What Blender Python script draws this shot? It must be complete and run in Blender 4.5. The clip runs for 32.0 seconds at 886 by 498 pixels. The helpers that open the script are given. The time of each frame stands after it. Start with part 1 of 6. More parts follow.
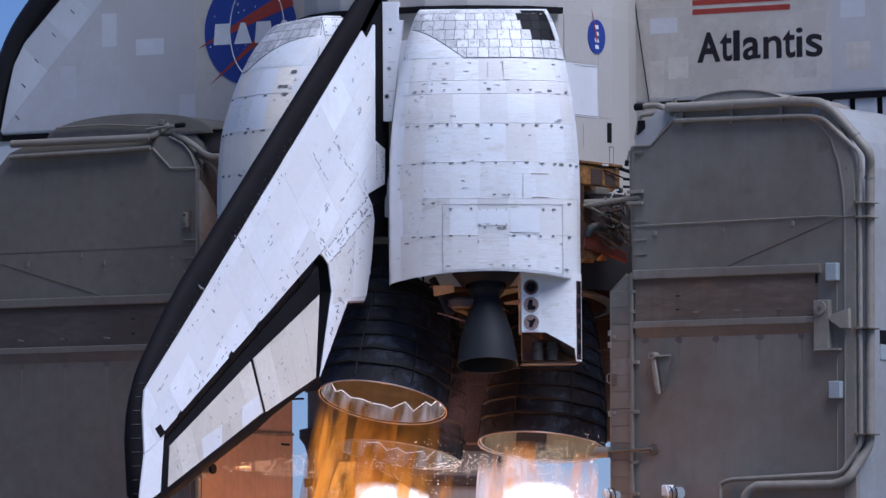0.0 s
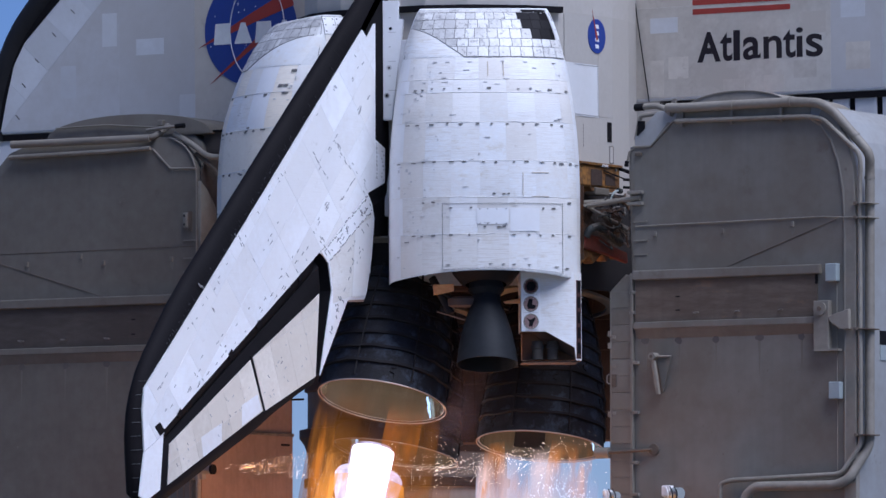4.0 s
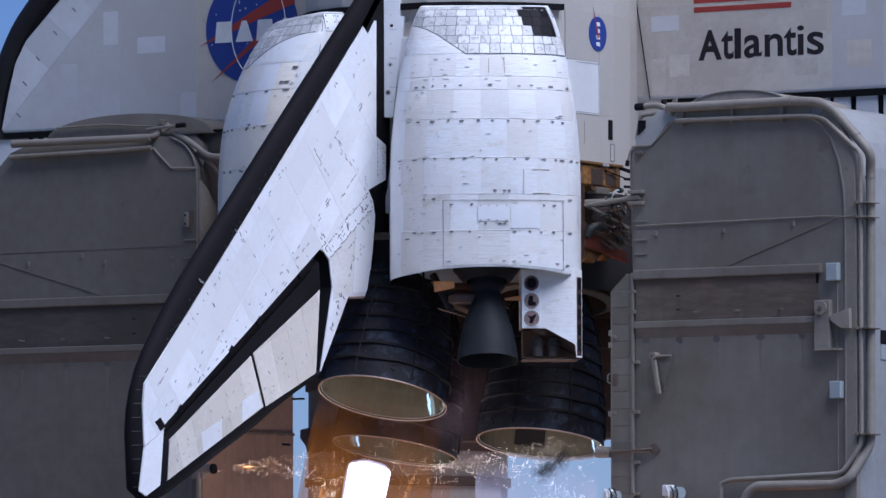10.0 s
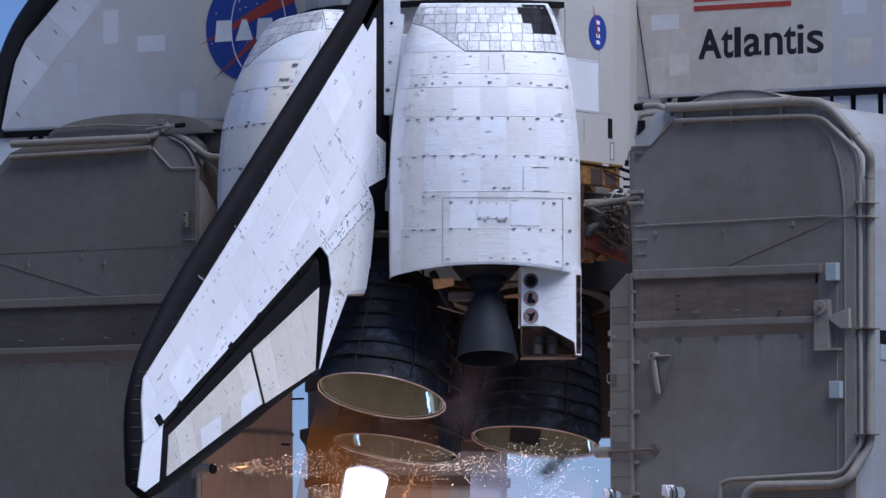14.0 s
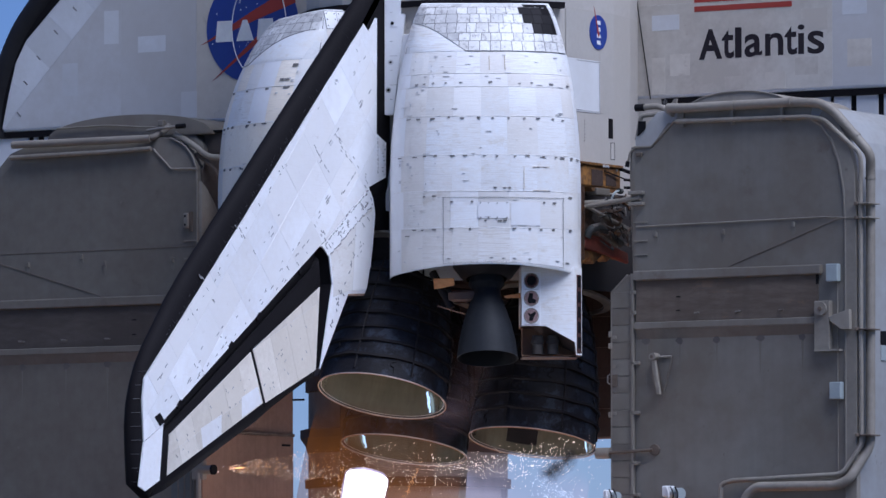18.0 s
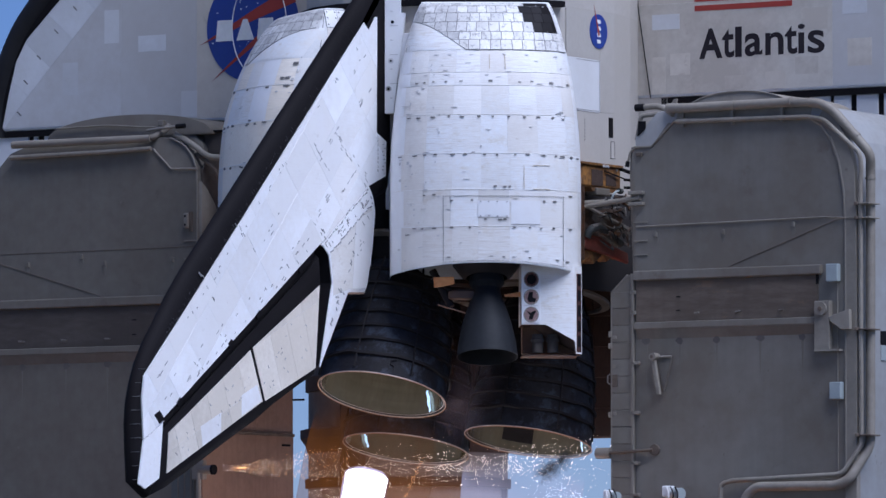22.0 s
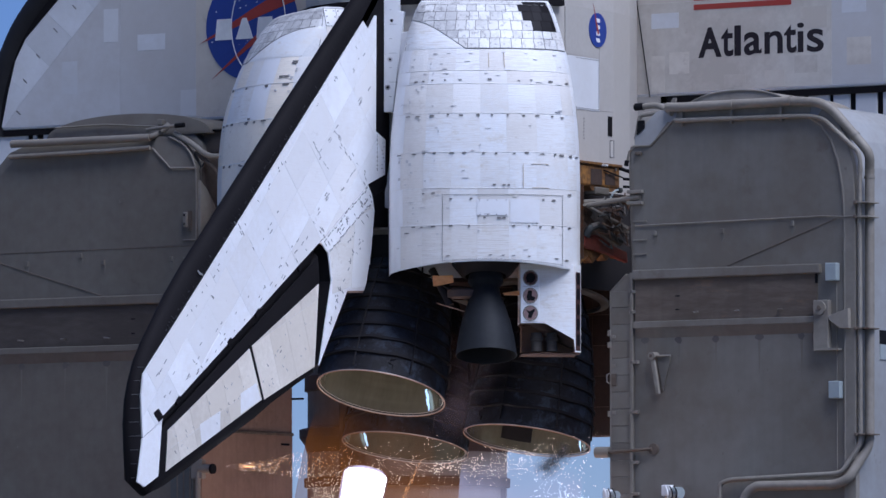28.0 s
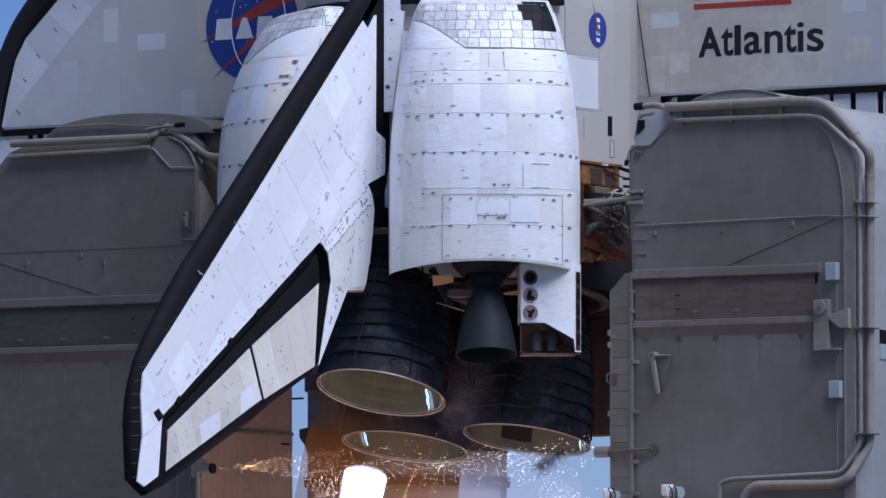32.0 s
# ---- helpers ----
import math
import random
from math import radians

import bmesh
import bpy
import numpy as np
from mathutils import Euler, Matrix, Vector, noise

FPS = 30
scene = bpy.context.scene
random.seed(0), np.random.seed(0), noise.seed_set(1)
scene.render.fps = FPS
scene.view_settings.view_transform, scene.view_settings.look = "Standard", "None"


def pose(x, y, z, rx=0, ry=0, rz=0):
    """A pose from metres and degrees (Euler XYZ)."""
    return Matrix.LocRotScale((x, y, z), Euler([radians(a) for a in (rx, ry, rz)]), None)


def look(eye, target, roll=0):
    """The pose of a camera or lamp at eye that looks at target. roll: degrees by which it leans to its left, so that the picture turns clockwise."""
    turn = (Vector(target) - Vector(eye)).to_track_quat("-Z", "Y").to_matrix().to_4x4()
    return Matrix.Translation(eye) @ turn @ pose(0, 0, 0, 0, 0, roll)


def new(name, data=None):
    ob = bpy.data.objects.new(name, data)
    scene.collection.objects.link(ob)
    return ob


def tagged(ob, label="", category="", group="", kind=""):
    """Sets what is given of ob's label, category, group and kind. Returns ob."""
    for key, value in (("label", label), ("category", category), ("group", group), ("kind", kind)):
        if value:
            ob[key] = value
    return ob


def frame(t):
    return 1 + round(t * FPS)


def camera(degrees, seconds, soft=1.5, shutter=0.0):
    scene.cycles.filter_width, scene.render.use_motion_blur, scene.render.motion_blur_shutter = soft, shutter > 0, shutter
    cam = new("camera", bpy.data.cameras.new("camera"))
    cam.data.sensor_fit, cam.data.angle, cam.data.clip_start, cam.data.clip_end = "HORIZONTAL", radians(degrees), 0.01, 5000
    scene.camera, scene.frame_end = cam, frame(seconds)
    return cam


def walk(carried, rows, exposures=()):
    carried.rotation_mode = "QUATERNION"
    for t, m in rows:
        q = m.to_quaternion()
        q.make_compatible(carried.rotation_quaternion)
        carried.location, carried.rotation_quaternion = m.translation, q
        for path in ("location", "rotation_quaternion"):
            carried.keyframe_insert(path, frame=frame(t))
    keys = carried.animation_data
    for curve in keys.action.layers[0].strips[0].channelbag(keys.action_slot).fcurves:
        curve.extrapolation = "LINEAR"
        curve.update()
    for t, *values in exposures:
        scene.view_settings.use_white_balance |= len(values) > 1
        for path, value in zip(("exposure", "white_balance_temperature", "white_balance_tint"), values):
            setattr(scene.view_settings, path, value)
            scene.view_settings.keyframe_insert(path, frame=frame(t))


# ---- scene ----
# ================= camera =================
cam = camera(7.1, 32.0)
EYE = Vector((68.52, -110.029, -1.101))
AIM = Vector((-0.2334, 0.0, 7.0613))
# seconds, small turn to the left and upward in degrees (a tripod shaken by the engines)
SHAKE = [(0, 0, .001), (0.5, 0, .005), (1, -.002, .001), (1.5, -.002, .001), (2, 0, .007), (3, 0, .008), (3.5, 0, .007),
         (5.5, -.002, .002), (6, .005, .001), (7, .004, .003), (7.5, .005, .001), (8, .012, .014), (8.5, .005, .007),
         (9, .005, -.006), (9.5, .01, .007), (10, .005, .001), (10.5, .01, -.011), (11, .001, -.006), (11.5, .005, -.006),
         (12, -.004, -.01), (12.5, -.002, -.013), (13, -.002, -.004), (14, .001, .001), (14.5, -.002, .004)]
SHAKE += [(16.5, .011, -.031), (17, .005, -.016), (17.5, .005, -.006), (18, .005, .008), (18.5, .011, .008), (19, .008, .011),
          (19.5, .005, .004), (20, .005, .001), (20.5, .005, -.006), (21, .005, .001), (22, .005, .008), (22.5, -.001, .008),
          (23, .005, .008), (24, 0, .001), (25, -.002, .001), (27.5, -.002, .001), (28, -.002, .001), (29, 0, .001),
          (29.5, .005, -.006), (30, 0, .001), (31, .003, .001), (32, -.002, -.002)]
BASE = look(EYE, AIM)
walk(cam, [(t, BASE @ pose(0, 0, 0, up, left, 0)) for t, left, up in SHAKE], exposures=[(0, .01, 5340, 15.5), (32, .01, 5340, 15.5)])

# ================= light =================
SUN_AZ, SUN_EL = 72.0, 58.0          # degrees from the dorsal side towards starboard; height
world = bpy.data.worlds.new("sky")
scene.world = world
world.use_nodes = True
wn = world.node_tree.nodes
sky = wn.new("ShaderNodeTexSky")
sky.sky_type, sky.sun_disc = "NISHITA", False
sky.sun_elevation, sky.sun_rotation = radians(SUN_EL), radians(180 - SUN_AZ)
sky.air_density, sky.dust_density, sky.ozone_density = 1.0, 0.0, 8.0
sky.altitude = 1500
wn["Background"].inputs["Strength"].default_value = 0.060
haze = wn.new("ShaderNodeMix")
haze.data_type, haze.blend_type = "RGBA", "MULTIPLY"
haze.inputs[0].default_value, haze.inputs[7].default_value = 1.0, (1.0, 0.95, 1.10, 1.0)
world.node_tree.links.new(sky.outputs[0], haze.inputs[6])
world.node_tree.links.new(haze.outputs[2], wn["Background"].inputs["Color"])
sun_data = bpy.data.lights.new("sun", "SUN")
sun_data.energy, sun_data.angle, sun_data.color = 4.0, radians(40.0), (1.0, 0.97, 0.95)
sun = new("sun", sun_data)
sa, se = radians(SUN_AZ), radians(SUN_EL)
sun.matrix_world = look((60 * math.sin(sa) * math.cos(se), -60 * math.cos(sa) * math.cos(se), 60 * math.sin(se)), (0, 0, 0))

# ================= materials =================
def rgb(c):
    return (*c, 1.0) if len(c) == 3 else c


def paint(name, base, other=None, rough=0.6, metal=0.0, big=0.6, fine=9.0, mix=0.5, rand=0.0, bump=0.0, bump_scale=30.0,
          stain=None, stain_at=0.62, stain_scale=2.0, stretch=(1, 1, 1), spec=0.5, streak=0.0, quilt=0.0):
    """Surface with two scales of variation, a stain layer, random brightness from piece to piece and fine relief."""
    m = bpy.data.materials.new(name)
    m.use_nodes = True
    n, l = m.node_tree.nodes, m.node_tree.links
    b = n["Principled BSDF"]
    co = n.new("ShaderNodeTexCoord")
    mp = n.new("ShaderNodeMapping")
    mp.inputs["Scale"].default_value = stretch
    l.new(co.outputs["Object"], mp.inputs[0])
    obj = n.new("ShaderNodeObjectInfo")
    off = n.new("ShaderNodeVectorMath")
    off.operation = "MULTIPLY_ADD"
    off.inputs[1].default_value = (37, 17, 71)
    l.new(obj.outputs["Random"], off.inputs[0])
    l.new(mp.outputs[0], off.inputs[2])

    def noisy(scale, detail, ro=0.6):
        t = n.new("ShaderNodeTexNoise")
        t.inputs["Scale"].default_value, t.inputs["Detail"].default_value, t.inputs["Roughness"].default_value = scale, detail, ro
        l.new(off.outputs[0], t.inputs["Vector"])
        return t.outputs[0]

    def ramp(src, lo, hi):
        r = n.new("ShaderNodeMapRange")
        r.inputs[1].default_value, r.inputs[2].default_value = lo, hi
        l.new(src, r.inputs[0])
        return r.outputs[0]

    def blend(fac, a, c, mode="MIX"):
        x = n.new("ShaderNodeMix")
        x.data_type, x.blend_type = "RGBA", mode
        for k, v in ((0, fac), (6, a), (7, c)):
            if isinstance(v, (int, float)):
                x.inputs[k].default_value = v
            elif isinstance(v, tuple):
                x.inputs[k].default_value = rgb(v)
            else:
                l.new(v, x.inputs[k])
        return x.outputs[2]

    other = other or tuple(c * 0.8 for c in base)
    big_n, fine_n = noisy(big, 5), noisy(fine, 6)
    add = n.new("ShaderNodeMath")
    add.operation = "MULTIPLY_ADD"
    l.new(fine_n, add.inputs[0])
    add.inputs[1].default_value = 0.5
    l.new(big_n, add.inputs[2])
    f = ramp(add.outputs[0], 0.55, 0.95)
    s = n.new("ShaderNodeMath")
    s.operation = "MULTIPLY"
    l.new(f, s.inputs[0])
    s.inputs[1].default_value = mix * 2
    s.use_clamp = True
    col = blend(s.outputs[0], tuple(base), tuple(other))
    if rand:
        v = ramp(obj.outputs["Random"], 0, 1)
        h = n.new("ShaderNodeMapRange")
        l.new(v, h.inputs[0])
        h.inputs[3].default_value, h.inputs[4].default_value = 1 - rand, 1 + rand * 0.35
        g = n.new("ShaderNodeCombineColor")
        for k in range(3):
            l.new(h.outputs[0], g.inputs[k])
        col = blend(1.0, col, g.outputs[0], "MULTIPLY")
        fr = n.new("ShaderNodeMath")
        fr.operation = "MULTIPLY"
        l.new(obj.outputs["Random"], fr.inputs[0])
        fr.inputs[1].default_value = 7.31
        fc = n.new("ShaderNodeMath")
        fc.operation = "FRACT"
        l.new(fr.outputs[0], fc.inputs[0])
        fm = n.new("ShaderNodeMath")
        fm.operation = "MULTIPLY"
        l.new(ramp(fc.outputs[0], 0.5, 1.0), fm.inputs[0])
        fm.inputs[1].default_value = 0.75
        col = blend(fm.outputs[0], col, tuple(other))
    if stain:
        st = ramp(noisy(stain_scale, 8, 0.72), stain_at, stain_at + 0.1)
        q = n.new("ShaderNodeMath")
        q.operation = "MULTIPLY"
        l.new(st, q.inputs[0])
        q.inputs[1].default_value = 0.75
        col = blend(q.outputs[0], col, tuple(stain))
    if streak:
        w = n.new("ShaderNodeTexNoise")
        w.inputs["Scale"].default_value, w.inputs["Detail"].default_value = 1.0, 6
        sm = n.new("ShaderNodeMapping")
        sm.inputs["Scale"].default_value = (7, 7, 0.35)
        l.new(co.outputs["Object"], sm.inputs[0])
        l.new(sm.outputs[0], w.inputs["Vector"])
        q = n.new("ShaderNodeMath")
        q.operation = "MULTIPLY"
        l.new(ramp(w.outputs[0], 0.5, 0.72), q.inputs[0])
        q.inputs[1].default_value = streak
        col = blend(q.outputs[0], col, tuple(c * 0.55 for c in base))
    if quilt:
        # worn stitching lines, on some of the pieces only
        w = n.new("ShaderNodeTexNoise")
        w.inputs["Scale"].default_value, w.inputs["Detail"].default_value = 1.0, 5
        sm = n.new("ShaderNodeMapping")
        sm.inputs["Scale"].default_value = (3.0, 3.0, 42)
        l.new(off.outputs[0], sm.inputs[0])
        l.new(sm.outputs[0], w.inputs["Vector"])
        pick = n.new("ShaderNodeMath")
        pick.operation = "MULTIPLY"
        l.new(ramp(w.outputs[0], 0.50, 0.66), pick.inputs[0])
        fr2 = n.new("ShaderNodeMath")
        fr2.operation = "MULTIPLY"
        l.new(obj.outputs["Random"], fr2.inputs[0])
        fr2.inputs[1].default_value = 13.7
        fc2 = n.new("ShaderNodeMath")
        fc2.operation = "FRACT"
        l.new(fr2.outputs[0], fc2.inputs[0])
        amt = n.new("ShaderNodeMath")
        amt.operation = "MULTIPLY"
        l.new(ramp(fc2.outputs[0], 0.2, 1.0), amt.inputs[0])
        amt.inputs[1].default_value = quilt
        l.new(amt.outputs[0], pick.inputs[1])
        col = blend(pick.outputs[0], col, (.58, .54, .49))
    l.new(col, b.inputs["Base Color"])
    rr = n.new("ShaderNodeMapRange")
    l.new(fine_n, rr.inputs[0])
    rr.inputs[3].default_value, rr.inputs[4].default_value = max(rough - 0.12, 0.03), min(rough + 0.12, 1)
    l.new(rr.outputs[0], b.inputs["Roughness"])
    b.inputs["Metallic"].default_value = metal
    b.inputs["Specular IOR Level"].default_value = spec
    if bump:
        bp = n.new("ShaderNodeBump")
        bp.inputs["Strength"].default_value, bp.inputs["Distance"].default_value = min(1, bump), 0.02
        l.new(noisy(bump_scale, 4), bp.inputs["Height"])
        if quilt:
            fold = n.new("ShaderNodeBump")
            fold.inputs["Strength"].default_value, fold.inputs["Distance"].default_value = 0.22, 0.012
            l.new(w.outputs[0], fold.inputs["Height"])
            l.new(bp.outputs[0], fold.inputs["Normal"])
            bp = fold
        l.new(bp.outputs[0], b.inputs["Normal"])
    return m


def glow(name, color, strength, clear=0.0, edge=None, noise_scale=0.0, fade=None, span=(0.42, 0.68), pull=0.16):
    """Burning gas: it gives off light and lets the scene behind it through. clear: how transparent; edge: fades along local z from..to; span: contrast of the broken cover; pull: below 1 it is drawn out along z."""
    m = bpy.data.materials.new(name)
    m.use_nodes = True
    n, l = m.node_tree.nodes, m.node_tree.links
    n.remove(n["Principled BSDF"])
    e = n.new("ShaderNodeEmission")
    e.inputs["Color"].default_value, e.inputs["Strength"].default_value = rgb(color), strength
    out = n["Material Output"]
    if not clear and not edge:
        l.new(e.outputs[0], out.inputs[0])
        return m
    tr = n.new("ShaderNodeBsdfTransparent")
    ad = n.new("ShaderNodeMixShader")
    co = n.new("ShaderNodeTexCoord")
    fac = n.new("ShaderNodeMath")
    fac.operation, fac.use_clamp = "MULTIPLY", True
    fac.inputs[0].default_value, fac.inputs[1].default_value = 1 - clear, 1.0
    if noise_scale:
        mp = n.new("ShaderNodeMapping")
        mp.inputs["Scale"].default_value = (noise_scale, noise_scale, noise_scale * pull)
        l.new(co.outputs["Object"], mp.inputs[0])
        t = n.new("ShaderNodeTexNoise")
        t.inputs["Scale"].default_value, t.inputs["Detail"].default_value = 1.0, 4
        l.new(mp.outputs[0], t.inputs["Vector"])
        r = n.new("ShaderNodeMapRange")
        r.inputs[1].default_value, r.inputs[2].default_value = span
        l.new(t.outputs[0], r.inputs[0])
        l.new(r.outputs[0], fac.inputs[1])
    last = fac.outputs[0]
    if edge:
        sep = n.new("ShaderNodeSeparateXYZ")
        l.new(co.outputs["Object"], sep.inputs[0])
        r = n.new("ShaderNodeMapRange")
        r.interpolation_type = "SMOOTHSTEP"
        r.inputs[1].default_value, r.inputs[2].default_value = edge
        l.new(sep.outputs["Z"], r.inputs[0])
        q = n.new("ShaderNodeMath")
        q.operation = "MULTIPLY"
        l.new(last, q.inputs[0])
        l.new(r.outputs[0], q.inputs[1])
        last = q.outputs[0]
    if fade:
        sep = n.new("ShaderNodeSeparateXYZ")
        l.new(co.outputs["Object"], sep.inputs[0])
        r = n.new("ShaderNodeMapRange")
        r.interpolation_type = "SMOOTHSTEP"
        r.inputs[1].default_value, r.inputs[2].default_value = fade
        r.inputs[3].default_value, r.inputs[4].default_value = 1.0, 0.0
        l.new(sep.outputs["Z"], r.inputs[0])
        q = n.new("ShaderNodeMath")
        q.operation = "MULTIPLY"
        l.new(last, q.inputs[0])
        l.new(r.outputs[0], q.inputs[1])
        last = q.outputs[0]
    l.new(last, ad.inputs[0])
    l.new(tr.outputs[0], ad.inputs[1])
    l.new(e.outputs[0], ad.inputs[2])
    l.new(ad.outputs[0], out.inputs[0])
    return m


def wisp(name, color, clear, noise_scale, reach):
    """Thin smoke: a dull scattering sheet whose broken cover thins out from its middle to its rim."""
    m = bpy.data.materials.new(name)
    m.use_nodes = True
    n, l = m.node_tree.nodes, m.node_tree.links
    b = n["Principled BSDF"]
    b.inputs["Base Color"].default_value, b.inputs["Roughness"].default_value = rgb(color), 1.0
    b.inputs["Specular IOR Level"].default_value = 0.0
    t = n.new("ShaderNodeTexNoise")
    t.inputs["Scale"].default_value, t.inputs["Detail"].default_value = noise_scale, 4
    co = n.new("ShaderNodeTexCoord")
    l.new(co.outputs["Object"], t.inputs["Vector"])
    r = n.new("ShaderNodeMapRange")
    r.inputs[1].default_value, r.inputs[2].default_value, r.inputs[4].default_value = 0.35, 0.65, 1 - clear
    l.new(t.outputs[0], r.inputs[0])
    far = n.new("ShaderNodeVectorMath")
    far.operation = "LENGTH"
    l.new(co.outputs["Object"], far.inputs[0])
    f = n.new("ShaderNodeMapRange")
    f.interpolation_type = "SMOOTHSTEP"
    f.inputs[1].default_value, f.inputs[2].default_value, f.inputs[3].default_value, f.inputs[4].default_value = 0.0, reach, 1.0, 0.0
    l.new(far.outputs["Value"], f.inputs[0])
    mul = n.new("ShaderNodeMath")
    mul.operation = "MULTIPLY"
    l.new(r.outputs[0], mul.inputs[0])
    l.new(f.outputs[0], mul.inputs[1])
    tr, mx = n.new("ShaderNodeBsdfTransparent"), n.new("ShaderNodeMixShader")
    l.new(mul.outputs[0], mx.inputs[0])
    l.new(tr.outputs[0], mx.inputs[1])
    l.new(b.outputs[0], mx.inputs[2])
    l.new(mx.outputs[0], n["Material Output"].inputs[0])
    return m


BLANKET = paint("quilted_blanket", (.82, .84, .865), (.75, .725, .69), rough=.5, big=.7, fine=11, mix=.55, rand=.10, bump=.12, bump_scale=18, stain=(.66, .62, .55), stain_at=.565, stain_scale=2.2, stretch=(1, 1, 1.8), quilt=.75)
BLANKET_T = paint("tanned_blanket", (.765, .75, .725), (.69, .655, .61), rough=.6, big=.7, fine=11, mix=.55, rand=.10, bump=.12, bump_scale=18, stain=(.56, .51, .45), stain_at=.57, stain_scale=2.6, stretch=(1, 1, 1.8), quilt=.6)
# Warm copy of the blanket; its tint offsets blue skylight on the port pod.
CREAM = paint("warm_tinted_blanket", (.90, .84, .735), (.82, .74, .62), rough=.5, big=.7, fine=11, mix=.5, rand=.08, bump=.12, bump_scale=18, stain=(.62, .55, .45), stain_at=.6, stain_scale=2.6, stretch=(1, 1, 1.8), quilt=.6)
RUDDER_SKIN = paint("rudder_blanket", (.83, .775, .69), (.68, .62, .53), rough=.65, big=.8, fine=12, mix=.55, rand=.16, bump=.2, bump_scale=24, stain=(.45, .40, .36), stain_at=.66, stain_scale=4.0)
COPPERY = paint("seam_rust", (.52, .44, .33), (.44, .37, .28), rough=.8, fine=20)
SCORCH = paint("scorched_pink_lining", (.30, .20, .19), (.20, .12, .11), rough=.7, fine=14)
SOOTED = paint("sooted_red", (.10, .035, .03), (.05, .02, .018), rough=.7, fine=14)
BLANKET_FIN = paint("fin_blanket", (.92, .93, .96), (.80, .78, .76), rough=.55, big=.6, fine=9, mix=.4, rand=.10, bump=.12, bump_scale=20, stain=(.64, .61, .58), stain_at=.62, stain_scale=3.2, quilt=.12)
SEAM = paint("blanket_seam", (.80, .80, .80), rough=.85, fine=20)
MARK = paint("dark_patch_mark", (.12, .115, .115), (.24, .23, .22), rough=.8, fine=30, rand=.5)
TILE_W = paint("white_tile", (.80, .80, .79), (.62, .60, .57), rough=.36, big=3, fine=25, mix=.5, rand=.2, stain=(.2, .19, .19), stain_at=.53, stain_scale=11)
MARK_L = paint("pale_repair_mark", (.44, .44, .46), (.56, .55, .55), rough=.8, fine=30, rand=.4)
TILE_D = paint("dirty_tile", (.70, .69, .67), (.52, .51, .50), rough=.45, big=3, fine=22, mix=.7, rand=.25, stain=(.22, .21, .21), stain_at=.53, stain_scale=9)
TILE_GAP = paint("tile_gap", (.24, .235, .23), (.18, .175, .17), rough=.8, fine=20)
TILE_B = paint("black_tile", (.015, .0138, .016), (.021, .0195, .021), spec=.12, rough=.6, big=2, fine=16, mix=.5, rand=.35, stain=(.10, .095, .09), stain_at=.7, stain_scale=12)
# Black tile lifted to brown; flame glow between the engines is put in.
FLAP_TILE = paint("glow_tinted_black_tile", (.050, .034, .030), (.035, .026, .024), spec=.2, rough=.6, big=2, fine=16, rand=.3)
BLACK = paint("black_coating", (.0095, .0086, .0096), (.0135, .0122, .0135), spec=.06, rough=.7, fine=10, bump=.15)
RCC = paint("carbon_edge", (.013, .0125, .014), (.022, .021, .023), spec=.2, rough=.6, big=1.2, fine=8)
FELT = paint("felt_insulation", (.66, .62, .555), (.52, .475, .415), rough=.85, big=.7, fine=6, mix=.6, rand=.12, bump=.15, bump_scale=14, stain=(.40, .35, .3), stain_at=.60, stain_scale=2.0)
FELT_L = paint("light_felt", (.58, .58, .59), (.48, .46, .44), rough=.85, big=.5, fine=5, mix=.4, rand=.08, bump=.12, bump_scale=14)
FELT_G = paint("greyed_patch", (.61, .615, .63), (.53, .52, .51), rough=.85, big=.5, fine=5, mix=.4, rand=.08)
FELT_P = paint("white_patch", (.68, .69, .71), (.6, .6, .6), rough=.8, big=1, fine=9, rand=.1)
FELT_S = paint("smooth_white_coating", (.80, .81, .83), (.74, .73, .73), rough=.5, big=.8, fine=9, mix=.4, stain=(.5, .48, .45), stain_at=.68, stain_scale=5)
CHIP = paint("worn_edge_chip", (.06, .06, .07), (.10, .095, .10), rough=.7, fine=30, rand=.4)
FUSE = paint("fuselage_blanket", (.48, .455, .42), (.42, .39, .35), rough=.75, big=.6, fine=8, mix=.45, rand=.08, bump=.2, bump_scale=16, stain=(.45, .38, .32), stain_at=.66, stain_scale=2.0)
INK = paint("black_lettering", (.010, .010, .012), rough=.7, spec=.1)
LETTER = paint("faded_black_lettering", (.020, .016, .022), (.030, .026, .030), rough=.8, spec=.1, fine=9)
RED = paint("red_paint", (.34, .032, .020), (.28, .036, .024), rough=.6)
BLUE = paint("blue_paint", (.015, .04, .26), (.02, .05, .22), rough=.6)
WHITE = paint("white_paint", (.8, .8, .8), rough=.6)
MAST = paint("grey_mast_paint", (.202, .188, .162), (.146, .125, .098), rough=.5, big=.34, fine=2.2, mix=.6, bump=.05, bump_scale=7, stain=(.125, .100, .078), stain_at=.60, stain_scale=1.3, streak=.2)
TEAL = paint("faded_teal_paint", (.105, .118, .118), (.085, .085, .08), rough=.6, big=.8, fine=6, streak=.3)
SOOT = paint("bolt_soot", (.08, .073, .066), (.125, .112, .096), rough=.75, fine=20)
SMUDGE = paint("soot_smudge", (.142, .126, .104), (.165, .15, .124), rough=.7, fine=20)
# Darker copy of the mast paint; the orbiter's shade is put into its colour.
MAST_S = paint("shaded_mast_paint", (.158, .144, .120), (.118, .100, .080), rough=.66, big=.4, fine=4, mix=.5, bump=.12, bump_scale=9, stain=(.085, .066, .05), stain_at=.62, stain_scale=1.0, streak=.15)
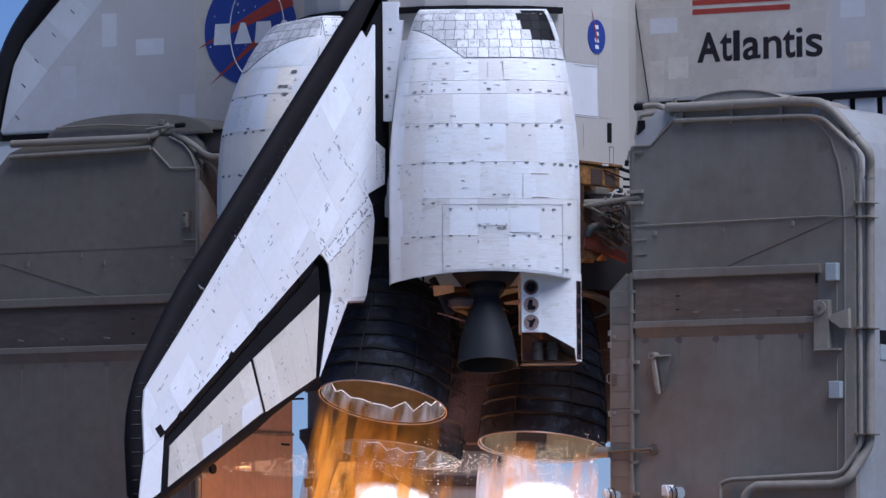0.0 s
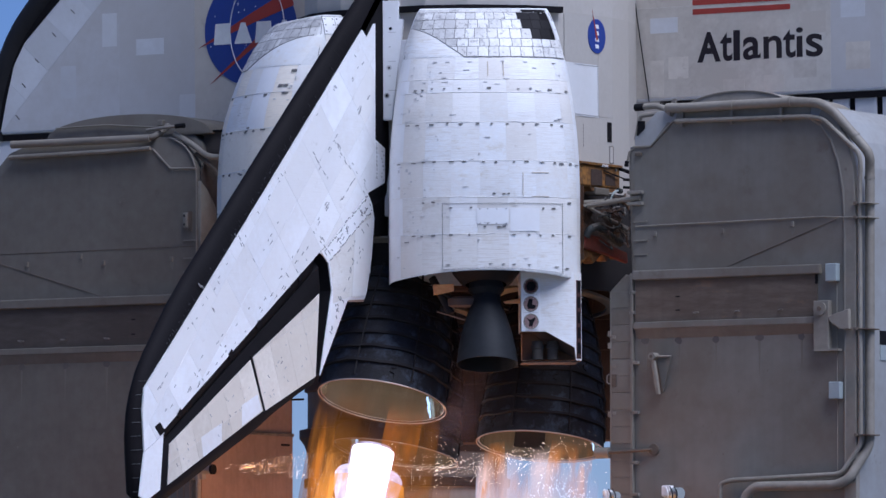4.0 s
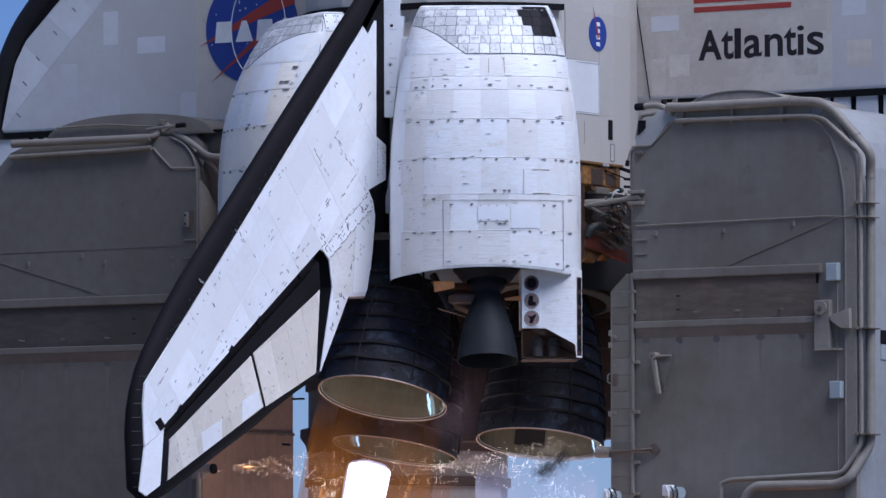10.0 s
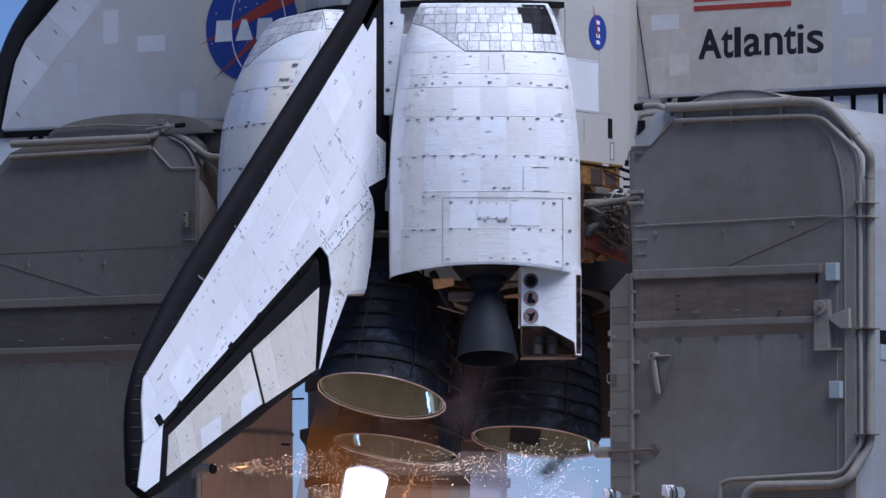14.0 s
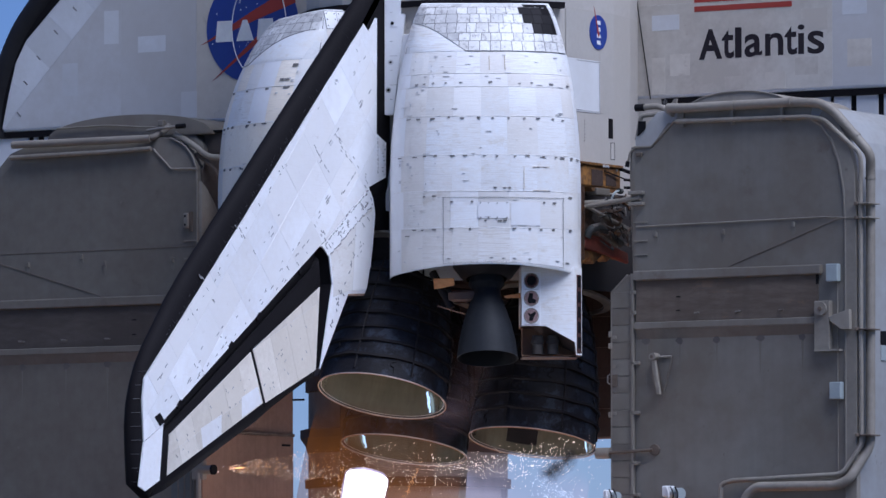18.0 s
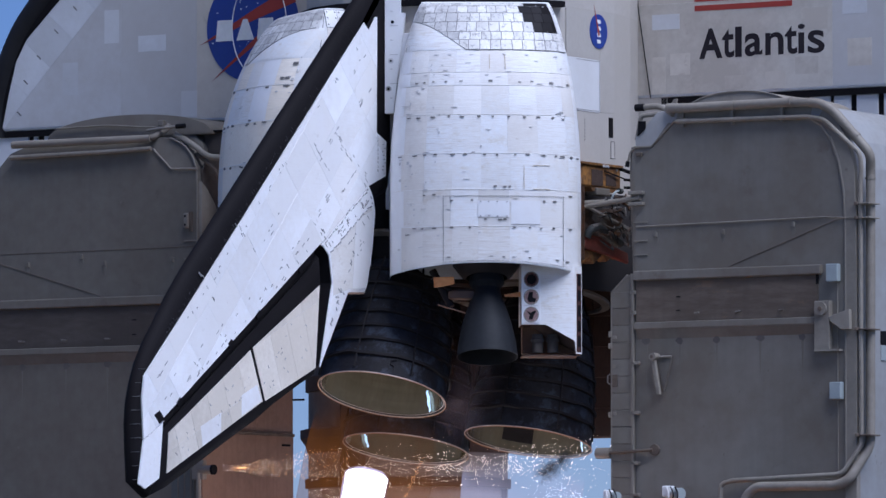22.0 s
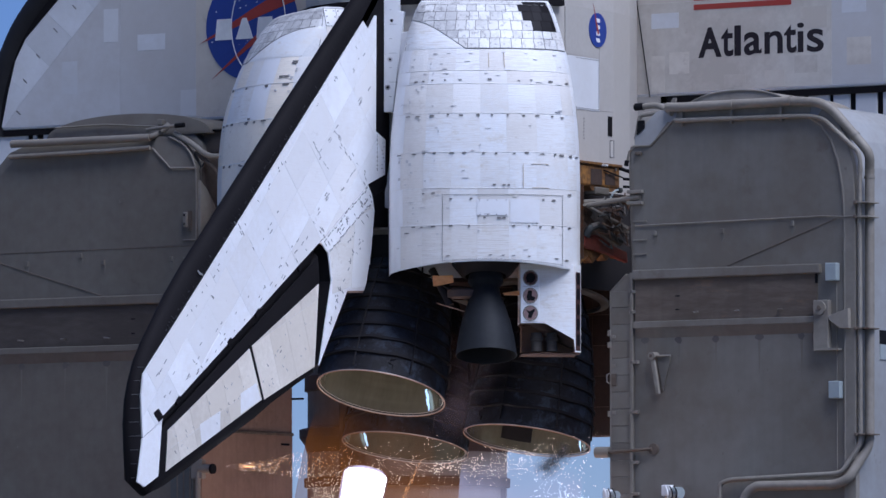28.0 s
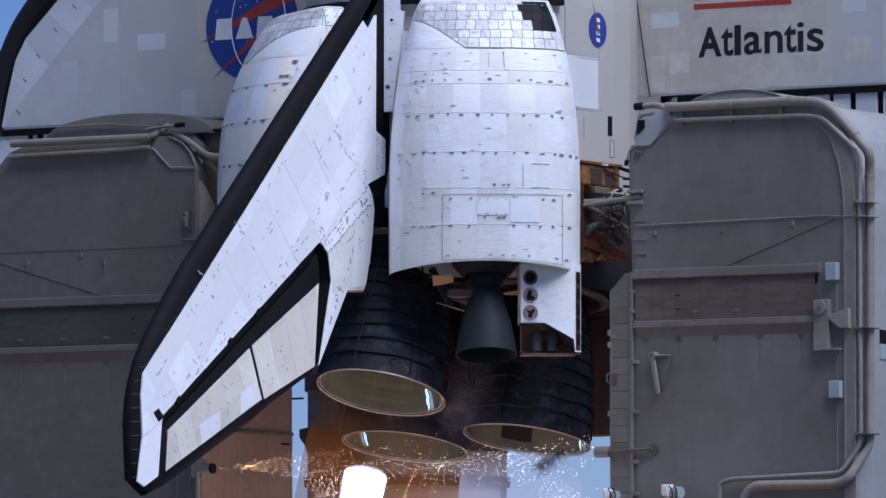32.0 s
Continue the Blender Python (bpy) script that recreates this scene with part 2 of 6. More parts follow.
# Paler mast paint; sunlight on the starboard mast's side and top is put in.
SHELL = paint("sunlit_shell_paint", (.33, .335, .34), (.27, .26, .245), rough=.42, big=.5, fine=5, mix=.45, bump=.06, bump_scale=8, stain=(.17, .145, .12), stain_at=.64, stain_scale=1.8)
MAST_L = paint("pale_mast_paint", (.268, .244, .205), (.19, .166, .134), rough=.6, big=1.2, fine=9, mix=.5, rand=.1, bump=.1, bump_scale=14, stain=(.12, .09, .07), stain_at=.66, stain_scale=3)
# Darker copy of RUST; shade on the port mast is put into its colour.
SHADED_STEEL = paint("shade_darkened_steel", (.088, .074, .062), (.06, .048, .04), rough=.8, big=1.0, fine=7, mix=.7, bump=.25, bump_scale=12, stain=(.12, .085, .06), stain_at=.62, stain_scale=2.2, stretch=(.4, 1, 1.6), streak=.4)
RUST = paint("scorched_steel", (.160, .126, .098), (.10, .077, .058), rough=.8, big=1.0, fine=7, mix=.7, bump=.25, bump_scale=12, stain=(.2, .12, .07), stain_at=.6, stain_scale=2.2, stretch=(.4, 1, 1.6), streak=.5)
CABINET = paint("pale_enamel", (.33, .38, .39), (.28, .31, .31), rough=.5, fine=12)
STEEL = paint("worn_steel", (.30, .29, .28), (.18, .16, .14), rough=.45, metal=.7, big=3, fine=16, mix=.6)
BELL = paint("engine_tubes", (.030, .033, .043), (.020, .018, .020), spec=.2, rough=.55, metal=.1, big=1.6, fine=7, mix=.75, stain=(.060, .070, .095), stain_at=.53, stain_scale=3.0, bump=.45, bump_scale=18)
BAND = paint("engine_band", (.025, .0225, .0235), (.033, .029, .029), spec=.1, rough=.65, fine=9)
LINER = paint("nozzle_lining", (.40, .365, .265), (.27, .245, .175), rough=.22, metal=.65, big=1.0, fine=10, mix=.5, stretch=(1, 1, .3))
RIM = paint("nozzle_rim", (.62, .56, .52), (.5, .42, .38), rough=.4, metal=.5, fine=20)
NIOB = paint("coated_niobium", (.0145, .0165, .0205), (.010, .0115, .014), spec=.2, rough=.62, big=.9, fine=12, bump=.08)
# Brown raised for flame light that does not reach the base.
HEATSHIELD = paint("dark_heat_shield", (.085, .056, .046), (.12, .078, .06), rough=.8, big=1.5, fine=8, stain=(.12, .08, .05), stain_at=.66, stain_scale=3)
# Copper colour brightened; the flames' light from below is put into it.
COPPER = paint("copper_foil", (.95, .47, .17), (.8, .33, .10), rough=.4, metal=.0, big=3, fine=12, mix=.6)
YELLOWED = paint("amber_foam", (.30, .135, .025), (.12, .055, .016), rough=.75, big=3, fine=12, mix=.8, bump=.6, bump_scale=12)
REDDISH = paint("red_rubber_sheet", (.23, .04, .02), (.10, .024, .014), rough=.7, big=2, fine=9, mix=.6)
# Steel whose tan colour carries the orange light of the flames.
FLAMELIT = paint("flamelit_steel", (.30, .19, .13), (.22, .14, .10), rough=.75, big=.7, fine=6, mix=.5, stain=(.2, .12, .08), stain_at=.62, stain_scale=1.6, streak=.35)
AMBER_DARK = paint("dark_amber_foam", (.105, .042, .012), (.04, .02, .011), rough=.42, big=3, fine=12, mix=.8, bump=.6, bump_scale=14)
HOSE = paint("dull_green_hose", (.030, .034, .032), (.02, .02, .019), rough=.7, fine=14)
# Off-white case painted brown: its shade and the amber gas before it.
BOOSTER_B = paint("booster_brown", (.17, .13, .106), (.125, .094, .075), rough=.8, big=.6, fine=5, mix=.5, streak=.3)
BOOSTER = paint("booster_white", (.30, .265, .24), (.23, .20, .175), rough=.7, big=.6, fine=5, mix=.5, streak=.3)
CORK = paint("brown_cork", (.058, .033, .023), (.04, .024, .018), rough=.9, fine=12, bump=.3)
CONCRETE = paint("pad_concrete", (.32, .31, .29), (.24, .23, .21), rough=.9, big=.08, fine=1.2, mix=.6, bump=.2, bump_scale=4)
GRASS = paint("dry_ground", (.12, .13, .06), (.2, .18, .11), rough=1, big=.02, fine=.4, mix=.7)
DECK = paint("grey_deck_paint", (.12, .12, .12), (.08, .075, .07), rough=.8, big=.2, fine=2, mix=.6, streak=.2)

# ================= mesh helpers =================
def part(name, bm, mat, parent=None, label="", smooth=None):
    bm.normal_update()
    me = bpy.data.meshes.new(name)
    if smooth is not None:
        for f in bm.faces:
            f.smooth = True
    bm.to_mesh(me)
    bm.free()
    me.materials.append(mat)
    if smooth is not None:
        me.set_sharp_from_angle(angle=radians(smooth))
    ob = new(name, me)
    if parent:
        ob.parent = parent
    if label:
        ob["label"] = label
    return ob


def thing(name, label, category, group="", kind="", at=(0, 0, 0)):
    ob = new(name)
    ob.location = at
    ob.empty_display_size = 0.2
    return tagged(ob, label, category, group, kind)


def prism(bm, pts, a, b, axis="y", taper=1.0):
    """Polygon pushed from a to b along an axis; pts are (y, z), (x, z) or (x, y)."""
    def at(p, v):
        return {"x": (v, p[0], p[1]), "y": (p[0], v, p[1]), "z": (p[0], p[1], v)}[axis]
    lo = [bm.verts.new(at(p, a)) for p in pts]
    hi = [bm.verts.new(at(p, b)) for p in pts]
    bm.faces.new(lo)
    bm.faces.new(hi[::-1])
    k = len(pts)
    for i in range(k):
        j = (i + 1) % k
        bm.faces.new((lo[j], lo[i], hi[i], hi[j]))
    bmesh.ops.recalc_face_normals(bm, faces=bm.faces)
    return bm


def box(x0, x1, y0, y1, z0, z1, bevel=0.0, bm=None):
    bm = bm or bmesh.new()
    t = bmesh.new()
    prism(t, [(x0, z0), (x1, z0), (x1, z1), (x0, z1)], y0, y1)
    if bevel:
        bmesh.ops.bevel(t, geom=t.edges[:], offset=bevel, segments=2, affect="EDGES", profile=0.5)
    return merge(bm, t)


def merge(bm, t):
    vs = [bm.verts.new(v.co) for v in t.verts]
    t.verts.index_update()
    for f in t.faces:
        try:
            bm.faces.new([vs[v.index] for v in f.verts]).smooth = f.smooth
        except ValueError:
            pass
    t.free()
    return bm


def slab(pts, a, b, axis="y", bevel=0.0):
    bm = prism(bmesh.new(), pts, a, b, axis)
    if bevel:
        bmesh.ops.bevel(bm, geom=bm.edges[:], offset=bevel, segments=2, affect="EDGES", profile=0.5)
    return bm


def rounded_path(points, radius, steps=5):
    """Waypoints with their corners rounded."""
    pts = [Vector(p) for p in points]
    out = [pts[0]]
    for a, b, c in zip(pts, pts[1:], pts[2:]):
        d1, d2 = (a - b), (c - b)
        k = min(radius, d1.length * 0.45, d2.length * 0.45)
        p, q = b + d1.normalized() * k, b + d2.normalized() * k
        for i in range(steps + 1):
            s = i / steps
            out.append(p.lerp(b, s).lerp(b.lerp(q, s), s))
    return out + [pts[-1]]


def tube(points, radius, seg=12, bend=0.0, bm=None, cap=True):
    bm = bm or bmesh.new()
    pts = rounded_path(points, bend) if bend else [Vector(p) for p in points]
    rings, prev = [], None
    for i, p in enumerate(pts):
        d = (pts[min(i + 1, len(pts) - 1)] - pts[max(i - 1, 0)]).normalized()
        if prev is None:
            up = Vector((0, 0, 1)) if abs(d.z) < 0.9 else Vector((1, 0, 0))
            u = d.cross(up).normalized()
        else:
            u = (prev - d * prev.dot(d)).normalized()
        prev = u
        v = d.cross(u)
        r = radius(i / (len(pts) - 1)) if callable(radius) else radius
        rings.append([bm.verts.new(p + (u * math.cos(a) + v * math.sin(a)) * r) for a in (2 * math.pi * k / seg for k in range(seg))])
    for r0, r1 in zip(rings, rings[1:]):
        for k in range(seg):
            bm.faces.new((r0[k], r0[(k + 1) % seg], r1[(k + 1) % seg], r1[k]))
    if cap:
        bm.faces.new(rings[0][::-1])
        bm.faces.new(rings[-1])
    return bm


def lathe(profile, seg=64, close=False, bm=None, center=(0, 0, 0), wob=None):
    """Profile of (radius, z) turned round the z axis."""
    bm = bm or bmesh.new()
    rings = []
    for r, z in profile:
        rings.append([bm.verts.new((center[0] + r * math.cos(2 * math.pi * k / seg), center[1] + r * math.sin(2 * math.pi * k / seg), center[2] + z)) for k in range(seg)])
    if close:
        rings.append(rings[0])
    for r0, r1 in zip(rings, rings[1:]):
        for k in range(seg):
            bm.faces.new((r0[k], r0[(k + 1) % seg], r1[(k + 1) % seg], r1[k]))
    return bm


def inset(pts, d):
    """The polygon with every side moved inward by d."""
    turn = 1 if area(pts) > 0 else -1
    out = []
    for i, p in enumerate(pts):
        a, b, c = Vector(pts[i - 1]), Vector(p), Vector(pts[(i + 1) % len(pts)])
        n1, n2 = (b - a).normalized(), (c - b).normalized()
        n1, n2 = Vector((-n1.y, n1.x)) * turn, Vector((-n2.y, n2.x)) * turn
        m = (n1 + n2).normalized()
        out.append(tuple(b + m * (d / max(.5, m.dot(n1)))))
    return out


def lens(pts, rings, axis="x"):
    """A plate with rounded rims: rings of (place along the axis, how far the rim draws in)."""
    bm = bmesh.new()
    loops = []
    for v, d in rings:
        loops.append([bm.verts.new({"x": (v, p[0], p[1]), "y": (p[0], v, p[1]), "z": (p[0], p[1], v)}[axis]) for p in (inset(pts, d) if d else pts)])
    k = len(pts)
    for r0, r1 in zip(loops, loops[1:]):
        for i in range(k):
            j = (i + 1) % k
            bm.faces.new((r0[i], r0[j], r1[j], r1[i]))
    bm.faces.new(loops[0][::-1])
    bm.faces.new(loops[-1])
    bmesh.ops.recalc_face_normals(bm, faces=bm.faces)
    return bm


def clip(poly, n, d):
    """The part of a polygon with n . p <= d."""
    out = []
    for i, p in enumerate(poly):
        q = poly[(i + 1) % len(poly)]
        a, b = n[0] * p[0] + n[1] * p[1] - d, n[0] * q[0] + n[1] * q[1] - d
        if a <= 0:
            out.append(p)
        if (a < 0 < b) or (b < 0 < a):
            s = a / (a - b)
            out.append((p[0] + (q[0] - p[0]) * s, p[1] + (q[1] - p[1]) * s))
    return out


def area(poly):
    return 0.5 * sum(p[0] * q[1] - q[0] * p[1] for p, q in zip(poly, poly[1:] + poly[:1]))


def cells(poly, n1, cuts1, n2, cuts2, gap=0.012):
    """Cuts a polygon along two families of lines; every piece is drawn in by half the gap on the cut sides."""
    for a0, a1 in zip(cuts1, cuts1[1:]):
        strip = clip(clip(poly, n1, a1 - gap / 2), (-n1[0], -n1[1]), -(a0 + gap / 2))
        if len(strip) < 3:
            continue
        cc = cuts2(a0) if callable(cuts2) else cuts2
        for b0, b1 in zip(cc, cc[1:]):
            c = clip(clip(strip, n2, b1 - gap / 2), (-n2[0], -n2[1]), -(b0 + gap / 2))
            if len(c) >= 3 and abs(area(c)) > 0.002:
                yield c


def steps(a, b, k):
    return [a + (b - a) * i / k for i in range(k + 1)]


# ================= ground, platform =================
def setting():
    bm = bmesh.new()
    prism(bm, [(-3000, -3000), (3000, -3000), (3000, 3000), (-3000, 3000)], -15.5, -15.3, "z")
    g = part("ground", bm, GRASS)
    tagged(g, "flat dry scrub ground round the launch pad", "ground", kind="structure")
    pad = part("pavement", slab([(-60, -45), (60, -45), (60, 60), (-60, 60)], -15.3, -14.9, "z"), CONCRETE)
    tagged(pad, "weathered concrete apron of the launch pad", "pavement", kind="structure")
    # mobile platform with an exhaust opening under the engines
    d = part("floor", box(-24, -7, -13, 28, -7.6, 0, 0.1), DECK)
    for x0, x1, y0, y1 in ((7, 24, -13, 28), (-7, 7, -13, -5.5), (-7, 7, 20, 28)):
        part("deck_section", box(x0, x1, y0, y1, -7.6, 0, 0.1), DECK, d)
    for x in (-20, 20):
        for y in (-9, 24):
            part("pedestal", box(x - 1.2, x + 1.2, y - 1.2, y + 1.2, -14.9, -7.6, 0.1), DECK, d)
    tagged(d, "grey painted steel deck of the mobile launch platform", "floor", kind="structure")


# ================= orbiter =================
orbiter = thing("orbiter", "white and black winged spaceplane standing nose up with its engines running", "spaceplane")

FUS = [(0, -2.42), (.9, -2.36), (1.6, -2.05), (2.3, -1.4), (2.68, -.72), (2.74, -.5), (2.74, 1.1), (2.6, 1.9), (2.38, 2.5), (2.2, 2.95), (0, 3.05)]


def outline(scale=1.0, grow=0.0):
    half = [(x * scale + (grow if x else 0), y * scale - grow * (1 if y < 0 else 0)) for x, y in FUS]
    return half + [(-x, y) for x, y in half[-2:0:-1]]


def fuselage():
    part("aft_fuselage", slab(outline(), 7.25, 11.33, "z"), FUSE, orbiter, "grey-white blanket-covered aft body")
    seal = [(x, y) for x, y in FUS if y < -.7]
    ring = [(x * 1.05, y * 1.05) for x, y in seal[::-1]] + [(-x * 1.05, y * 1.05) for x, y in seal[1:]]
    inner = [(x * .96, y * .96) for x, y in ring]
    part("door_seal", slab(ring + inner[::-1], 11.29, 11.40, "z"), BLACK, orbiter, "black seal band over the body's back")
    part("cargo_door", slab(outline(), 11.33, 17.5, "z"), FUSE, orbiter, "off-white curved bay door")
    base = part("base_heat_shield", slab(outline(.985), 6.95, 7.25, "z"), HEATSHIELD, orbiter, "dark tiled base heat shield")
    # round shields round the engine necks
    for x, y, r in ((0, -1.09, 1.25), (1.346, 1.46, 1.02), (-1.346, 1.46, 1.02)):
        deep = -.45 if y > 0 else -.3
        prof = [(r * 1.15, .25), (r * 1.12, deep * .5), (r * 1.06, deep)]
        part("engine_shield", lathe(prof, 40, center=(x, y, 7.0)), BAND, base, smooth=40)
        part("shield_ring", lathe([(r * .72, deep - .04), (r * 1.10, deep + .03), (r * 1.10, deep - .04), (r * .72, deep - .09)], 40, True, center=(x, y, 7.0)), HEATSHIELD, base, smooth=40)
    # service hatch, vents and small plates on the starboard flank
    X = 2.742
    for y0, y1, z0, z1, m, nm in ((-.62, .57, 9.48, 10.43, FELT_P, "flank_panel"), (-.6, .57, 10.45, 11.3, FUSE, "flank_panel"), (.59, 1.08, 9.5, 11.3, FUSE, "flank_panel"),
                                  (-.6, .57, 8.4, 9.46, FUSE, "flank_panel"), (.88, 1.03, 9.06, 9.42, BLACK, "vent_slot"), (.95, 1.09, 8.68, 8.99, FUSE, "vent_cover")):
        part(nm, slab([(y0, z0), (y1, z0), (y1, z1), (y0, z1)], X - .03, X + (.0015 if m is FUSE else .006), "x"), m, orbiter)
    part("root_seam", tube([(2.60, 2.63, 9.9), (2.35, 2.63, 11.5), (1.9, 2.63, 15)], .010, 6), BLACK, orbiter)
    dots = bmesh.new()
    for k in range(20):
        box(X + .002, X + .014, .535, .548, 9.51 + k * .047, 9.53 + k * .047, bm=dots)
        if k < 16:
            for z in (9.50, 10.40):
                box(X + .002, X + .014, -.25 + k * .05, -.23 + k * .05, z, z + .012, bm=dots)
        if k < 8:
            for y in (.945, 1.075):
                box(X + .002, X + .014, y, y + .013, 8.68 + k * .04, 8.70 + k * .04, bm=dots)
        if k < 4:
            for z in (8.675, 8.98):
                box(X + .002, X + .014, .96 + k * .03, .975 + k * .03, z, z + .012, bm=dots)
        if k < 7:
            box(X + .002, X + .014, .02, .033, 8.95 + k * .06, 8.97 + k * .06, bm=dots)
    part("fastener_strip", dots, MARK, orbiter)["kind"] = "stuff"
    # round blue emblem on the flank: plain shapes
    y, z, r = .51, 10.955, .305
    e = part("emblem", slab([(y + r * math.cos(k * math.pi / 20), z + 1.02 * r * math.sin(k * math.pi / 20)) for k in range(40)], X, X + .016, "x"), BLUE, orbiter, "round blue emblem with white and red shapes")
    for k in range(4):
        part("emblem_bar", slab([(y - .05, z - .22 + k * .12), (y + .07, z - .22 + k * .12), (y + .05, z - .15 + k * .12), (y - .07, z - .15 + k * .12)], X + .016, X + .02, "x"), WHITE, e)
    part("emblem_chevron", slab([(y - .02, z - .1), (y + .03, z - .05), (y - .17, z + .47)], X + .016, X + .022, "x"), RED, e)


def wings():
    WY = 2.66                                      # upper skin
    for side in (1, -1):
        out = [(2.2, 9.9), (12.0, 9.9), (11.9, 10.5), (11.5, 11.7), (10.8, 12.42), (8.6, 14.6), (2.2, 17.2)]
        w = part("wing", slab([(side * x, z) for x, z in out], WY, WY + .55, "y", .05), SEAM, orbiter, "grey felt-covered upper side of a delta wing")
        # dark carbon leading edge, rounded
        edge = [(side * x, WY + .2, z) for x, z in ((12.22, 9.8), (12.15, 10.5), (11.93, 11.2), (11.62, 11.82), (11.2, 12.32), (9.0, 14.5))]
        part("leading_edge", tube(edge, .29, 16, .5), RCC, w, "dark grey carbon leading edge", 40)
        inner = [(11.99, 9.96), (11.84, 10.62), (11.67, 11.24), (11.42, 11.67), (10.66, 12.38), (8.6, 14.3)]
        rim = [(12.10, 9.96), (11.95, 10.62), (11.77, 11.27), (11.5, 11.76), (10.84, 12.42), (8.8, 14.38)]
        part("edge_strip", slab([(side * x, z) for x, z in inner + rim[::-1]], WY - .02, WY + .2), BLACK, w, "black tiled strip")
        # light outer panels along the edge, then the felt field
        diag = [(11.95, 9.96), (11.64, 10.31), (9.65, 12.33), (7.6, 14.4)]
        light = [(side * x, z) for x, z in inner + diag[::-1]]
        n = (side * .755, .656)
        m = (side * .656, -.755)
        for c in cells(light, m, [side * 0 + v for v in steps(-8, 4, 16)], n, [0, 30], .003):
            part("edge_panel", slab(c, WY - .008, WY + .02), FELT_P, w)
        field = [(side * x, z) for x, z in [(2.3, 9.96), (11.95, 9.96), (11.64, 10.31), (9.65, 12.33), (7.6, 14.4), (2.3, 16.5)]]
        for c in cells(field, (side, 0), [2.2, 6.39, 7.45, 9.2, 12.2], (0, 1), [9.9, 11.62, 13.4, 15, 17] if side > 0 else [9.9, 13.4, 17], .003):
            cx = abs(sum(p[0] for p in c) / len(c))
            mat = FELT if (cx < 6.3 or (side < 0 and cx < 7.4)) else FELT_L
            part("felt_panel", slab(c, WY - .004, WY + .02), mat, w)
        patches = ((2.62, 3.2, 11.15, 11.43), (6.6, 7.1, 11.25, 11.62)) if side > 0 else ((9.25, 9.59, 11.5, 12.14), (8.16, 8.8, 11.3, 11.61), (10.21, 10.57, 10.54, 11.17), (7.44, 7.8, 10.0, 10.5))
        for x0, x1, z0, z1 in patches:
            part("patch", slab([(side * x0, z0), (side * x1, z0), (side * x1, z1), (side * x0, z1)], WY - .0075, WY + .01), FELT_G if x0 > 10 or x0 < 7.9 and side < 0 else FELT_P, w)
        if side < 0:
            for x, z in ((-10.28, 12.22), (-10.72, 11.79), (-11.13, 11.31), (-11.44, 10.84), (-11.59, 10.23)):
                part("edge_mark", slab([(x - .055, z + .035), (x - .035, z + .05), (x + .055, z - .035), (x + .035, z - .05)], WY - .011, WY), MARK, w)
        if side > 0:
            for x0, x1, z0, z1 in ((2.62, 2.9, 9.98, 10.65), (3.0, 3.42, 10.3, 10.7), (5.0, 5.42, 9.97, 10.28), (5.62, 6.1, 10.2, 10.52), (4.15, 4.6, 10.0, 10.24), (5.75, 6.3, 11.0, 11.4), (2.7, 3.3, 11.75, 12.3), (6.7, 7.2, 10.3, 10.8)):
                part("patch", slab([(x0, z0), (x1, z0), (x1, z1), (x0, z1)], WY - .0065, WY + .01), FELT, w)
        part("root_fairing", box(min(side * 2.2, side * 2.95), max(side * 2.2, side * 2.95), WY + .02, WY + .5, 7.2, 9.93, .02), FUSE, w)
        # elevons under a black hinge gap
        part("hinge_gap", slab([(side * 2.8, 9.78), (side * 11.95, 9.78), (side * 11.95, 9.9), (side * 2.8, 9.9)], WY + .02, WY + .45), BLACK, w)
        for x0, x1 in ((2.9, 4.6), (4.66, 5.75), (5.87, 6.3), (6.38, 6.72), (6.84, 7.28), (7.4, 7.7), (7.8, 9.2), (9.3, 9.8), (9.9, 11.05), (11.2, 11.3), (11.42, 12.15)):
            e = part("elevon_panel", slab([(side * x0, 7.2), (side * x1, 7.2), (side * x1, 9.8), (side * x0, 9.8)], WY + .06, WY + .4, "y", .015), FELT_P, w)
        part("elevon_core", slab([(side * 2.9, 7.15), (side * 12.25, 7.15), (side * 12.25, 9.79), (side * 2.9, 9.79)], WY + .1, WY + .38), BLACK, w)
    star = [o for o in orbiter.children if o.name.startswith("wing")]
    # lettering and stripes on the starboard wing
    letters = bmesh.new()
    for ch, x0, x1, z0, z1 in (("A", 3.612, 4.107, 10.572, 11.124), ("t", 4.095, 4.351, 10.572, 11.099), ("l", 4.371, 4.51, 10.574, 11.129), ("a", 4.569, 4.941, 10.572, 10.993),
                               ("n", 5.0, 5.381, 10.578, 10.989), ("t", 5.405, 5.666, 10.574, 11.092), ("i", 5.678, 5.821, 10.578, 11.115), ("s", 5.88, 6.23, 10.569, 10.987)):
        txt = bpy.data.curves.new("letter", "FONT")
        txt.body, txt.size, txt.offset = ch, .8, {"A": .027, "t": .014, "a": .015, "n": .013, "s": .010}.get(ch, .004)
        tmp = bpy.data.objects.new("letter", txt)
        me = bpy.data.meshes.new_from_object(tmp)
        xs, ys = [v.co.x for v in me.vertices], [v.co.y for v in me.vertices]
        at = [letters.verts.new((x0 + (v.co.x - min(xs)) / (max(xs) - min(xs)) * (x1 - x0), WY - .0075, z0 + (v.co.y - min(ys)) / (max(ys) - min(ys)) * (z1 - z0))) for v in me.vertices]
        for f in me.polygons:
            letters.faces.new([at[k] for k in f.vertices])
        bpy.data.objects.remove(tmp)
        bpy.data.meshes.remove(me)
        bpy.data.curves.remove(txt)
    bmesh.ops.recalc_face_normals(letters, faces=letters.faces)
    part("lettering", letters, LETTER, star[0], "black painted lettering")
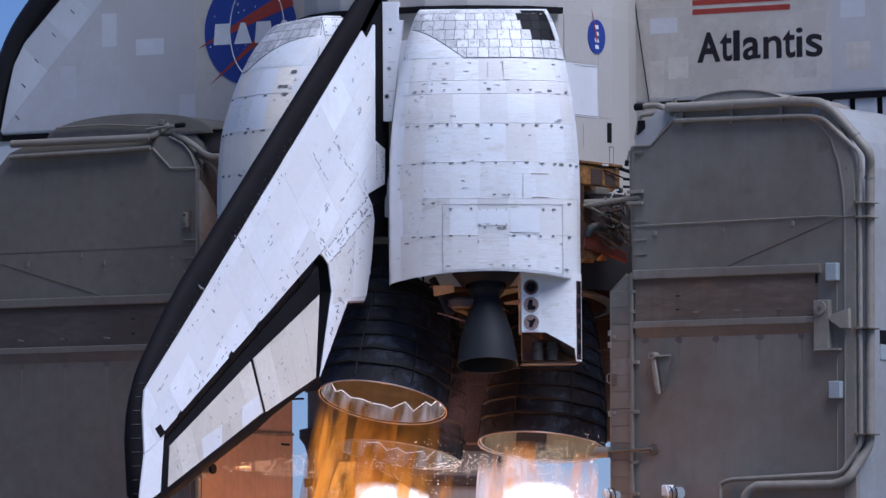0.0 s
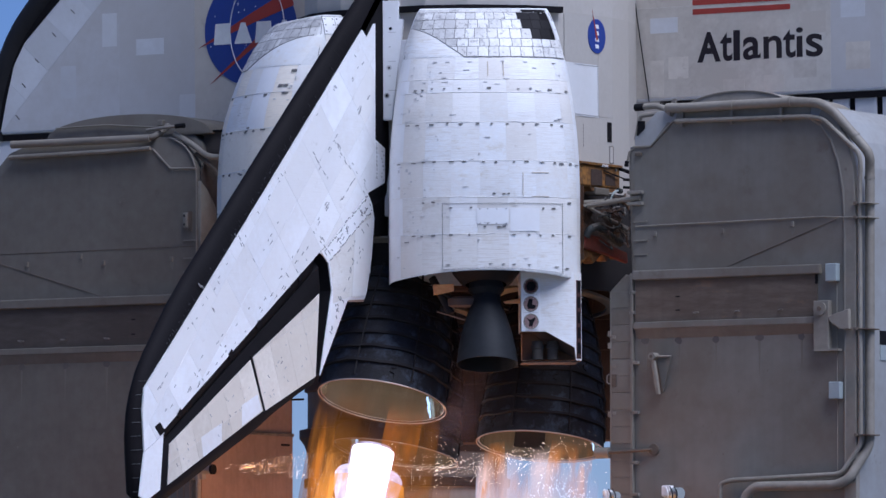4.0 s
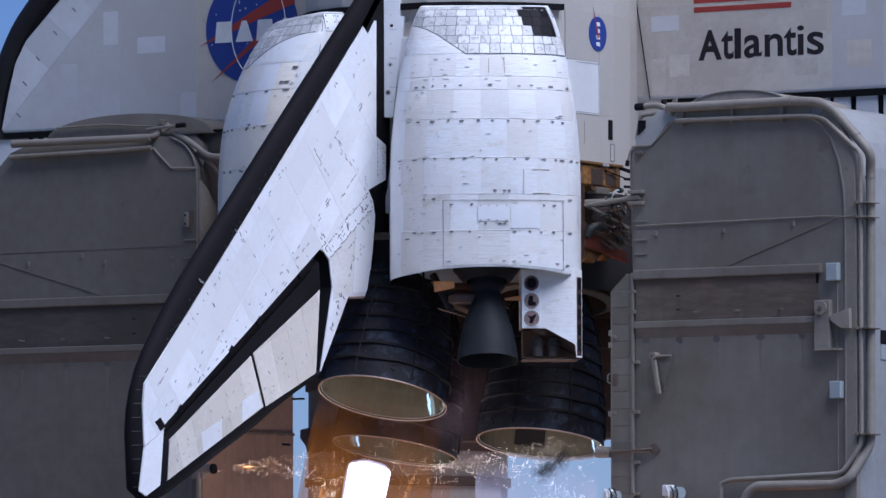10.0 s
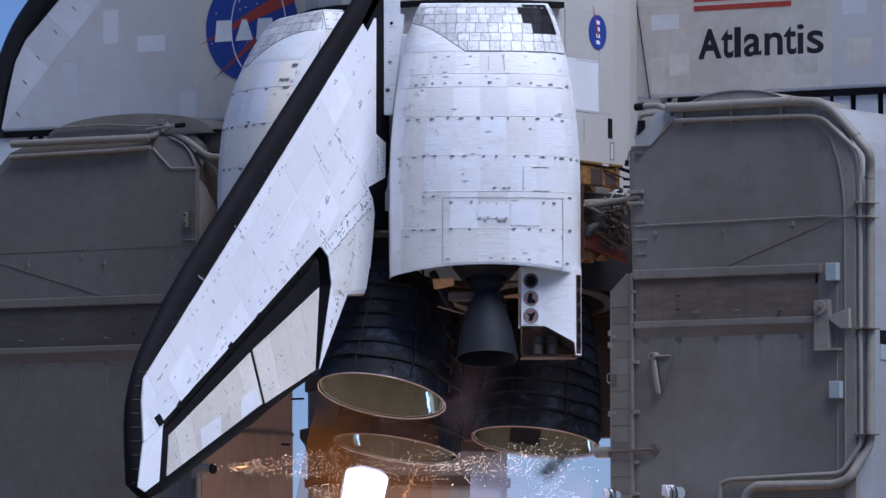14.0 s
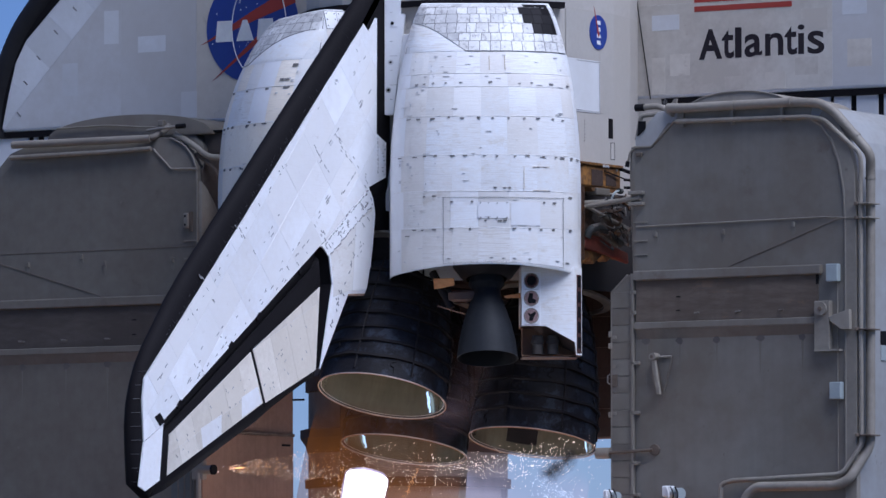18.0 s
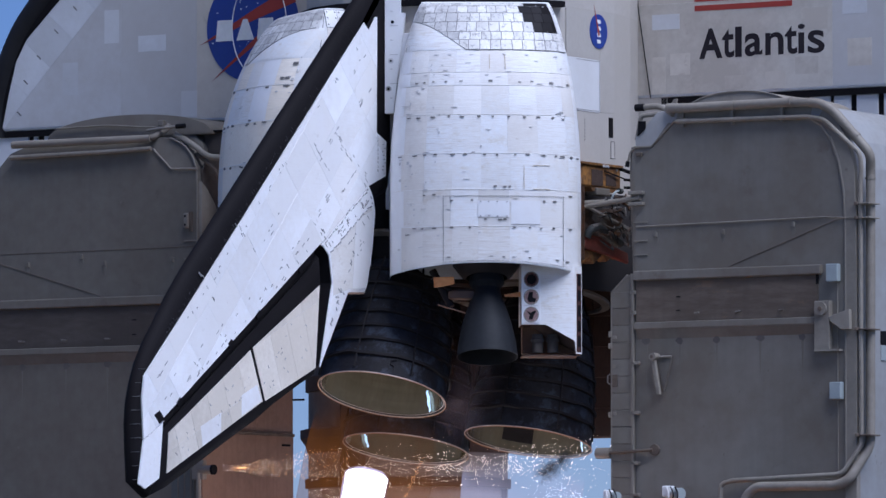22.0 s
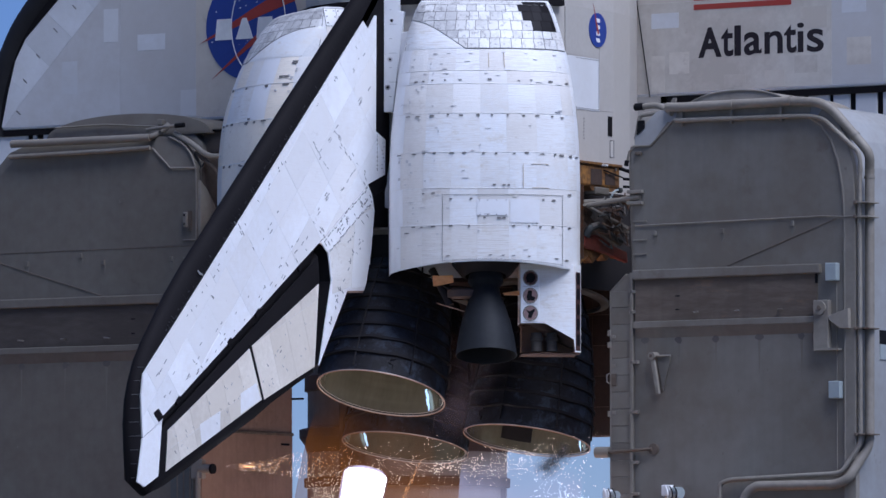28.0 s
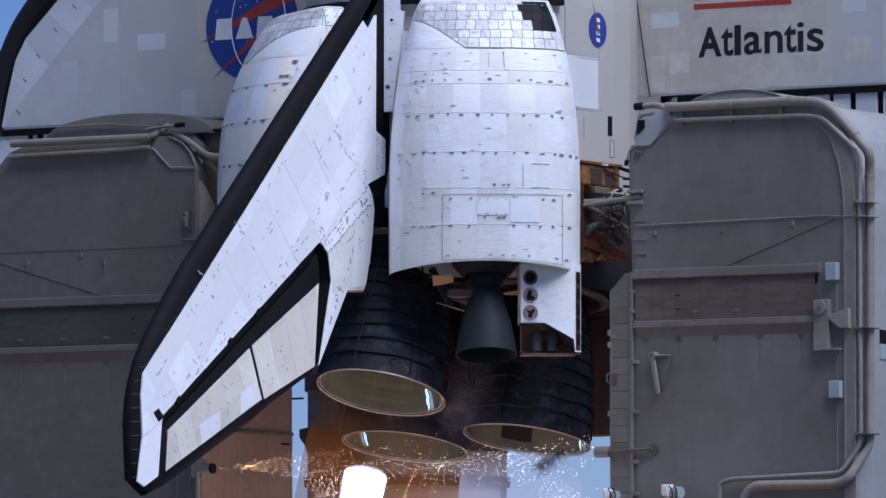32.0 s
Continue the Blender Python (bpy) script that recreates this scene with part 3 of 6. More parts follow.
    for k in range(7):
        part("flag_stripe", slab([(3.52, 11.455 + .17 * k), (5.56, 11.455 + .17 * k), (5.56, 11.555 + .17 * k), (3.52, 11.555 + .17 * k)], WY - .008, WY), RED, star[0])
    # round blue emblem on the port wing: plain shapes
    cx, cz, r = -6.16, 11.66, 1.05
    e = part("emblem", slab([(cx + r * math.cos(k * math.pi / 32), cz + r * math.sin(k * math.pi / 32)) for k in range(64)], WY - .012, WY), BLUE, star[1], "large round blue emblem with white and red shapes")
    for k in range(4):
        x = cx - .84 + k * .47
        lean = .15 if k % 2 else .04
        part("emblem_bar", slab([(x, cz - .25), (x + .40, cz - .25), (x + .40 - lean, cz + .15), (x + lean, cz + .15)], WY - .020, WY - .010), WHITE, e)
    part("emblem_chevron", slab([(cx - 1.2, cz - .30), (cx + .15, cz + .16), (cx + .98, cz + .42), (cx + .92, cz + .74), (cx + .1, cz + .36)], WY - .0165, WY - .012), RED, e)
    part("emblem_chevron", slab([(cx - .93, cz - 1.0), (cx + .4, cz - .12), (cx + .62, cz + .02), (cx + .3, cz - .02)], WY - .0165, WY - .012), RED, e)
    ring = [(cx + .62 * math.cos(a) * 1.0 + .15, WY - .016, cz + .95 * math.sin(a)) for a in (2 * math.pi * k / 36 for k in range(37))]
    part("emblem_orbit", tube(ring, .010, 6), WHITE, e)
    rnd = random.Random(31)
    for k in range(26):
        a, q, w = rnd.uniform(0, 6.28), r * math.sqrt(rnd.random()) * .93, rnd.uniform(.008, .018)
        part("emblem_star", slab([(cx + q * math.cos(a) + w * math.cos(j * 1.2566), cz + q * math.sin(a) + w * math.sin(j * 1.2566)) for j in range(5)], WY - .0145, WY - .012), WHITE, e)


SWEEP, CROSS = Vector((.726, .688)), Vector((.728, -.686))


def dash(bm, p, way, size, thick, x0, x1):
    """A small flat dash on the fin's starboard face."""
    e = way.normalized() * size / 2
    w = Vector((-e.y, e.x)).normalized() * thick / 2
    return merge(bm, slab([tuple(p - e - w), tuple(p + e - w), tuple(p + e + w), tuple(p - e + w)], x0, x1, "x"))


def fin():
    T = .2
    edge = [(-3.86, 10.90), (-5.70, 9.20), (-7.11, 7.88), (-8.78, 6.31), (-9.26, 5.81), (-9.68, 5.30), (-9.95, 4.98), (-10.17, 4.66), (-10.34, 4.28), (-10.44, 3.95), (-10.48, 3.55), (-10.46, 3.17), (-10.41, 2.56)]
    f_out = [(-2.5, 12.15)] + edge + [(-9.97, 2.32), (-9.64, 2.66), (-9.55, 3.5), (-4.9, 6.5), (-4.75, 6.86), (-4.0, 7.3), (-2.3, 8.0), (-2.3, 12.15)]
    round_off = [(-.18, .30), (-.165, .16), (-.12, .06), (-.06, .012), (0, 0), (.06, .012), (.12, .06), (.165, .16), (.18, .30)]
    f = part("tail_fin", lens(f_out, round_off), BLACK, orbiter, "tall swept tail fin with a black leading edge", 50)
    # joints between the blocks of the leading edge
    face = [(0, -.004), (.06, .008), (.12, .055), (.166, .155), (.184, .30)]
    for k in range(9):
        z = 4.5 - k * .235
        for (y0, z0), (y1, z1) in zip(edge, edge[1:]):
            if z1 <= z <= z0:
                y = y0 + (y1 - y0) * (z - z0) / (z1 - z0)
                part("edge_joint", tube([(x, y + d, z + .05 * d) for x, d in face[1:]], .005, 6), CHIP, f)
    rnd = random.Random(15)
    inward = Vector((.688, -.726))
    chips = bmesh.new()
    for k in range(110):
        p = Vector(edge[0]).lerp(Vector(edge[5]), rnd.random() ** .6) + inward * rnd.uniform(.16, .34)
        dash(chips, p, rnd.choice((SWEEP, inward, inward)), rnd.uniform(.015, .07), rnd.uniform(.003, .006), .15, .184)
    part("chip_strip", chips, CHIP, f)["kind"] = "stuff"
    for k in range(46):
        a = Vector(edge[0]).lerp(Vector(edge[4]), k / 46)
        part("edge_joint", tube([(x, a.x + inward.x * d, a.y + inward.y * d) for x, d in ((.12, .058), (.167, .16), (.181, .25), (.182, .34))], .0025, 5), TILE_B, f)
    white = [(-2.92, 11.07), (-2.94, 9.0), (-2.62, 8.86), (-2.64, 8.24), (-3.18, 8.04), (-4.60, 7.02), (-4.77, 6.92), (-9.67, 3.69), (-9.67, 3.62), (-10.27, 3.31), (-10.32, 4.0), (-10.26, 4.38), (-7.22, 7.26), (-3.36, 10.94), (-3.2, 10.81), (-2.98, 11.07)]
    tip = [(-10.27, 3.29), (-9.69, 3.60), (-9.80, 2.66), (-10.22, 2.47), (-10.42, 2.55)]
    part("fin_skin", slab(white, T - .03, T - .006, "x"), SEAM, f)
    part("fin_skin", slab(inset(white, .12), -T, -T + .06, "x", .01), BLANKET_FIN, f)
    part("fin_blanket", slab(tip, T - .03, T - .002, "x"), BLANKET_FIN, f)
    rnd = random.Random(4)
    for c in cells(white, tuple(CROSS), [-11, -9.98, -9.34, -8.74, -8.2, -7], tuple(SWEEP), lambda a: [v + .43 * (int(a * 10) % 3) for v in steps(-6.5, 6.6, 15)], .007):
        part("fin_blanket", slab(c, T - .02, T - rnd.uniform(0, .004), "x"), BLANKET_FIN, f)
    # dashes of repair paint along the seams, denser by the hinge and the root
    pale, dark = bmesh.new(), bmesh.new()

    def stroke(p, way, size):
        dash(dark if rnd.random() < .22 else pale, p, way, size, rnd.uniform(.010, .020), T - .012, T + .002)
    for k in range(46):
        p = Vector((-9.5, 3.86)).lerp(Vector((-4.85, 6.93)), rnd.random()) + Vector((-.688, .726)) * abs(rnd.gauss(.12, .12))
        stroke(p, rnd.choice((SWEEP, SWEEP, CROSS)), rnd.uniform(.03, .10))
    for k in range(22):
        p = Vector((-10.1, 4.4)).lerp(Vector((-3.5, 10.7)), rnd.random()) + inward * rnd.uniform(.05, .12)
        stroke(p, rnd.choice((SWEEP, CROSS)), rnd.uniform(.03, .08))
    for (y, z), way, n in (((-4.0, 8.62), CROSS, 9), ((-3.55, 8.35), CROSS, 6), ((-4.75, 8.42), CROSS, 6), ((-4.5, 8.72), SWEEP, 7), ((-3.95, 8.0), SWEEP, 5), ((-3.45, 9.5), SWEEP, 5), ((-3.4, 10.3), SWEEP, 4),
                           ((-7.2, 6.9), CROSS, 6), ((-8.3, 5.9), CROSS, 5), ((-6.3, 7.1), SWEEP, 5), ((-4.95, 7.35), CROSS, 5), ((-4.7, 7.6), SWEEP, 6), ((-9.6, 4.6), SWEEP, 5)):
        for k in range(n):
            p = Vector((y, z)) + way * rnd.uniform(-.42, .42) + Vector((rnd.gauss(0, .035), rnd.gauss(0, .035)))
            stroke(p, way, rnd.uniform(.04, .12))
    for k in range(9):
        p = Vector((-2.9, 8.92 - k * .075))
        stroke(p, Vector((0, 1)), rnd.uniform(.03, .06))
        stroke(Vector((-2.70 + rnd.uniform(-.05, .05), 8.8 - k * .065)), Vector((1, .1)), rnd.uniform(.02, .05))
    part("mark_strip", pale, MARK_L, f, "pale grey repair marks")["kind"] = "stuff"
    part("mark_strip", dark, MARK, f, "dark repair marks")["kind"] = "stuff"
    # rudder and speed brake
    r_out = [(-9.62, 3.5), (-4.66, 6.75), (-4.60, 6.3), (-4.80, 4.58), (-5.35, 4.36), (-6.19, 3.98), (-6.72, 3.70), (-7.74, 3.25), (-8.79, 2.77), (-9.48, 2.47), (-9.97, 2.32)]
    r = part("rudder", lens(r_out, [(-.15, .16), (-.11, .05), (0, 0), (.11, .05), (.15, .16)]), BLACK, orbiter, "two-piece rudder with black hinge band and edges", 40)
    for w in ([(-9.46, 3.44), (-6.95, 4.95), (-6.56, 4.08), (-9.52, 2.75)], [(-6.90, 4.98), (-4.75, 6.18), (-4.88, 4.72), (-6.50, 4.08)]):
        part("rudder_skin", slab(w, T - .09, T - .042, "x"), SEAM, r)
        part("rudder_skin", slab(w, -T + .09, -T + .042, "x"), RUDDER_SKIN, r)
        for c in cells(w, (.93, .36), steps(-9.6, -1.2, 15), (.40, -.92), [-8, -6.65, -4] if w[0][0] < -8 else [-12, -7.35, 0], .006):
            part("rudder_panel", slab(c, T - .06, T - .037, "x"), RUDDER_SKIN, r)
    for pts in ([(-8.50, 3.58), (-7.86, 3.84), (-7.86, 3.50), (-8.43, 3.24)], [(-7.23, 4.16), (-6.74, 4.36), (-6.60, 4.08), (-7.23, 3.80)]):
        part("rudder_patch", slab(pts, T - .05, T - .0355, "x"), BLANKET_FIN, r)
    part("rudder_gap", slab([(-6.95, 5.02), (-6.90, 5.03), (-6.47, 4.03), (-6.52, 4.02)], T - .08, T - .035, "x"), BLACK, r)
    pale, dark = bmesh.new(), bmesh.new()
    for k in range(40):
        a, b = rnd.random(), rnd.random()
        p = Vector((-9.35, 3.35)).lerp(Vector((-4.9, 5.95)), a).lerp(Vector((-9.35, 2.92)).lerp(Vector((-5.0, 4.85)), a), b)
        dash(dark if rnd.random() < .3 else pale, p, rnd.choice((SWEEP, CROSS)), rnd.uniform(.02, .07), rnd.uniform(.008, .016), T - .05, T - .033)
    part("mark_strip", pale, MARK_L, r)["kind"] = "stuff"
    part("mark_strip", dark, MARK, r)["kind"] = "stuff"
    # black covers that step over the white along the hinge
    for y, z in ((-9.24, 4.02), (-7.66, 5.08), (-6.79, 5.62), (-5.44, 6.49)):
        q, e = Vector((y, z)), SWEEP * .085
        part("hinge_cover", slab([tuple(q - e + inward * .1), tuple(q + e + inward * .1), tuple(q + e * .8 + inward * .01), tuple(q - e * .8 + inward * .01)], T - .05, T + .004, "x"), BLACK, f)
    part("tip_latch", slab([(-9.96, 3.73), (-9.80, 3.81), (-9.64, 3.66), (-9.80, 3.58)], T - .05, T + .006, "x"), BLACK, f)
    # white housing at the foot of the fin
    foot = [(-3.18, 8.02), (-3.05, 7.85), (-2.97, 7.58), (-3.07, 6.89), (-3.24, 6.26), (-3.33, 6.12), (-3.87, 6.09), (-4.78, 4.74), (-4.38, 6.25), (-4.50, 6.80), (-4.76, 6.90), (-4.60, 6.99)]
    part("housing_core", slab(inset(foot, .01), -.30, T - .035, "x"), BLACK, orbiter)
    h = part("chute_housing", slab(foot, T - .035, T - .008, "x", .004), BLANKET_FIN, orbiter, "white tapered housing at the foot of the fin", 30)
    part("housing_panel", slab([(-3.99, 7.30), (-3.08, 7.66), (-3.14, 6.85), (-3.30, 6.22), (-3.80, 6.17), (-4.36, 6.02), (-4.36, 6.3), (-4.46, 6.86)], T - .02, T - .005, "x"), BLANKET_T, h)
    part("housing_panel", slab([(-3.62, 7.38), (-3.05, 7.62), (-3.12, 6.85), (-3.29, 6.20), (-3.74, 6.17)], T - .02, T - .001, "x"), BLANKET_FIN, h)
    part("housing_band", slab([(-3.20, 8.0), (-4.60, 7.0), (-4.74, 6.91), (-4.52, 6.74), (-3.06, 7.74)], T - .02, T + .004, "x"), BLANKET_FIN, h)
    part("housing_lip", slab([(-3.34, 6.13), (-3.86, 6.10), (-3.86, 6.07), (-3.36, 6.09)], -.1, T - .004, "x"), FLAMELIT, h)
    rnd = random.Random(11)
    pale, dark = bmesh.new(), bmesh.new()
    for a, b, n in ((Vector((-3.22, 7.97)), Vector((-4.66, 6.93)), 30), (Vector((-3.08, 7.72)), Vector((-4.5, 6.76)), 26)):
        for k in range(n):
            p = a.lerp(b, (k + rnd.uniform(-.3, .3)) / n) + Vector((rnd.gauss(0, .012), rnd.gauss(0, .012)))
            dash(dark if rnd.random() < .35 else pale, p, b - a, rnd.uniform(.02, .06), rnd.uniform(.012, .024), T - .01, T + .008)
    for k in range(26):
        p = Vector((-3.15, 7.85)).lerp(Vector((-4.6, 6.86)), rnd.random()) + Vector((rnd.uniform(-.06, .06), rnd.uniform(-.05, .05)))
        dash(dark if rnd.random() < .2 else pale, p, rnd.choice((CROSS, SWEEP)), rnd.uniform(.03, .10), .018, T - .01, T + .008)
    for k in range(30):
        a = rnd.random()
        p = Vector((-3.5, 7.3)).lerp(Vector((-4.45, 5.5)), a) + Vector((rnd.uniform(-.25, .35) * (1 - a), rnd.uniform(-.3, .3) * (1 - a)))
        dash(pale, p, rnd.choice((CROSS, SWEEP, Vector((.3, -1)))), rnd.uniform(.03, .10), .012, T - .02, T + .004)
    part("mark_strip", pale, MARK_L, h)["kind"] = "stuff"
    part("mark_strip", dark, MARK, h)["kind"] = "stuff"
    # body top between fin and pod
    part("fin_root_gap", slab([(-2.2, 7.3), (-2.94, 7.3), (-3.05, 8.2), (-2.94, 9.0), (-2.94, 11.3), (-2.2, 11.3)], -.15, .12, "x"), BLACK, orbiter)
    s = part("spine_strip", slab([(0, 9.36), (.16, 9.36), (.37, 11.16), (.29, 11.17), (.29, 11.5), (0, 11.5)], 0, .2, "y", .006), FELT_S, orbiter, "narrow white strip beside the fin")
    s.matrix_basis = pose(.2, -2.68, 0, 0, 0, 24)
    part("pod_fairing", slab([(.47, 10.8), (.2, 8.45), (.05, 7.66), (.36, 7.62), (.6, 8.3), (.78, 10.8)], -2.52, -2.2, "y", .02), FELT_S, orbiter, "white fairing between spine and pod")
    for x, z, q in ((.14, 11.0, .030), (.11, 10.3, .022), (.07, 9.8, .026)):
        part("vent_dot", slab([(x + q * math.cos(k * .785), z + q * math.sin(k * .785)) for k in range(8)], -.006, .02), INK, s)
        if z < 11:
            part("vent_scorch", slab([(x + .05 * math.cos(k * .524), z + .05 * math.sin(k * .524)) for k in range(12)], -.004, .02), MARK_L, s)
    for k in range(7):
        z = 11.2 - k * .26
        part("strip_mark", slab([(.10, z), (.10 + .09 * (k % 2 + .5), z), (.10 + .09 * (k % 2 + .5), z - .012), (.10, z - .012)], -.004, .02), MARK_L, s)


POD_TOP, POD_FULL, POD_END = 11.31, 8.0, 6.4


def pod_dims(z):
    """Half width and bulge of the pod at a height: a rounded nose that runs into an even body."""
    s = min(1, max(.002, (POD_TOP - z) / (POD_TOP - POD_FULL)))
    k = (1 - (1 - s) ** 1.9) ** .72
    return 1.12 + .567 * k, 1.2 * (1 - (1 - s) ** 2.0) ** .49


def pod_back(z):
    """How far the nose falls back towards the body."""
    q = max(0, min(1, (z - 9.2) / (POD_TOP - 9.2)))
    return .17 * q ** 1.2


def pod_point(side, u, z, lift=0.0):
    """u from -1 (inboard) to 1 (outboard) across the pod's back."""
    A, B = pod_dims(z)
    w = min(1, abs(u))
    n = 2.5 - .5 * max(0, min(1, (z - 9.5) / 1.5))
    b = B * (1 - w ** n) ** (1 / n) if w < 1 else 0
    b -= pod_back(z)
    k = 1 + lift / max(A, .2)
    if z < 6.8:
        z += (6.8 - z) / .38 * .17 * (1 - u * u)
    return Vector((side * u * A * k, -b - lift, z))


def pod(side):
    p = new("oms_pod")
    p.name = "engine_pod"
    p.parent = orbiter
    p["label"] = "bulging white quilted pod with rows of dark patches"
    p.matrix_basis = pose(2.06 if side > 0 else -2.02, -2.26, 0, 0, 0, side * 34)
    us = [-1, -.985, -.95, -.9] + steps(-.82, .82, 20) + [.9, .95, .985, 1]
    # core
    bm = bmesh.new()
    zs = [POD_TOP, 11.29, 11.24, 11.17] + steps(11.05, POD_END, 24)
    rows = [[bm.verts.new(pod_point(side, u, z)) for u in us] + [bm.verts.new((side * pod_dims(z)[0], .8, z)), bm.verts.new((-side * pod_dims(z)[0], .8, z))] for z in zs]
    for r0, r1 in zip(rows, rows[1:]):
        for k in range(len(r0)):
            j = (k + 1) % len(r0)
            bm.faces.new((r0[k], r0[j], r1[j], r1[k]))
    bm.faces.new(rows[0])
    bmesh.ops.recalc_face_normals(bm, faces=bm.faces)
    part("pod_core", bm, SEAM, p, smooth=40)
    lid = bmesh.new()
    vs = [lid.verts.new(pod_point(side, u * .97, 6.6)) for u in us] + [lid.verts.new((side * 1.6, .7, 6.66)), lid.verts.new((-side * 1.6, .7, 6.66))]
    lid.faces.new(vs)
    part("pod_base", lid, HEATSHIELD, p, "dark recessed rear face of the pod")

    def sheet(name, mat, u0, u1, z0, z1, lift, nu, nz):
        """One piece of covering, curved with the pod, with turned-in edges."""
        b = bmesh.new()
        grid = []
        for i in range(nz + 1):
            z = z0 + (z1 - z0) * i / nz
            row = []
            for j in range(nu + 1):
                rim = i in (0, nz) or j in (0, nu)
                ue = u1(z) if callable(u1) else u1
                row.append(b.verts.new(pod_point(side, u0 + (ue - u0) * j / nu, z, lift * (.65 if rim else 1))))
            grid.append(row)
        for i in range(nz):
            for j in range(nu):
                b.faces.new((grid[i][j], grid[i][j + 1], grid[i + 1][j + 1], grid[i + 1][j]))
        bmesh.ops.recalc_face_normals(b, faces=b.faces)
        for f in b.faces:
            if f.normal.y > 0:
                bmesh.ops.reverse_faces(b, faces=b.faces[:])
            break
        return part(name, b, mat, p, smooth=60)

    # rows of quilted blankets
    zrow = [6.42, 7.22, 7.87, 8.51, 9.2, 9.73, 9.97, 10.375] if side > 0 else [6.42, 7.16, 7.84, 8.5, 9.25, 9.9, 10.375]
    ucut = [-.995, -.89, -.67, -.38, -.09, .22, .52, .83, .95, .998] if side > 0 else [-.995, -.86, -.62, -.30, .0, .32, .62, .93, .998]
    rnd = random.Random(7 if side > 0 else 8)
    for i, (z0, z1) in enumerate(zip(zrow, zrow[1:])):
        uc = [ucut[0]] + [u + rnd.uniform(-.02, .02) for u in ucut[1:-2]] + ucut[-2:]
        for j, (u0, u1) in enumerate(zip(uc, uc[1:])):
            mat = BLANKET
            if side > 0:
                if j == 0 or (j == 8 and i in (2, 3)):
                    mat = FELT_S
                elif j == 1 and i < 6 or j == 2 and i in (0, 1, 4) or rnd.random() < .12:
                    mat = BLANKET_T
            elif j == 2 and z0 > 9:
                mat = FELT_S
            elif z0 < 9 and j < 5 or j == 1 and z0 < 10.3 or rnd.random() < .25:
                mat = CREAM
            sheet("blanket", mat, u0 + .0005, u1 - .0005, z0 + .0015, z1 - .0015, .007 + .003 * rnd.random(), 6, 5)
    # raised stitching along each row

    def hoop(name, mat, z, u0, u1, radius, lift, n=40):
        pts = [pod_point(side, u0 + (u1 - u0) * k / n, z + .006 * noise.noise(Vector((k * .4, z, side))), lift) for k in range(n + 1)]
        return part(name, tube(pts, radius, 6), mat, p, smooth=60)
    for z in zrow[1:-1]:
        hoop("stitch_line", BLANKET, z, -.97, .97, .006, .006)
    # plain cap with a curved upper border, and the field of small tiles on the nose

    def nose_edge(z):
        q = max(0, min(1, (z - 10.39) / .55))
        return -.26 - .56 * q - .16 * q ** 6 if side > 0 else .2 - .85 * q - .31 * q ** 6
    sheet("blanket", BLANKET, -.993, lambda z: max(-.99, nose_edge(z) - .003), 10.38, 10.935, .012, 8, 16)
    part("border_line", tube([pod_point(side, nose_edge(z), z, .014) for z in steps(10.38, 10.935, 20)], .005, 6), TILE_GAP, p, smooth=60)
    hoop("border_line", TILE_GAP, 10.375, nose_edge(10.385), .97, .005, .012)
    sheet("tile_backing", TILE_GAP, -.985, .985, 10.385, 11.285, .003, 16, 12)
    if side > 0:
        sheet("tile_backing", BLACK, .52, .93, 10.70, 11.28, .006, 6, 6)
    zt = [10.385, 10.57, 10.72, 10.91, 11.08, 11.22, 11.285]
    start = [9, 9, .645, .565, .50, .485]
    for i, (z0, z1) in enumerate(zip(zt, zt[1:])):
        A = pod_dims((z0 + z1) / 2)[0]
        x = max(-.985, nose_edge(z1) - .005) * A if z0 < 10.93 else -.98 * A
        first = True
        while x < A * .97:
            w = rnd.choice((.165, .185, .20, .22)) * (rnd.uniform(.5, 1) if first else 1)
            first = False
            u0, u1 = x / A, min((x + w) / A, .985)
            black = side > 0 and u0 > start[i] - .06 and u1 < .96
            if side > 0 and i >= 2 and u1 > .94:
                u0 = max(u0, .94)
                mat = FELT_S
            else:
                mat = TILE_B if black else TILE_D if (u0 < -.45 and rnd.random() < .8) or (side < 0 and rnd.random() < .35) or rnd.random() < .08 else TILE_W
            if u1 - u0 > .02:
                edge_in = u0 > nose_edge(z0) or z0 > 10.9
                sheet("tile", mat, u0 + .0045, u1 - .0045, z0 + .0045, z1 - .0045, .015 if edge_in else .007, 2, 2)
            x += w
    if side < 0:
        def wall(y, z, lift):
            return Vector((-side * (pod_dims(z)[0] + lift), y, z))

        def wall_plate(name, mat, y0, y1, z0, z1, lift):
            b = bmesh.new()
            grid = [[b.verts.new(wall(y, z, lift)) for y in (y0, y1)] for z in steps(z0, z1, 4)]
            back = [[b.verts.new(wall(y, z, -.01)) for y in (y0, y1)] for z in steps(z0, z1, 4)]
            for g0, g1, h0, h1 in zip(grid, grid[1:], back, back[1:]):
                b.faces.new((g0[0], g0[1], g1[1], g1[0]))
                b.faces.new((g0[0], g1[0], h1[0], h0[0]))
                b.faces.new((g0[1], h0[1], h1[1], g1[1]))
            bmesh.ops.recalc_face_normals(b, faces=b.faces)
            return part(name, b, mat, p)
        wall_plate("plate_backing", TILE_GAP, .10, .79, 10.94, 11.28, .004)
        for y0, y1 in ((.105, .33), (.34, .56), (.57, .785)):
            wall_plate("bolted_plate", FELT_S, y0, y1, 10.95, 11.27, .010)
        for y in (.14, .295, .375, .525, .605, .75):
            for z in (11.0, 11.12, 11.23):
                wall_plate("plate_bolt", INK, y - .011, y + .011, z - .011, z + .011, .014)
        wall_plate("blanket", BLANKET_T, .10, .79, 10.36, 10.93, .006)
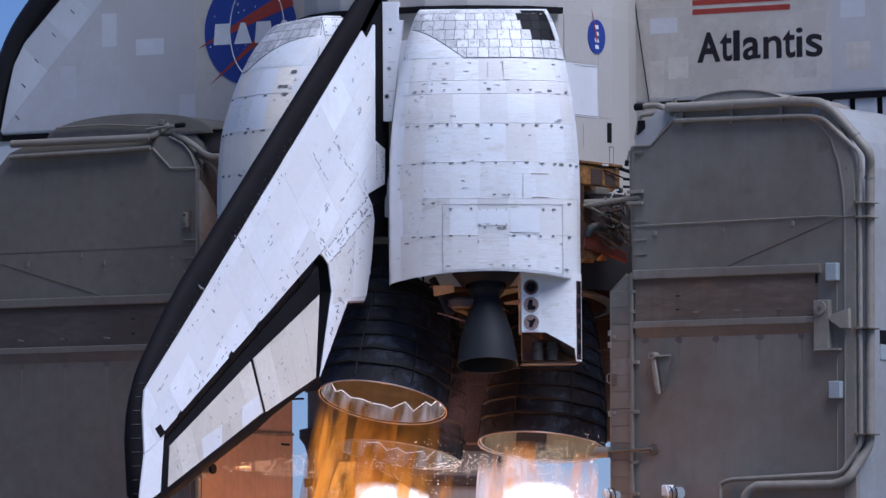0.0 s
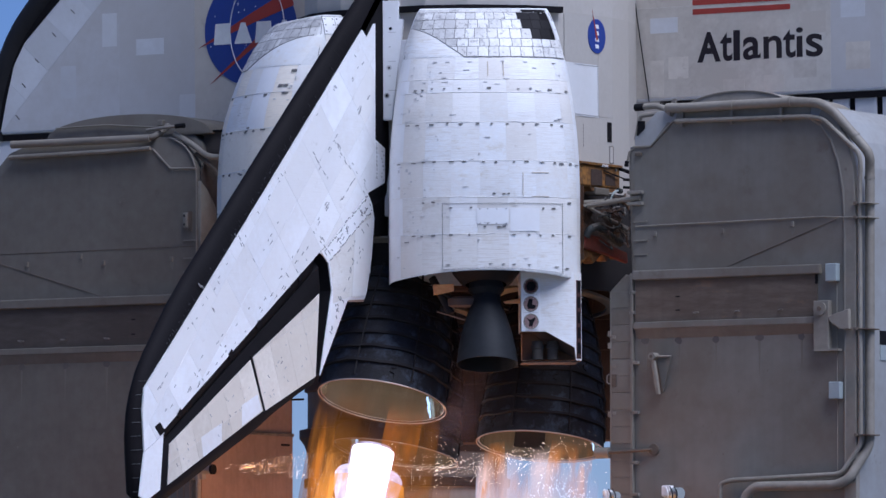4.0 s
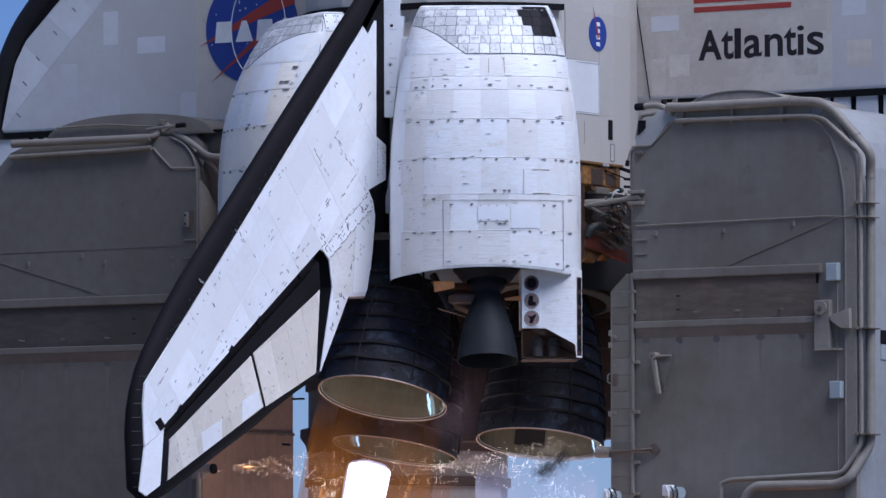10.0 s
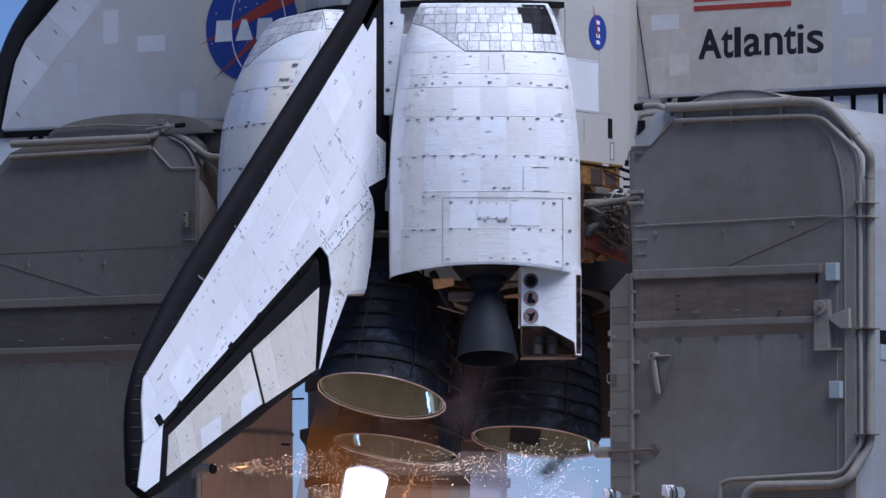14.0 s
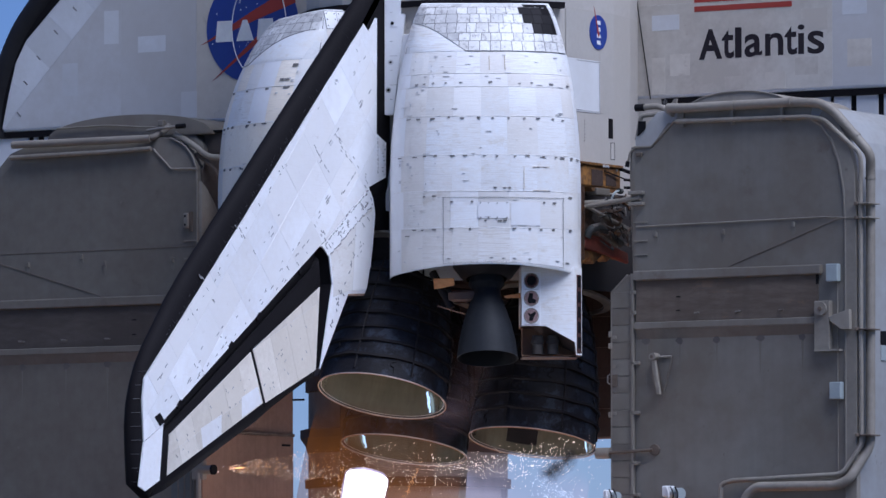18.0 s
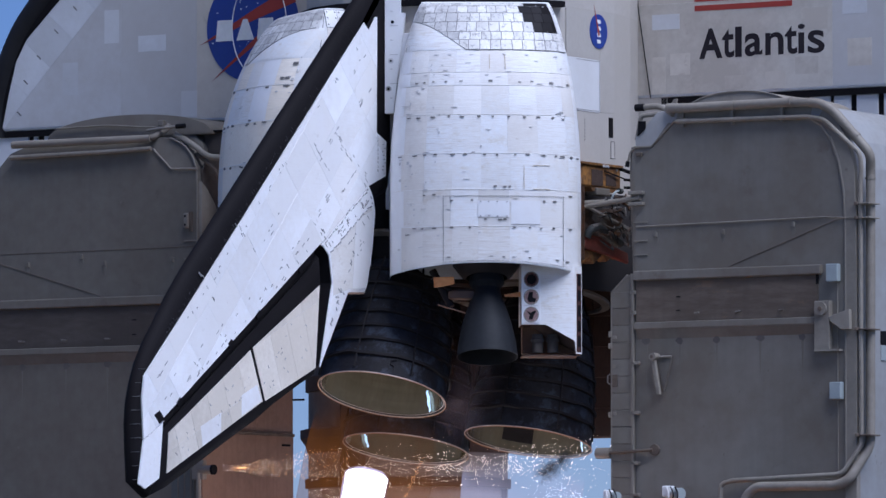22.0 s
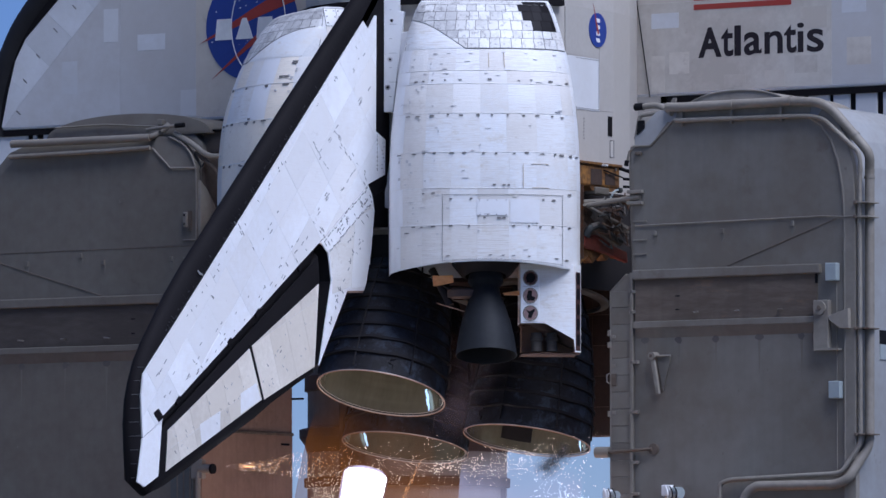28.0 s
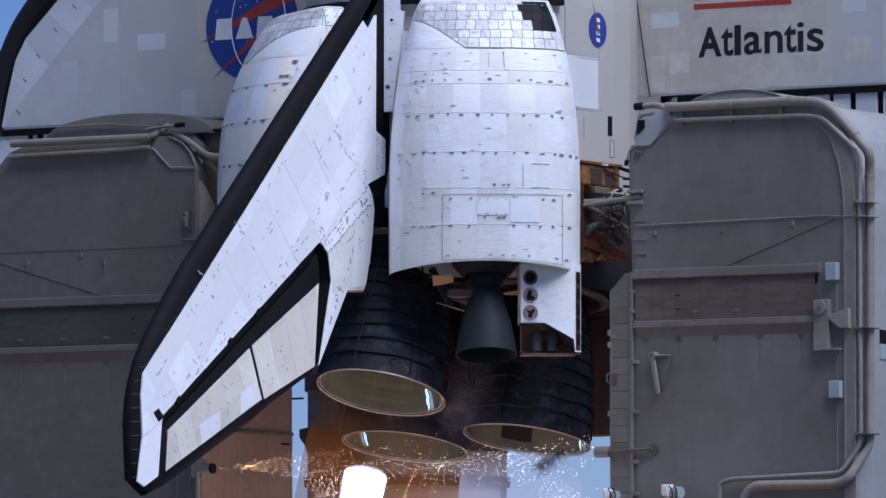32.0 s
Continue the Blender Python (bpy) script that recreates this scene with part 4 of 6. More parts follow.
    # dark repair patches along the seams, the service door's fastener rows
    marks = bmesh.new()

    def mark(u, z, w, h, lift=.021):
        A = pod_dims(z)[0]
        q = [pod_point(side, u + a * w / A, z + b * h, lift) for a, b in ((-.5, -.5), (.5, -.5), (.5, .5), (-.5, .5))]
        back = [v + Vector((0, .03, 0)) for v in q]
        f, g = [marks.verts.new(v) for v in q], [marks.verts.new(v) for v in back]
        marks.faces.new(f)
        for k in range(4):
            marks.faces.new((f[k], g[k], g[(k + 1) % 4], f[(k + 1) % 4]))

    def close(name, mat, label=""):
        bmesh.ops.recalc_face_normals(marks, faces=marks.faces)
        part(name, marks, mat, p, label)["kind"] = "stuff"
    if side > 0:
        seams = ((9.80, (-.79, -.71, -.61, -.47, -.30, .03, .36, .50, .72, .91)),
                 (9.17, (-.84, -.74, -.59, -.42, -.28, -.10, .05, .22, .39, .54, .70, .81)), (8.49, (-.91, -.76, -.66, -.55, -.37, -.24, -.04, .09, .28, .41, .58, .71, .78, .88, .95)),
                 (7.93, (.07, .17, .22)), (7.79, (-.66, -.56, .86)), (7.67, (-.38, -.17, .58, .69)), (7.34, (-.03, .12, .17)), (7.20, (-.76, -.68, -.56, -.38, -.19, .27, .43, .55, .68, .86)),
                 (6.60, (-.41, .03, .16, .27, .43, .72, .83)), (7.11, (-.83,)))
        for z, us_at in seams:
            for u in us_at:
                drop = -.05 * max(0, abs(u) - .5)
                mark(u, z + drop + rnd.uniform(-.01, .01), rnd.uniform(.035, .078), rnd.uniform(.014, .032))
    else:
        for z in zrow[1:-1]:
            u = -.9
            while u < .9:
                if rnd.random() < .45:
                    mark(u, z - .03 + rnd.uniform(-.015, .015), rnd.uniform(.04, .09), rnd.uniform(.018, .04))
                u += rnd.choice((.11, .15, .18))
        for u, z in ((-.83, 10.28), (-.78, 10.02), (-.72, 10.02), (-.28, 9.2), (-.33, 9.28), (-.25, 8.44)):
            mark(u, z, rnd.uniform(.06, .10), rnd.uniform(.02, .05))
    close("patch_strip", MARK, "dark small repair patches")
    # thin worn scuffs scattered between the rows
    marks = bmesh.new()
    for u, z in ((-.70, 9.92), (-.45, 9.92), (-.01, 9.92), (-.60, 10.29), (-.45, 10.29), (-.19, 10.29), (.2, 10.3), (.47, 10.29), (.82, 10.28)) if side > 0 else ():
        mark(u, z, .065, .013, .02)
    for k in range(40 if side > 0 else 20):
        mark(rnd.uniform(-.9, .9), rnd.uniform(6.6, 10.3), rnd.uniform(.03, .11), rnd.uniform(.006, .014), .019)
    for k in range(30 if side > 0 else 12):
        mark(rnd.uniform(-.93, -.5), rnd.uniform(6.6, 10.3), rnd.uniform(.015, .04), rnd.uniform(.015, .05), .019)
    close("scuff_strip", MARK_L, "thin pale scuffs")
    marks = bmesh.new()
    if side > 0:
        u0, u1, z0, z1 = -.465, .785, 6.47, 7.755
        for k in range(62):
            u = u0 + (u1 - u0) * k / 61
            mark(u, z1, .015, .012)
            mark(u, z0, .015, .012)
        for k in range(32):
            z = z0 + (z1 - z0) * k / 31
            mark(u0, z, .012, .015, .018)
            mark(u1, z, .012, .015, .018)
        for u in (-.08, 0, .09, .19):
            for z in (7.655, 7.40):
                mark(u, z, .018, .014, .032)
        close("fastener_strip", MARK)
        marks = bmesh.new()
        for u in (-.008, .175):
            mark(u + .03, 10.16, .012, .26)
        for z in (8.30, 7.88):
            mark(.55, z, .30, .008)
        mark(.37, 8.09, .008, .42)
        close("edge_stain", COPPERY, "thin rust-brown seam lines")
        sheet("door_plate", FELT_S, -.11, .215, 7.385, 7.67, .026, 4, 2)
        sheet("door_plate", FELT_S, .235, .54, 7.26, 7.67, .025, 4, 2)
    # thruster block below the outboard corner
    s = side
    plan = [(.60, -.72, 5.51), (1.03, -.72, 5.51), (1.50, -.72, 5.25), (1.545, -.70, 5.22), (1.57, -.66, 5.0), (1.68, -.50, 5.0), (1.68, .3, 5.0), (.60, .3, 5.51)]
    bm = bmesh.new()
    low = [bm.verts.new((s * x, y, z)) for x, y, z in plan]
    top = [bm.verts.new((s * x, y, 6.55)) for x, y, z in plan]
    for k in range(len(plan)):
        j = (k + 1) % len(plan)
        bm.faces.new((low[k], low[j], top[j], top[k]))
    bm.faces.new(top)
    bmesh.ops.recalc_face_normals(bm, faces=bm.faces)
    part("thruster_block", bm, BLANKET, p, "white block with round thruster openings", 30)
    bm = bmesh.new()
    low = [bm.verts.new((s * x, y, z)) for x, y, z in plan]
    mid = [bm.verts.new((s * (x + (1.14 - x) * .06), y + (-.2 - y) * .06, z + .03)) for x, y, z in plan]
    for k in range(len(plan)):
        j = (k + 1) % len(plan)
        bm.faces.new((low[k], low[j], mid[j], mid[k]))
    bm.faces.new(mid)
    bmesh.ops.recalc_face_normals(bm, faces=bm.faces)
    part("block_underside", bm, HEATSHIELD, p, "brown recess under the block")
    # The tan colour lightens this wall inside the dark recess.
    part("block_wall", slab([(s * .64, 5.50), (s * 1.5, 5.50), (s * 1.5, 5.30), (s * 1.6, 5.03), (s * .64, 5.03)], .0, .26, "y", .01), FLAMELIT, p)
    for k in range(2):
        part("aft_thruster", lathe([(.06, .20), (.10, .19), (.10, .12), (.118, .115), (.118, .06), (.095, .05), (.10, -.13), (.08, -.135), (.06, .06)], 20, center=(s * (.90 + .27 * k), -.40, 5.16)), SHADED_STEEL, p, smooth=40)
    part("block_lip", box(min(s * .62, s * 1.6), max(s * .62, s * 1.6), -.60, .2, 4.955, 4.975, .006), HEATSHIELD, p)
    part("thruster_plate", box(min(s * .605, s * .935), max(s * .605, s * .935), -.735, -.70, 5.515, 6.46, .006), FELT_S, p)
    for k, z in enumerate((6.31, 6.0, 5.69)):
        x = .775
        part("thruster_opening", slab([(s * (x + .115 * math.cos(a)), z + .12 * math.sin(a)) for a in steps(0, 5.89, 15)], -.741, -.72), SCORCH if k else SOOTED, p)
        ring = [(s * (x + .125 * math.cos(a)), -.74, z + .13 * math.sin(a)) for a in steps(0, 2 * math.pi, 24)]
        part("thruster_ring", tube(ring, .011, 6), MAST_L, p)
        throat = ([(.07, .06), (.02, .09), (-.05, .075), (-.085, .0), (-.06, -.07), (.01, -.09), (.06, -.06), (.09, .0)],
                  [(-.035, .09), (.03, .085), (.025, -.01), (.085, -.03), (.07, -.09), (-.05, -.09), (-.07, -.03)],
                  [(-.08, .06), (-.01, .03), (.07, .075), (.08, .04), (.045, -.02), (.02, -.09), (-.045, -.085), (-.03, -.01)])[k]
        part("thruster_throat", slab([(s * (x + a), z + b) for a, b in throat], -.746, -.735), INK, p)
        for a in (.12, -.12):
            part("plate_seam", box(min(s * .64, s * .90), max(s * .64, s * .90), -.739, -.73, z - .155 + a * .02, z - .150), MARK_L, p)
    # side thrusters in a dark strip with a pale frame
    ax, ay = Vector((1.575, -.655)), Vector((1.675, -.505))
    nx = Vector((ay.y - ax.y, -(ay.x - ax.x))).normalized()

    def strip(u0, u1, z0, z1, lift, mat, name):
        a, b = ax.lerp(ay, u0) + nx * lift, ax.lerp(ay, u1) + nx * lift
        a2, b2 = a - nx * .03, b - nx * .03
        return part(name, prism(bmesh.new(), [(s * a.x, a.y), (s * b.x, b.y), (s * b2.x, b2.y), (s * a2.x, a2.y)], z0, z1, "z"), mat, p)
    strip(.06, .94, 5.03, 6.42, .004, SOOTED, "thruster_strip")
    for k in range(5):
        z = 6.30 - k * .27
        strip(.22, .80, z - .10, z + .10, .009, INK, "side_thruster")
    # manoeuvring engine
    prof = [(.20, .45), (.30, .42), (.32, .3), (.24, .2), (.27, .05), (.355, -.18), (.44, -.45), (.505, -.75), (.545, -1.05), (.535, -1.05), (.49, -.75), (.42, -.45), (.33, -.15), (.2, .05)]
    e = part("orbital_engine", lathe(prof, 48), NIOB, p, "dark grey bell of a small manoeuvring engine", 40)
    e.matrix_basis = pose(s * .0, -.45, 5.96, -13, 0, 0)
    d = part("engine_boot", lathe([(.62, .75), (.6, .5), (.45, .3), (.36, .26)], 32), BAND, p, smooth=40)
    d.matrix_basis = pose(s * .0, -.40, 6.1, -13, 0, 0)
    part("foil_cover", slab([(s * -.95, 6.36), (s * -.58, 6.37), (s * -.57, 6.24), (s * -.75, 6.2), (s * -.93, 6.17)], -.5, -.46, "y", .01), COPPER, p, "copper-coloured foil cover")
    part("foil_cover", slab([(s * .30, 6.06), (s * .6, 6.11), (s * .6, 6.02), (s * .33, 6.02)], -.42, -.38, "y", .01), COPPER, p)
    part("gimbal_rod", tube([(s * -.87, -.42, 5.88), (s * -.38, -.45, 5.73)], .012, 8), FLAMELIT, p)
    part("gimbal_rod", tube([(s * -.75, -.3, 6.2), (s * -.2, -.4, 5.88)], .022, 8), BAND, p)
    part("actuator", tube([(s * -.95, -.1, 6.5), (s * -.62, -.3, 5.85)], .07, 12), BAND, p, smooth=40)
    part("gimbal_mount", lathe([(.2, .1), (.3, .06), (.3, -.06), (.2, -.1)], 20, True, center=(s * -.38, -.3, 6.05)), HEATSHIELD, p, smooth=40)


def main_engine(name, gx, gy, gz, label):
    """Bell in its own space: gimbal at the origin, axis down."""
    prof = [(.30, -.6), (.36, -.9), (.46, -1.15), (.60, -1.45), (.74, -1.8), (.87, -2.2), (.96, -2.6), (1.035, -3.0), (1.09, -3.4), (1.13, -3.8), (1.158, -4.22)]
    e = part("main_engine", lathe(prof, 72), BELL, orbiter, label, 50)
    inner = [(r0 + (r1 - r0) * k / 8 - .03 + .0026 * math.sin((z0 + (z1 - z0) * k / 8) * 43) + .0016 * math.sin((z0 + (z1 - z0) * k / 8) * 97), z0 + (z1 - z0) * k / 8) for (r0, z0), (r1, z1) in zip(prof, prof[1:]) for k in range(8)]
    part("nozzle_lining", lathe(inner + [(1.128, -4.22)], 72), LINER, e, "pale ribbed inner wall", 50)
    part("rim", lathe([(1.150, -4.230), (1.164, -4.230), (1.164, -4.25), (1.150, -4.25)], 72, True), RIM, e, "bright nozzle rim", 30)
    part("inner_lip", lathe([(1.112, -4.208), (1.121, -4.206), (1.121, -4.216), (1.112, -4.218)], 72, True), RIM, e, "thin bright lip inside the rim", 30)
    ribs = [-1.5, -1.85, -2.15, -2.45, -2.74, -3.02, -3.30, -3.58, -3.86]

    def rad(z):
        for (r1, z1), (r0, z0) in zip(prof, prof[1:]):
            if z >= z0:
                return r0 + (r1 - r0) * (z - z0) / (z1 - z0)
        return prof[-1][0]
    for z in ribs:
        r = rad(z)
        bm = lathe([(r - .01, z + .036), (r + .045, z + .024), (r + .05, z - .022), (r - .005, z - .042)], 72, True)
        for v in bm.verts:
            c = v.co * 2.6 + Vector((gx * 9, gy * 5, 0))
            v.co += Vector((v.co.x, v.co.y, 0)) * (.022 * noise.noise(c)) + Vector((0, 0, .034 * noise.noise(c + Vector((4, 7, 0)))))
        part("hatband", bm, BAND, e, smooth=30)
    for k in range(7):
        a = 2 * math.pi * (k + .35) / 7
        part("feed_line", tube([((rad(z) + .035) * math.cos(a), (rad(z) + .035) * math.sin(a), z) for z in [-1.4, -1.8, -2.2, -2.6, -3.0, -3.4, -3.8, -4.15]], .018, 8), BAND, e)
    rnd = random.Random(int(gx * 10 + 77))
    for k in range(8):
        a, z = 4.1 + rnd.random() * 2.4, rnd.choice(ribs[3:]) - rnd.uniform(.06, .2)
        path = [(a, z + .13), (a + .012, z + .05), (a - .07, z + .02), (a - .08, z - .05), (a - .015, z - .07), (a - .02, z - .15)]
        part("drain_line", tube([((rad(h) + .02) * math.cos(b), (rad(h) + .02) * math.sin(b), h) for b, h in path], .011, 6), BAND, e)
    if name == "e2":
        # dark square reflection, painted as a black patch on the lining
        bm = bmesh.new()
        rows = [[bm.verts.new(((rad(z) - .036) * math.cos(a), (rad(z) - .036) * math.sin(a), z)) for a in steps(2.06, 2.58, 8)] for z in steps(-3.72, -4.04, 4)]
        for r0, r1 in zip(rows, rows[1:]):
            for k in range(8):
                bm.faces.new((r0[k], r0[k + 1], r1[k + 1], r1[k]))
        part("dark_patch", bm, BAND, e, "dark square reflection painted on the lining", 60)
    part("heat_ring", lathe([(1.0, -1.52), (1.13, -1.50), (1.14, -1.55), (1.0, -1.59)], 56, True), MAST_L, e, "dull grey ring round the engine's neck", 40)
    part("neck", lathe([(.55, .5), (.62, 0), (.5, -.5), (.36, -.9)], 32), HEATSHIELD, e, smooth=40)
    e.matrix_basis = pose(gx, gy, gz)
    return e


def body_flap():
    b = part("body_flap", slab([(3.2, 7.1), (3.45, 7.1), (3.35, 3.75), (3.2, 3.7)], -3.1, 3.1, "x", .03), HEATSHIELD, orbiter, "broad dark flap under the engines")
    for c in cells([(-3.08, 3.75), (3.08, 3.75), (3.08, 7.0), (-3.08, 7.0)], (1, 0), steps(-3.1, 3.1, 12), (0, 1), steps(3.7, 7.1, 6), .012):
        part("tile", slab(c, 3.188, 3.21), FLAP_TILE, b)


fuselage()
wings()
fin()
pod(1)
pod(-1)
body_flap()
E1 = main_engine("e1", 0, -1.09, 8.36, "dark ribbed engine bell, the upper of three")
E2 = main_engine("e2", 1.346, 1.46, 7.70, "dark ribbed engine bell of the starboard engine")
E3 = main_engine("e3", -1.346, 1.46, 7.62, "dark ribbed engine bell of the port engine")


# ================= tail service masts =================
def mast(side):
    s = side
    at = Vector((s * 6.75, .25, 0))
    label = "tall grey steel service mast with pipes and scorched band" if s > 0 else "tall grey steel service mast, inner side painted as lit by flames"
    m = thing("service_mast", label, "launch mast", "service masts", at=at)

    def X(pts):
        return [(s * x, z) for x, z in pts]

    def P(pts):
        return [(s * x, y, z) for x, y, z in pts]

    def bx(x0, x1, *r, **k):
        return box(min(s * x0, s * x1), max(s * x0, s * x1), *r, **k)
    R = s > 0
    body = [(4.5, 0), (4.5, 8.85), (4.95, 9.27), (5.4, 9.32), (7.9, 9.30), (8.3, 9.2), (8.6, 8.98), (8.82, 8.62), (8.94, 8.15), (8.98, 7.5), (8.98, 0)]
    if not R:
        body = [(4.5, 0), (4.5, 8.45), (4.54, 8.7), (4.64, 8.92), (4.80, 9.1), (5.02, 9.22), (5.3, 9.27), (8.3, 9.25), (8.75, 9.1), (9.2, 8.65), (9.4, 8.2), (9.4, 0)]
    # The port mast takes the copy darkened for shade.
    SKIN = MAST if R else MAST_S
    part("body", slab(X(body), -1.17, 1.75 if R else 1.98, "y", .02), SHELL if R else SKIN, m, smooth=35)
    # front plate, slightly proud, with a rolled edge
    face = [(4.52, 0), (4.52, 8.66), (4.86, 8.68), (5.2, 9.07), (8.08, 9.02), (8.3, 8.88), (8.48, 8.62), (8.63, 8.22), (8.72, 7.75), (8.75, 7.2), (8.75, 0)]
    if not R:
        face = [(4.52, 0), (4.52, 8.6), (5.04, 8.62), (5.44, 9.02), (8.5, 9.05), (9.35, 8.3), (9.35, 0)]
    part("front_plate", slab(X(face), -1.2, -1.15), SKIN, m)
    bead = [(4.5, -1.21, 8.66), (4.86, -1.21, 8.66), (5.32, -1.21, 9.09), (8.08, -1.21, 9.04)] if R else [(4.5, -1.21, 8.65), (5.08, -1.21, 8.67), (5.48, -1.21, 9.05)]
    part("edge_bead", tube(P(bead), .022, 8), MAST_L, m, smooth=40)
    arc = [(8.04, -1.2, 9.06), (8.31, -1.2, 8.9), (8.5, -1.2, 8.63), (8.65, -1.2, 8.23), (8.74, -1.2, 7.76), (8.77, -1.2, 7.2), (8.77, -1.2, 0)]
    if R:
        part("edge_bead", tube(P(arc), .038, 8), MAST_L, m, smooth=40)
        part("corner_post", slab(X([(8.79, 0), (8.99, 0), (8.99, 7.4), (8.95, 8.15), (8.82, 8.62), (8.6, 8.98), (8.34, 9.18), (8.24, 9.04), (8.5, 8.68), (8.66, 8.28), (8.77, 7.7)]), -1.23, -1.1, "y", .015), MAST_L, m)
    # domed hood behind the top edge
    hx, hw, hz = (6.36, 1.12, 9.18) if R else (6.35, 1.85, 9.33)
    hood = [(hx - hw * math.cos(a), hz + .43 * max(0, math.sin(a)) ** .85) for a in steps(0, math.pi, 26)]
    part("hood", slab(X(hood), -.75, 1.6, "y", .012), MAST_L if R else SKIN, m, "rounded grey hood on top", 40)
    if R:
        part("top_band", slab(X([(5.34, 9.10), (8.06, 9.06), (8.1, 9.29), (5.42, 9.31)]), -1.182, -1.16), MAST_L, m)
        part("hood_bead", tube(P([(x, -.76, z) for x, z in hood[3:-3]]), .014, 8), MAST_L, m, smooth=40)
    else:
        part("hood_conduit", tube(P([(7.95, -.80, 9.56), (6.8, -.80, 9.58), (6.0, -.80, 9.51), (5.5, -.82, 9.48)]), .016, 8, .2), MAST_L, m, "thin conduit across the hood", 40)
        part("hood_lug", bx(5.5, 5.62, -.86, -.76, 9.5, 9.62, bevel=.02), MAST_L, m)
    if not R:
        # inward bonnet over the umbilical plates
        # Flat dark panel that paints the shaded gap behind the shell.
        part("side_recess", slab([(-1.1, 6.45), (1.95, 6.45), (1.95, 8.9), (-.9, 8.9), (-1.1, 8.6)], s * 4.49, s * 4.46, "x"), SHADED_STEEL, m, "dark panel painting the shaded gap on the inner side")
        # Paler paint here carries the skylight on the inward face.
        part("bonnet", slab([(-1.16, 6.45), (-1.16, 8.43), (-.94, 8.27), (-.70, 8.02), (-.45, 7.66), (-.30, 7.2), (-.26, 6.45)], s * 4.51, s * 4.43, "x", .02), MAST_L, m, "curved shell on the inner side, skylight painted in as pale", 40)
        part("bonnet_cap", slab(X([(4.64, 8.8), (4.70, 9.15), (4.86, 9.32), (5.15, 9.44), (5.6, 9.5), (5.6, 8.8)]), -.72, 1.4, "y", .05), SKIN, m, "rounded shoulder of the hood", 40)
        part("pipe_cap", tube(P([(8.62, -1.3, 9.25), (8.60, -1.3, 9.25), (8.56, -1.3, 9.25), (8.52, -1.3, 9.25)]), lambda q: .073 * min(1, .45 + 1.8 * q), 14), MAST_L, m, smooth=60)
        part("pipe_elbow", tube(P([(5.62, -1.28, 9.25), (5.45, -1.22, 9.27), (5.38, -1.0, 9.40), (5.38, -.84, 9.50)]), .06, 12, .12), SKIN, m, smooth=50)
        part("bonnet_lip", tube(P([(5.05, -1.12, 9.32), (4.62, -1.12, 9.09), (4.36, -1.08, 8.87), (3.9, -.9, 8.85)]), .055, 12, .15), MAST_L, m, "pale pipe sweeping inward", 40)
        part("bonnet_hose", tube(P([(4.62, -1.05, 8.95), (4.38, -1.05, 8.78), (4.2, -1.0, 8.60), (4.16, -.9, 8.3)]), .04, 10, .1), RUST, m, smooth=40)
        part("bonnet_edge", tube(P([(5.12, -1.19, 9.25), (4.82, -1.19, 9.12), (4.63, -1.19, 8.91), (4.53, -1.19, 8.66), (4.51, -1.19, 8.3), (4.51, -1.19, 6.5)]), .016, 8, .1), MAST_L, m, smooth=40)
        part("bonnet_rail", tube(P([(4.1, -.52, 9.22), (3.7, -.5, 9.2)]), .02, 8), INK, m)
        part("bonnet_box", box(-4.76, -4.2, -.6, .6, 8.97, 9.36, .02), SHADED_STEEL, m)
        part("bonnet_box_lid", box(-4.82, -4.18, -.66, .62, 9.36, 9.40, .01), INK, m)
        # Flame light on the inner side is painted as tan steel.
        part("inner_panel", slab([(-1.1, 0), (1.95, 0), (1.95, 3.8), (-1.1, 3.8)], s * 4.48, s * 4.44, "x", .008), FLAMELIT, m, "steel panel with orange flame light painted in")
        part("inner_panel", slab([(-1.1, 3.84), (1.95, 3.84), (1.95, 6.4), (-1.1, 6.4)], s * 4.48, s * 4.45, "x", .008), FLAMELIT, m, "steel panel with orange flame light painted in")
        part("panel_lip", slab([(-1.1, 3.80), (1.95, 3.80), (1.95, 3.86), (-1.1, 3.86)], s * 4.48, s * 4.41, "x", .008), RUST, m)
        part("panel_slot", box(-4.445, -4.43, 1.55, 1.83, 3.62, 3.66), INK, m)
        part("front_post", tube(P([(4.4, -1.28, 3.05), (4.4, -1.28, 0)]), .045, 8), MAST_L, m)
        part("igniter_bracket", bx(4.3, 4.55, -1.3, -1.16, 2.92, 3.28, bevel=.02), MAST_L, m)
        part("igniter", tube(P([(4.4, -1.24, 3.1), (4.12, -1.24, 3.1)]), .085, 14), MAST_L, m, smooth=40)
        part("igniter_mouth", tube(P([(4.13, -1.24, 3.1), (4.08, -1.24, 3.1)]), .095, 14), INK, m)
        part("front_panel", bx(4.56, 5.05, -1.225, -1.19, .2, 3.3, bevel=.01), TEAL, m, "faded blue-green steel panel")
        for k in range(3):
            part("panel_rib", bx(4.6 + k * .14, 4.625 + k * .14, -1.24, -1.22, .2, 3.2), SKIN, m)
        part("clip_bracket", bx(4.66, 4.76, -1.28, -1.19, 7.56, 7.84, bevel=.02), MAST_L, m, "small worn bracket")
        part("clip_plate", bx(4.60, 4.66, -1.24, -1.19, 7.50, 7.86), RUST, m)
        for z in (7.78, 7.62):
            part("bolt", bx(4.70, 4.73, -1.295, -1.27, z - .02, z + .02), INK, m)
    for z in ((2.2, 4.5) if not R else ()):
        part("hook", tube([(s * 4.46, 1.93, z), (s * 4.36, 1.95, z), (s * 4.2, 1.95, z)], .022, 6), INK, m)
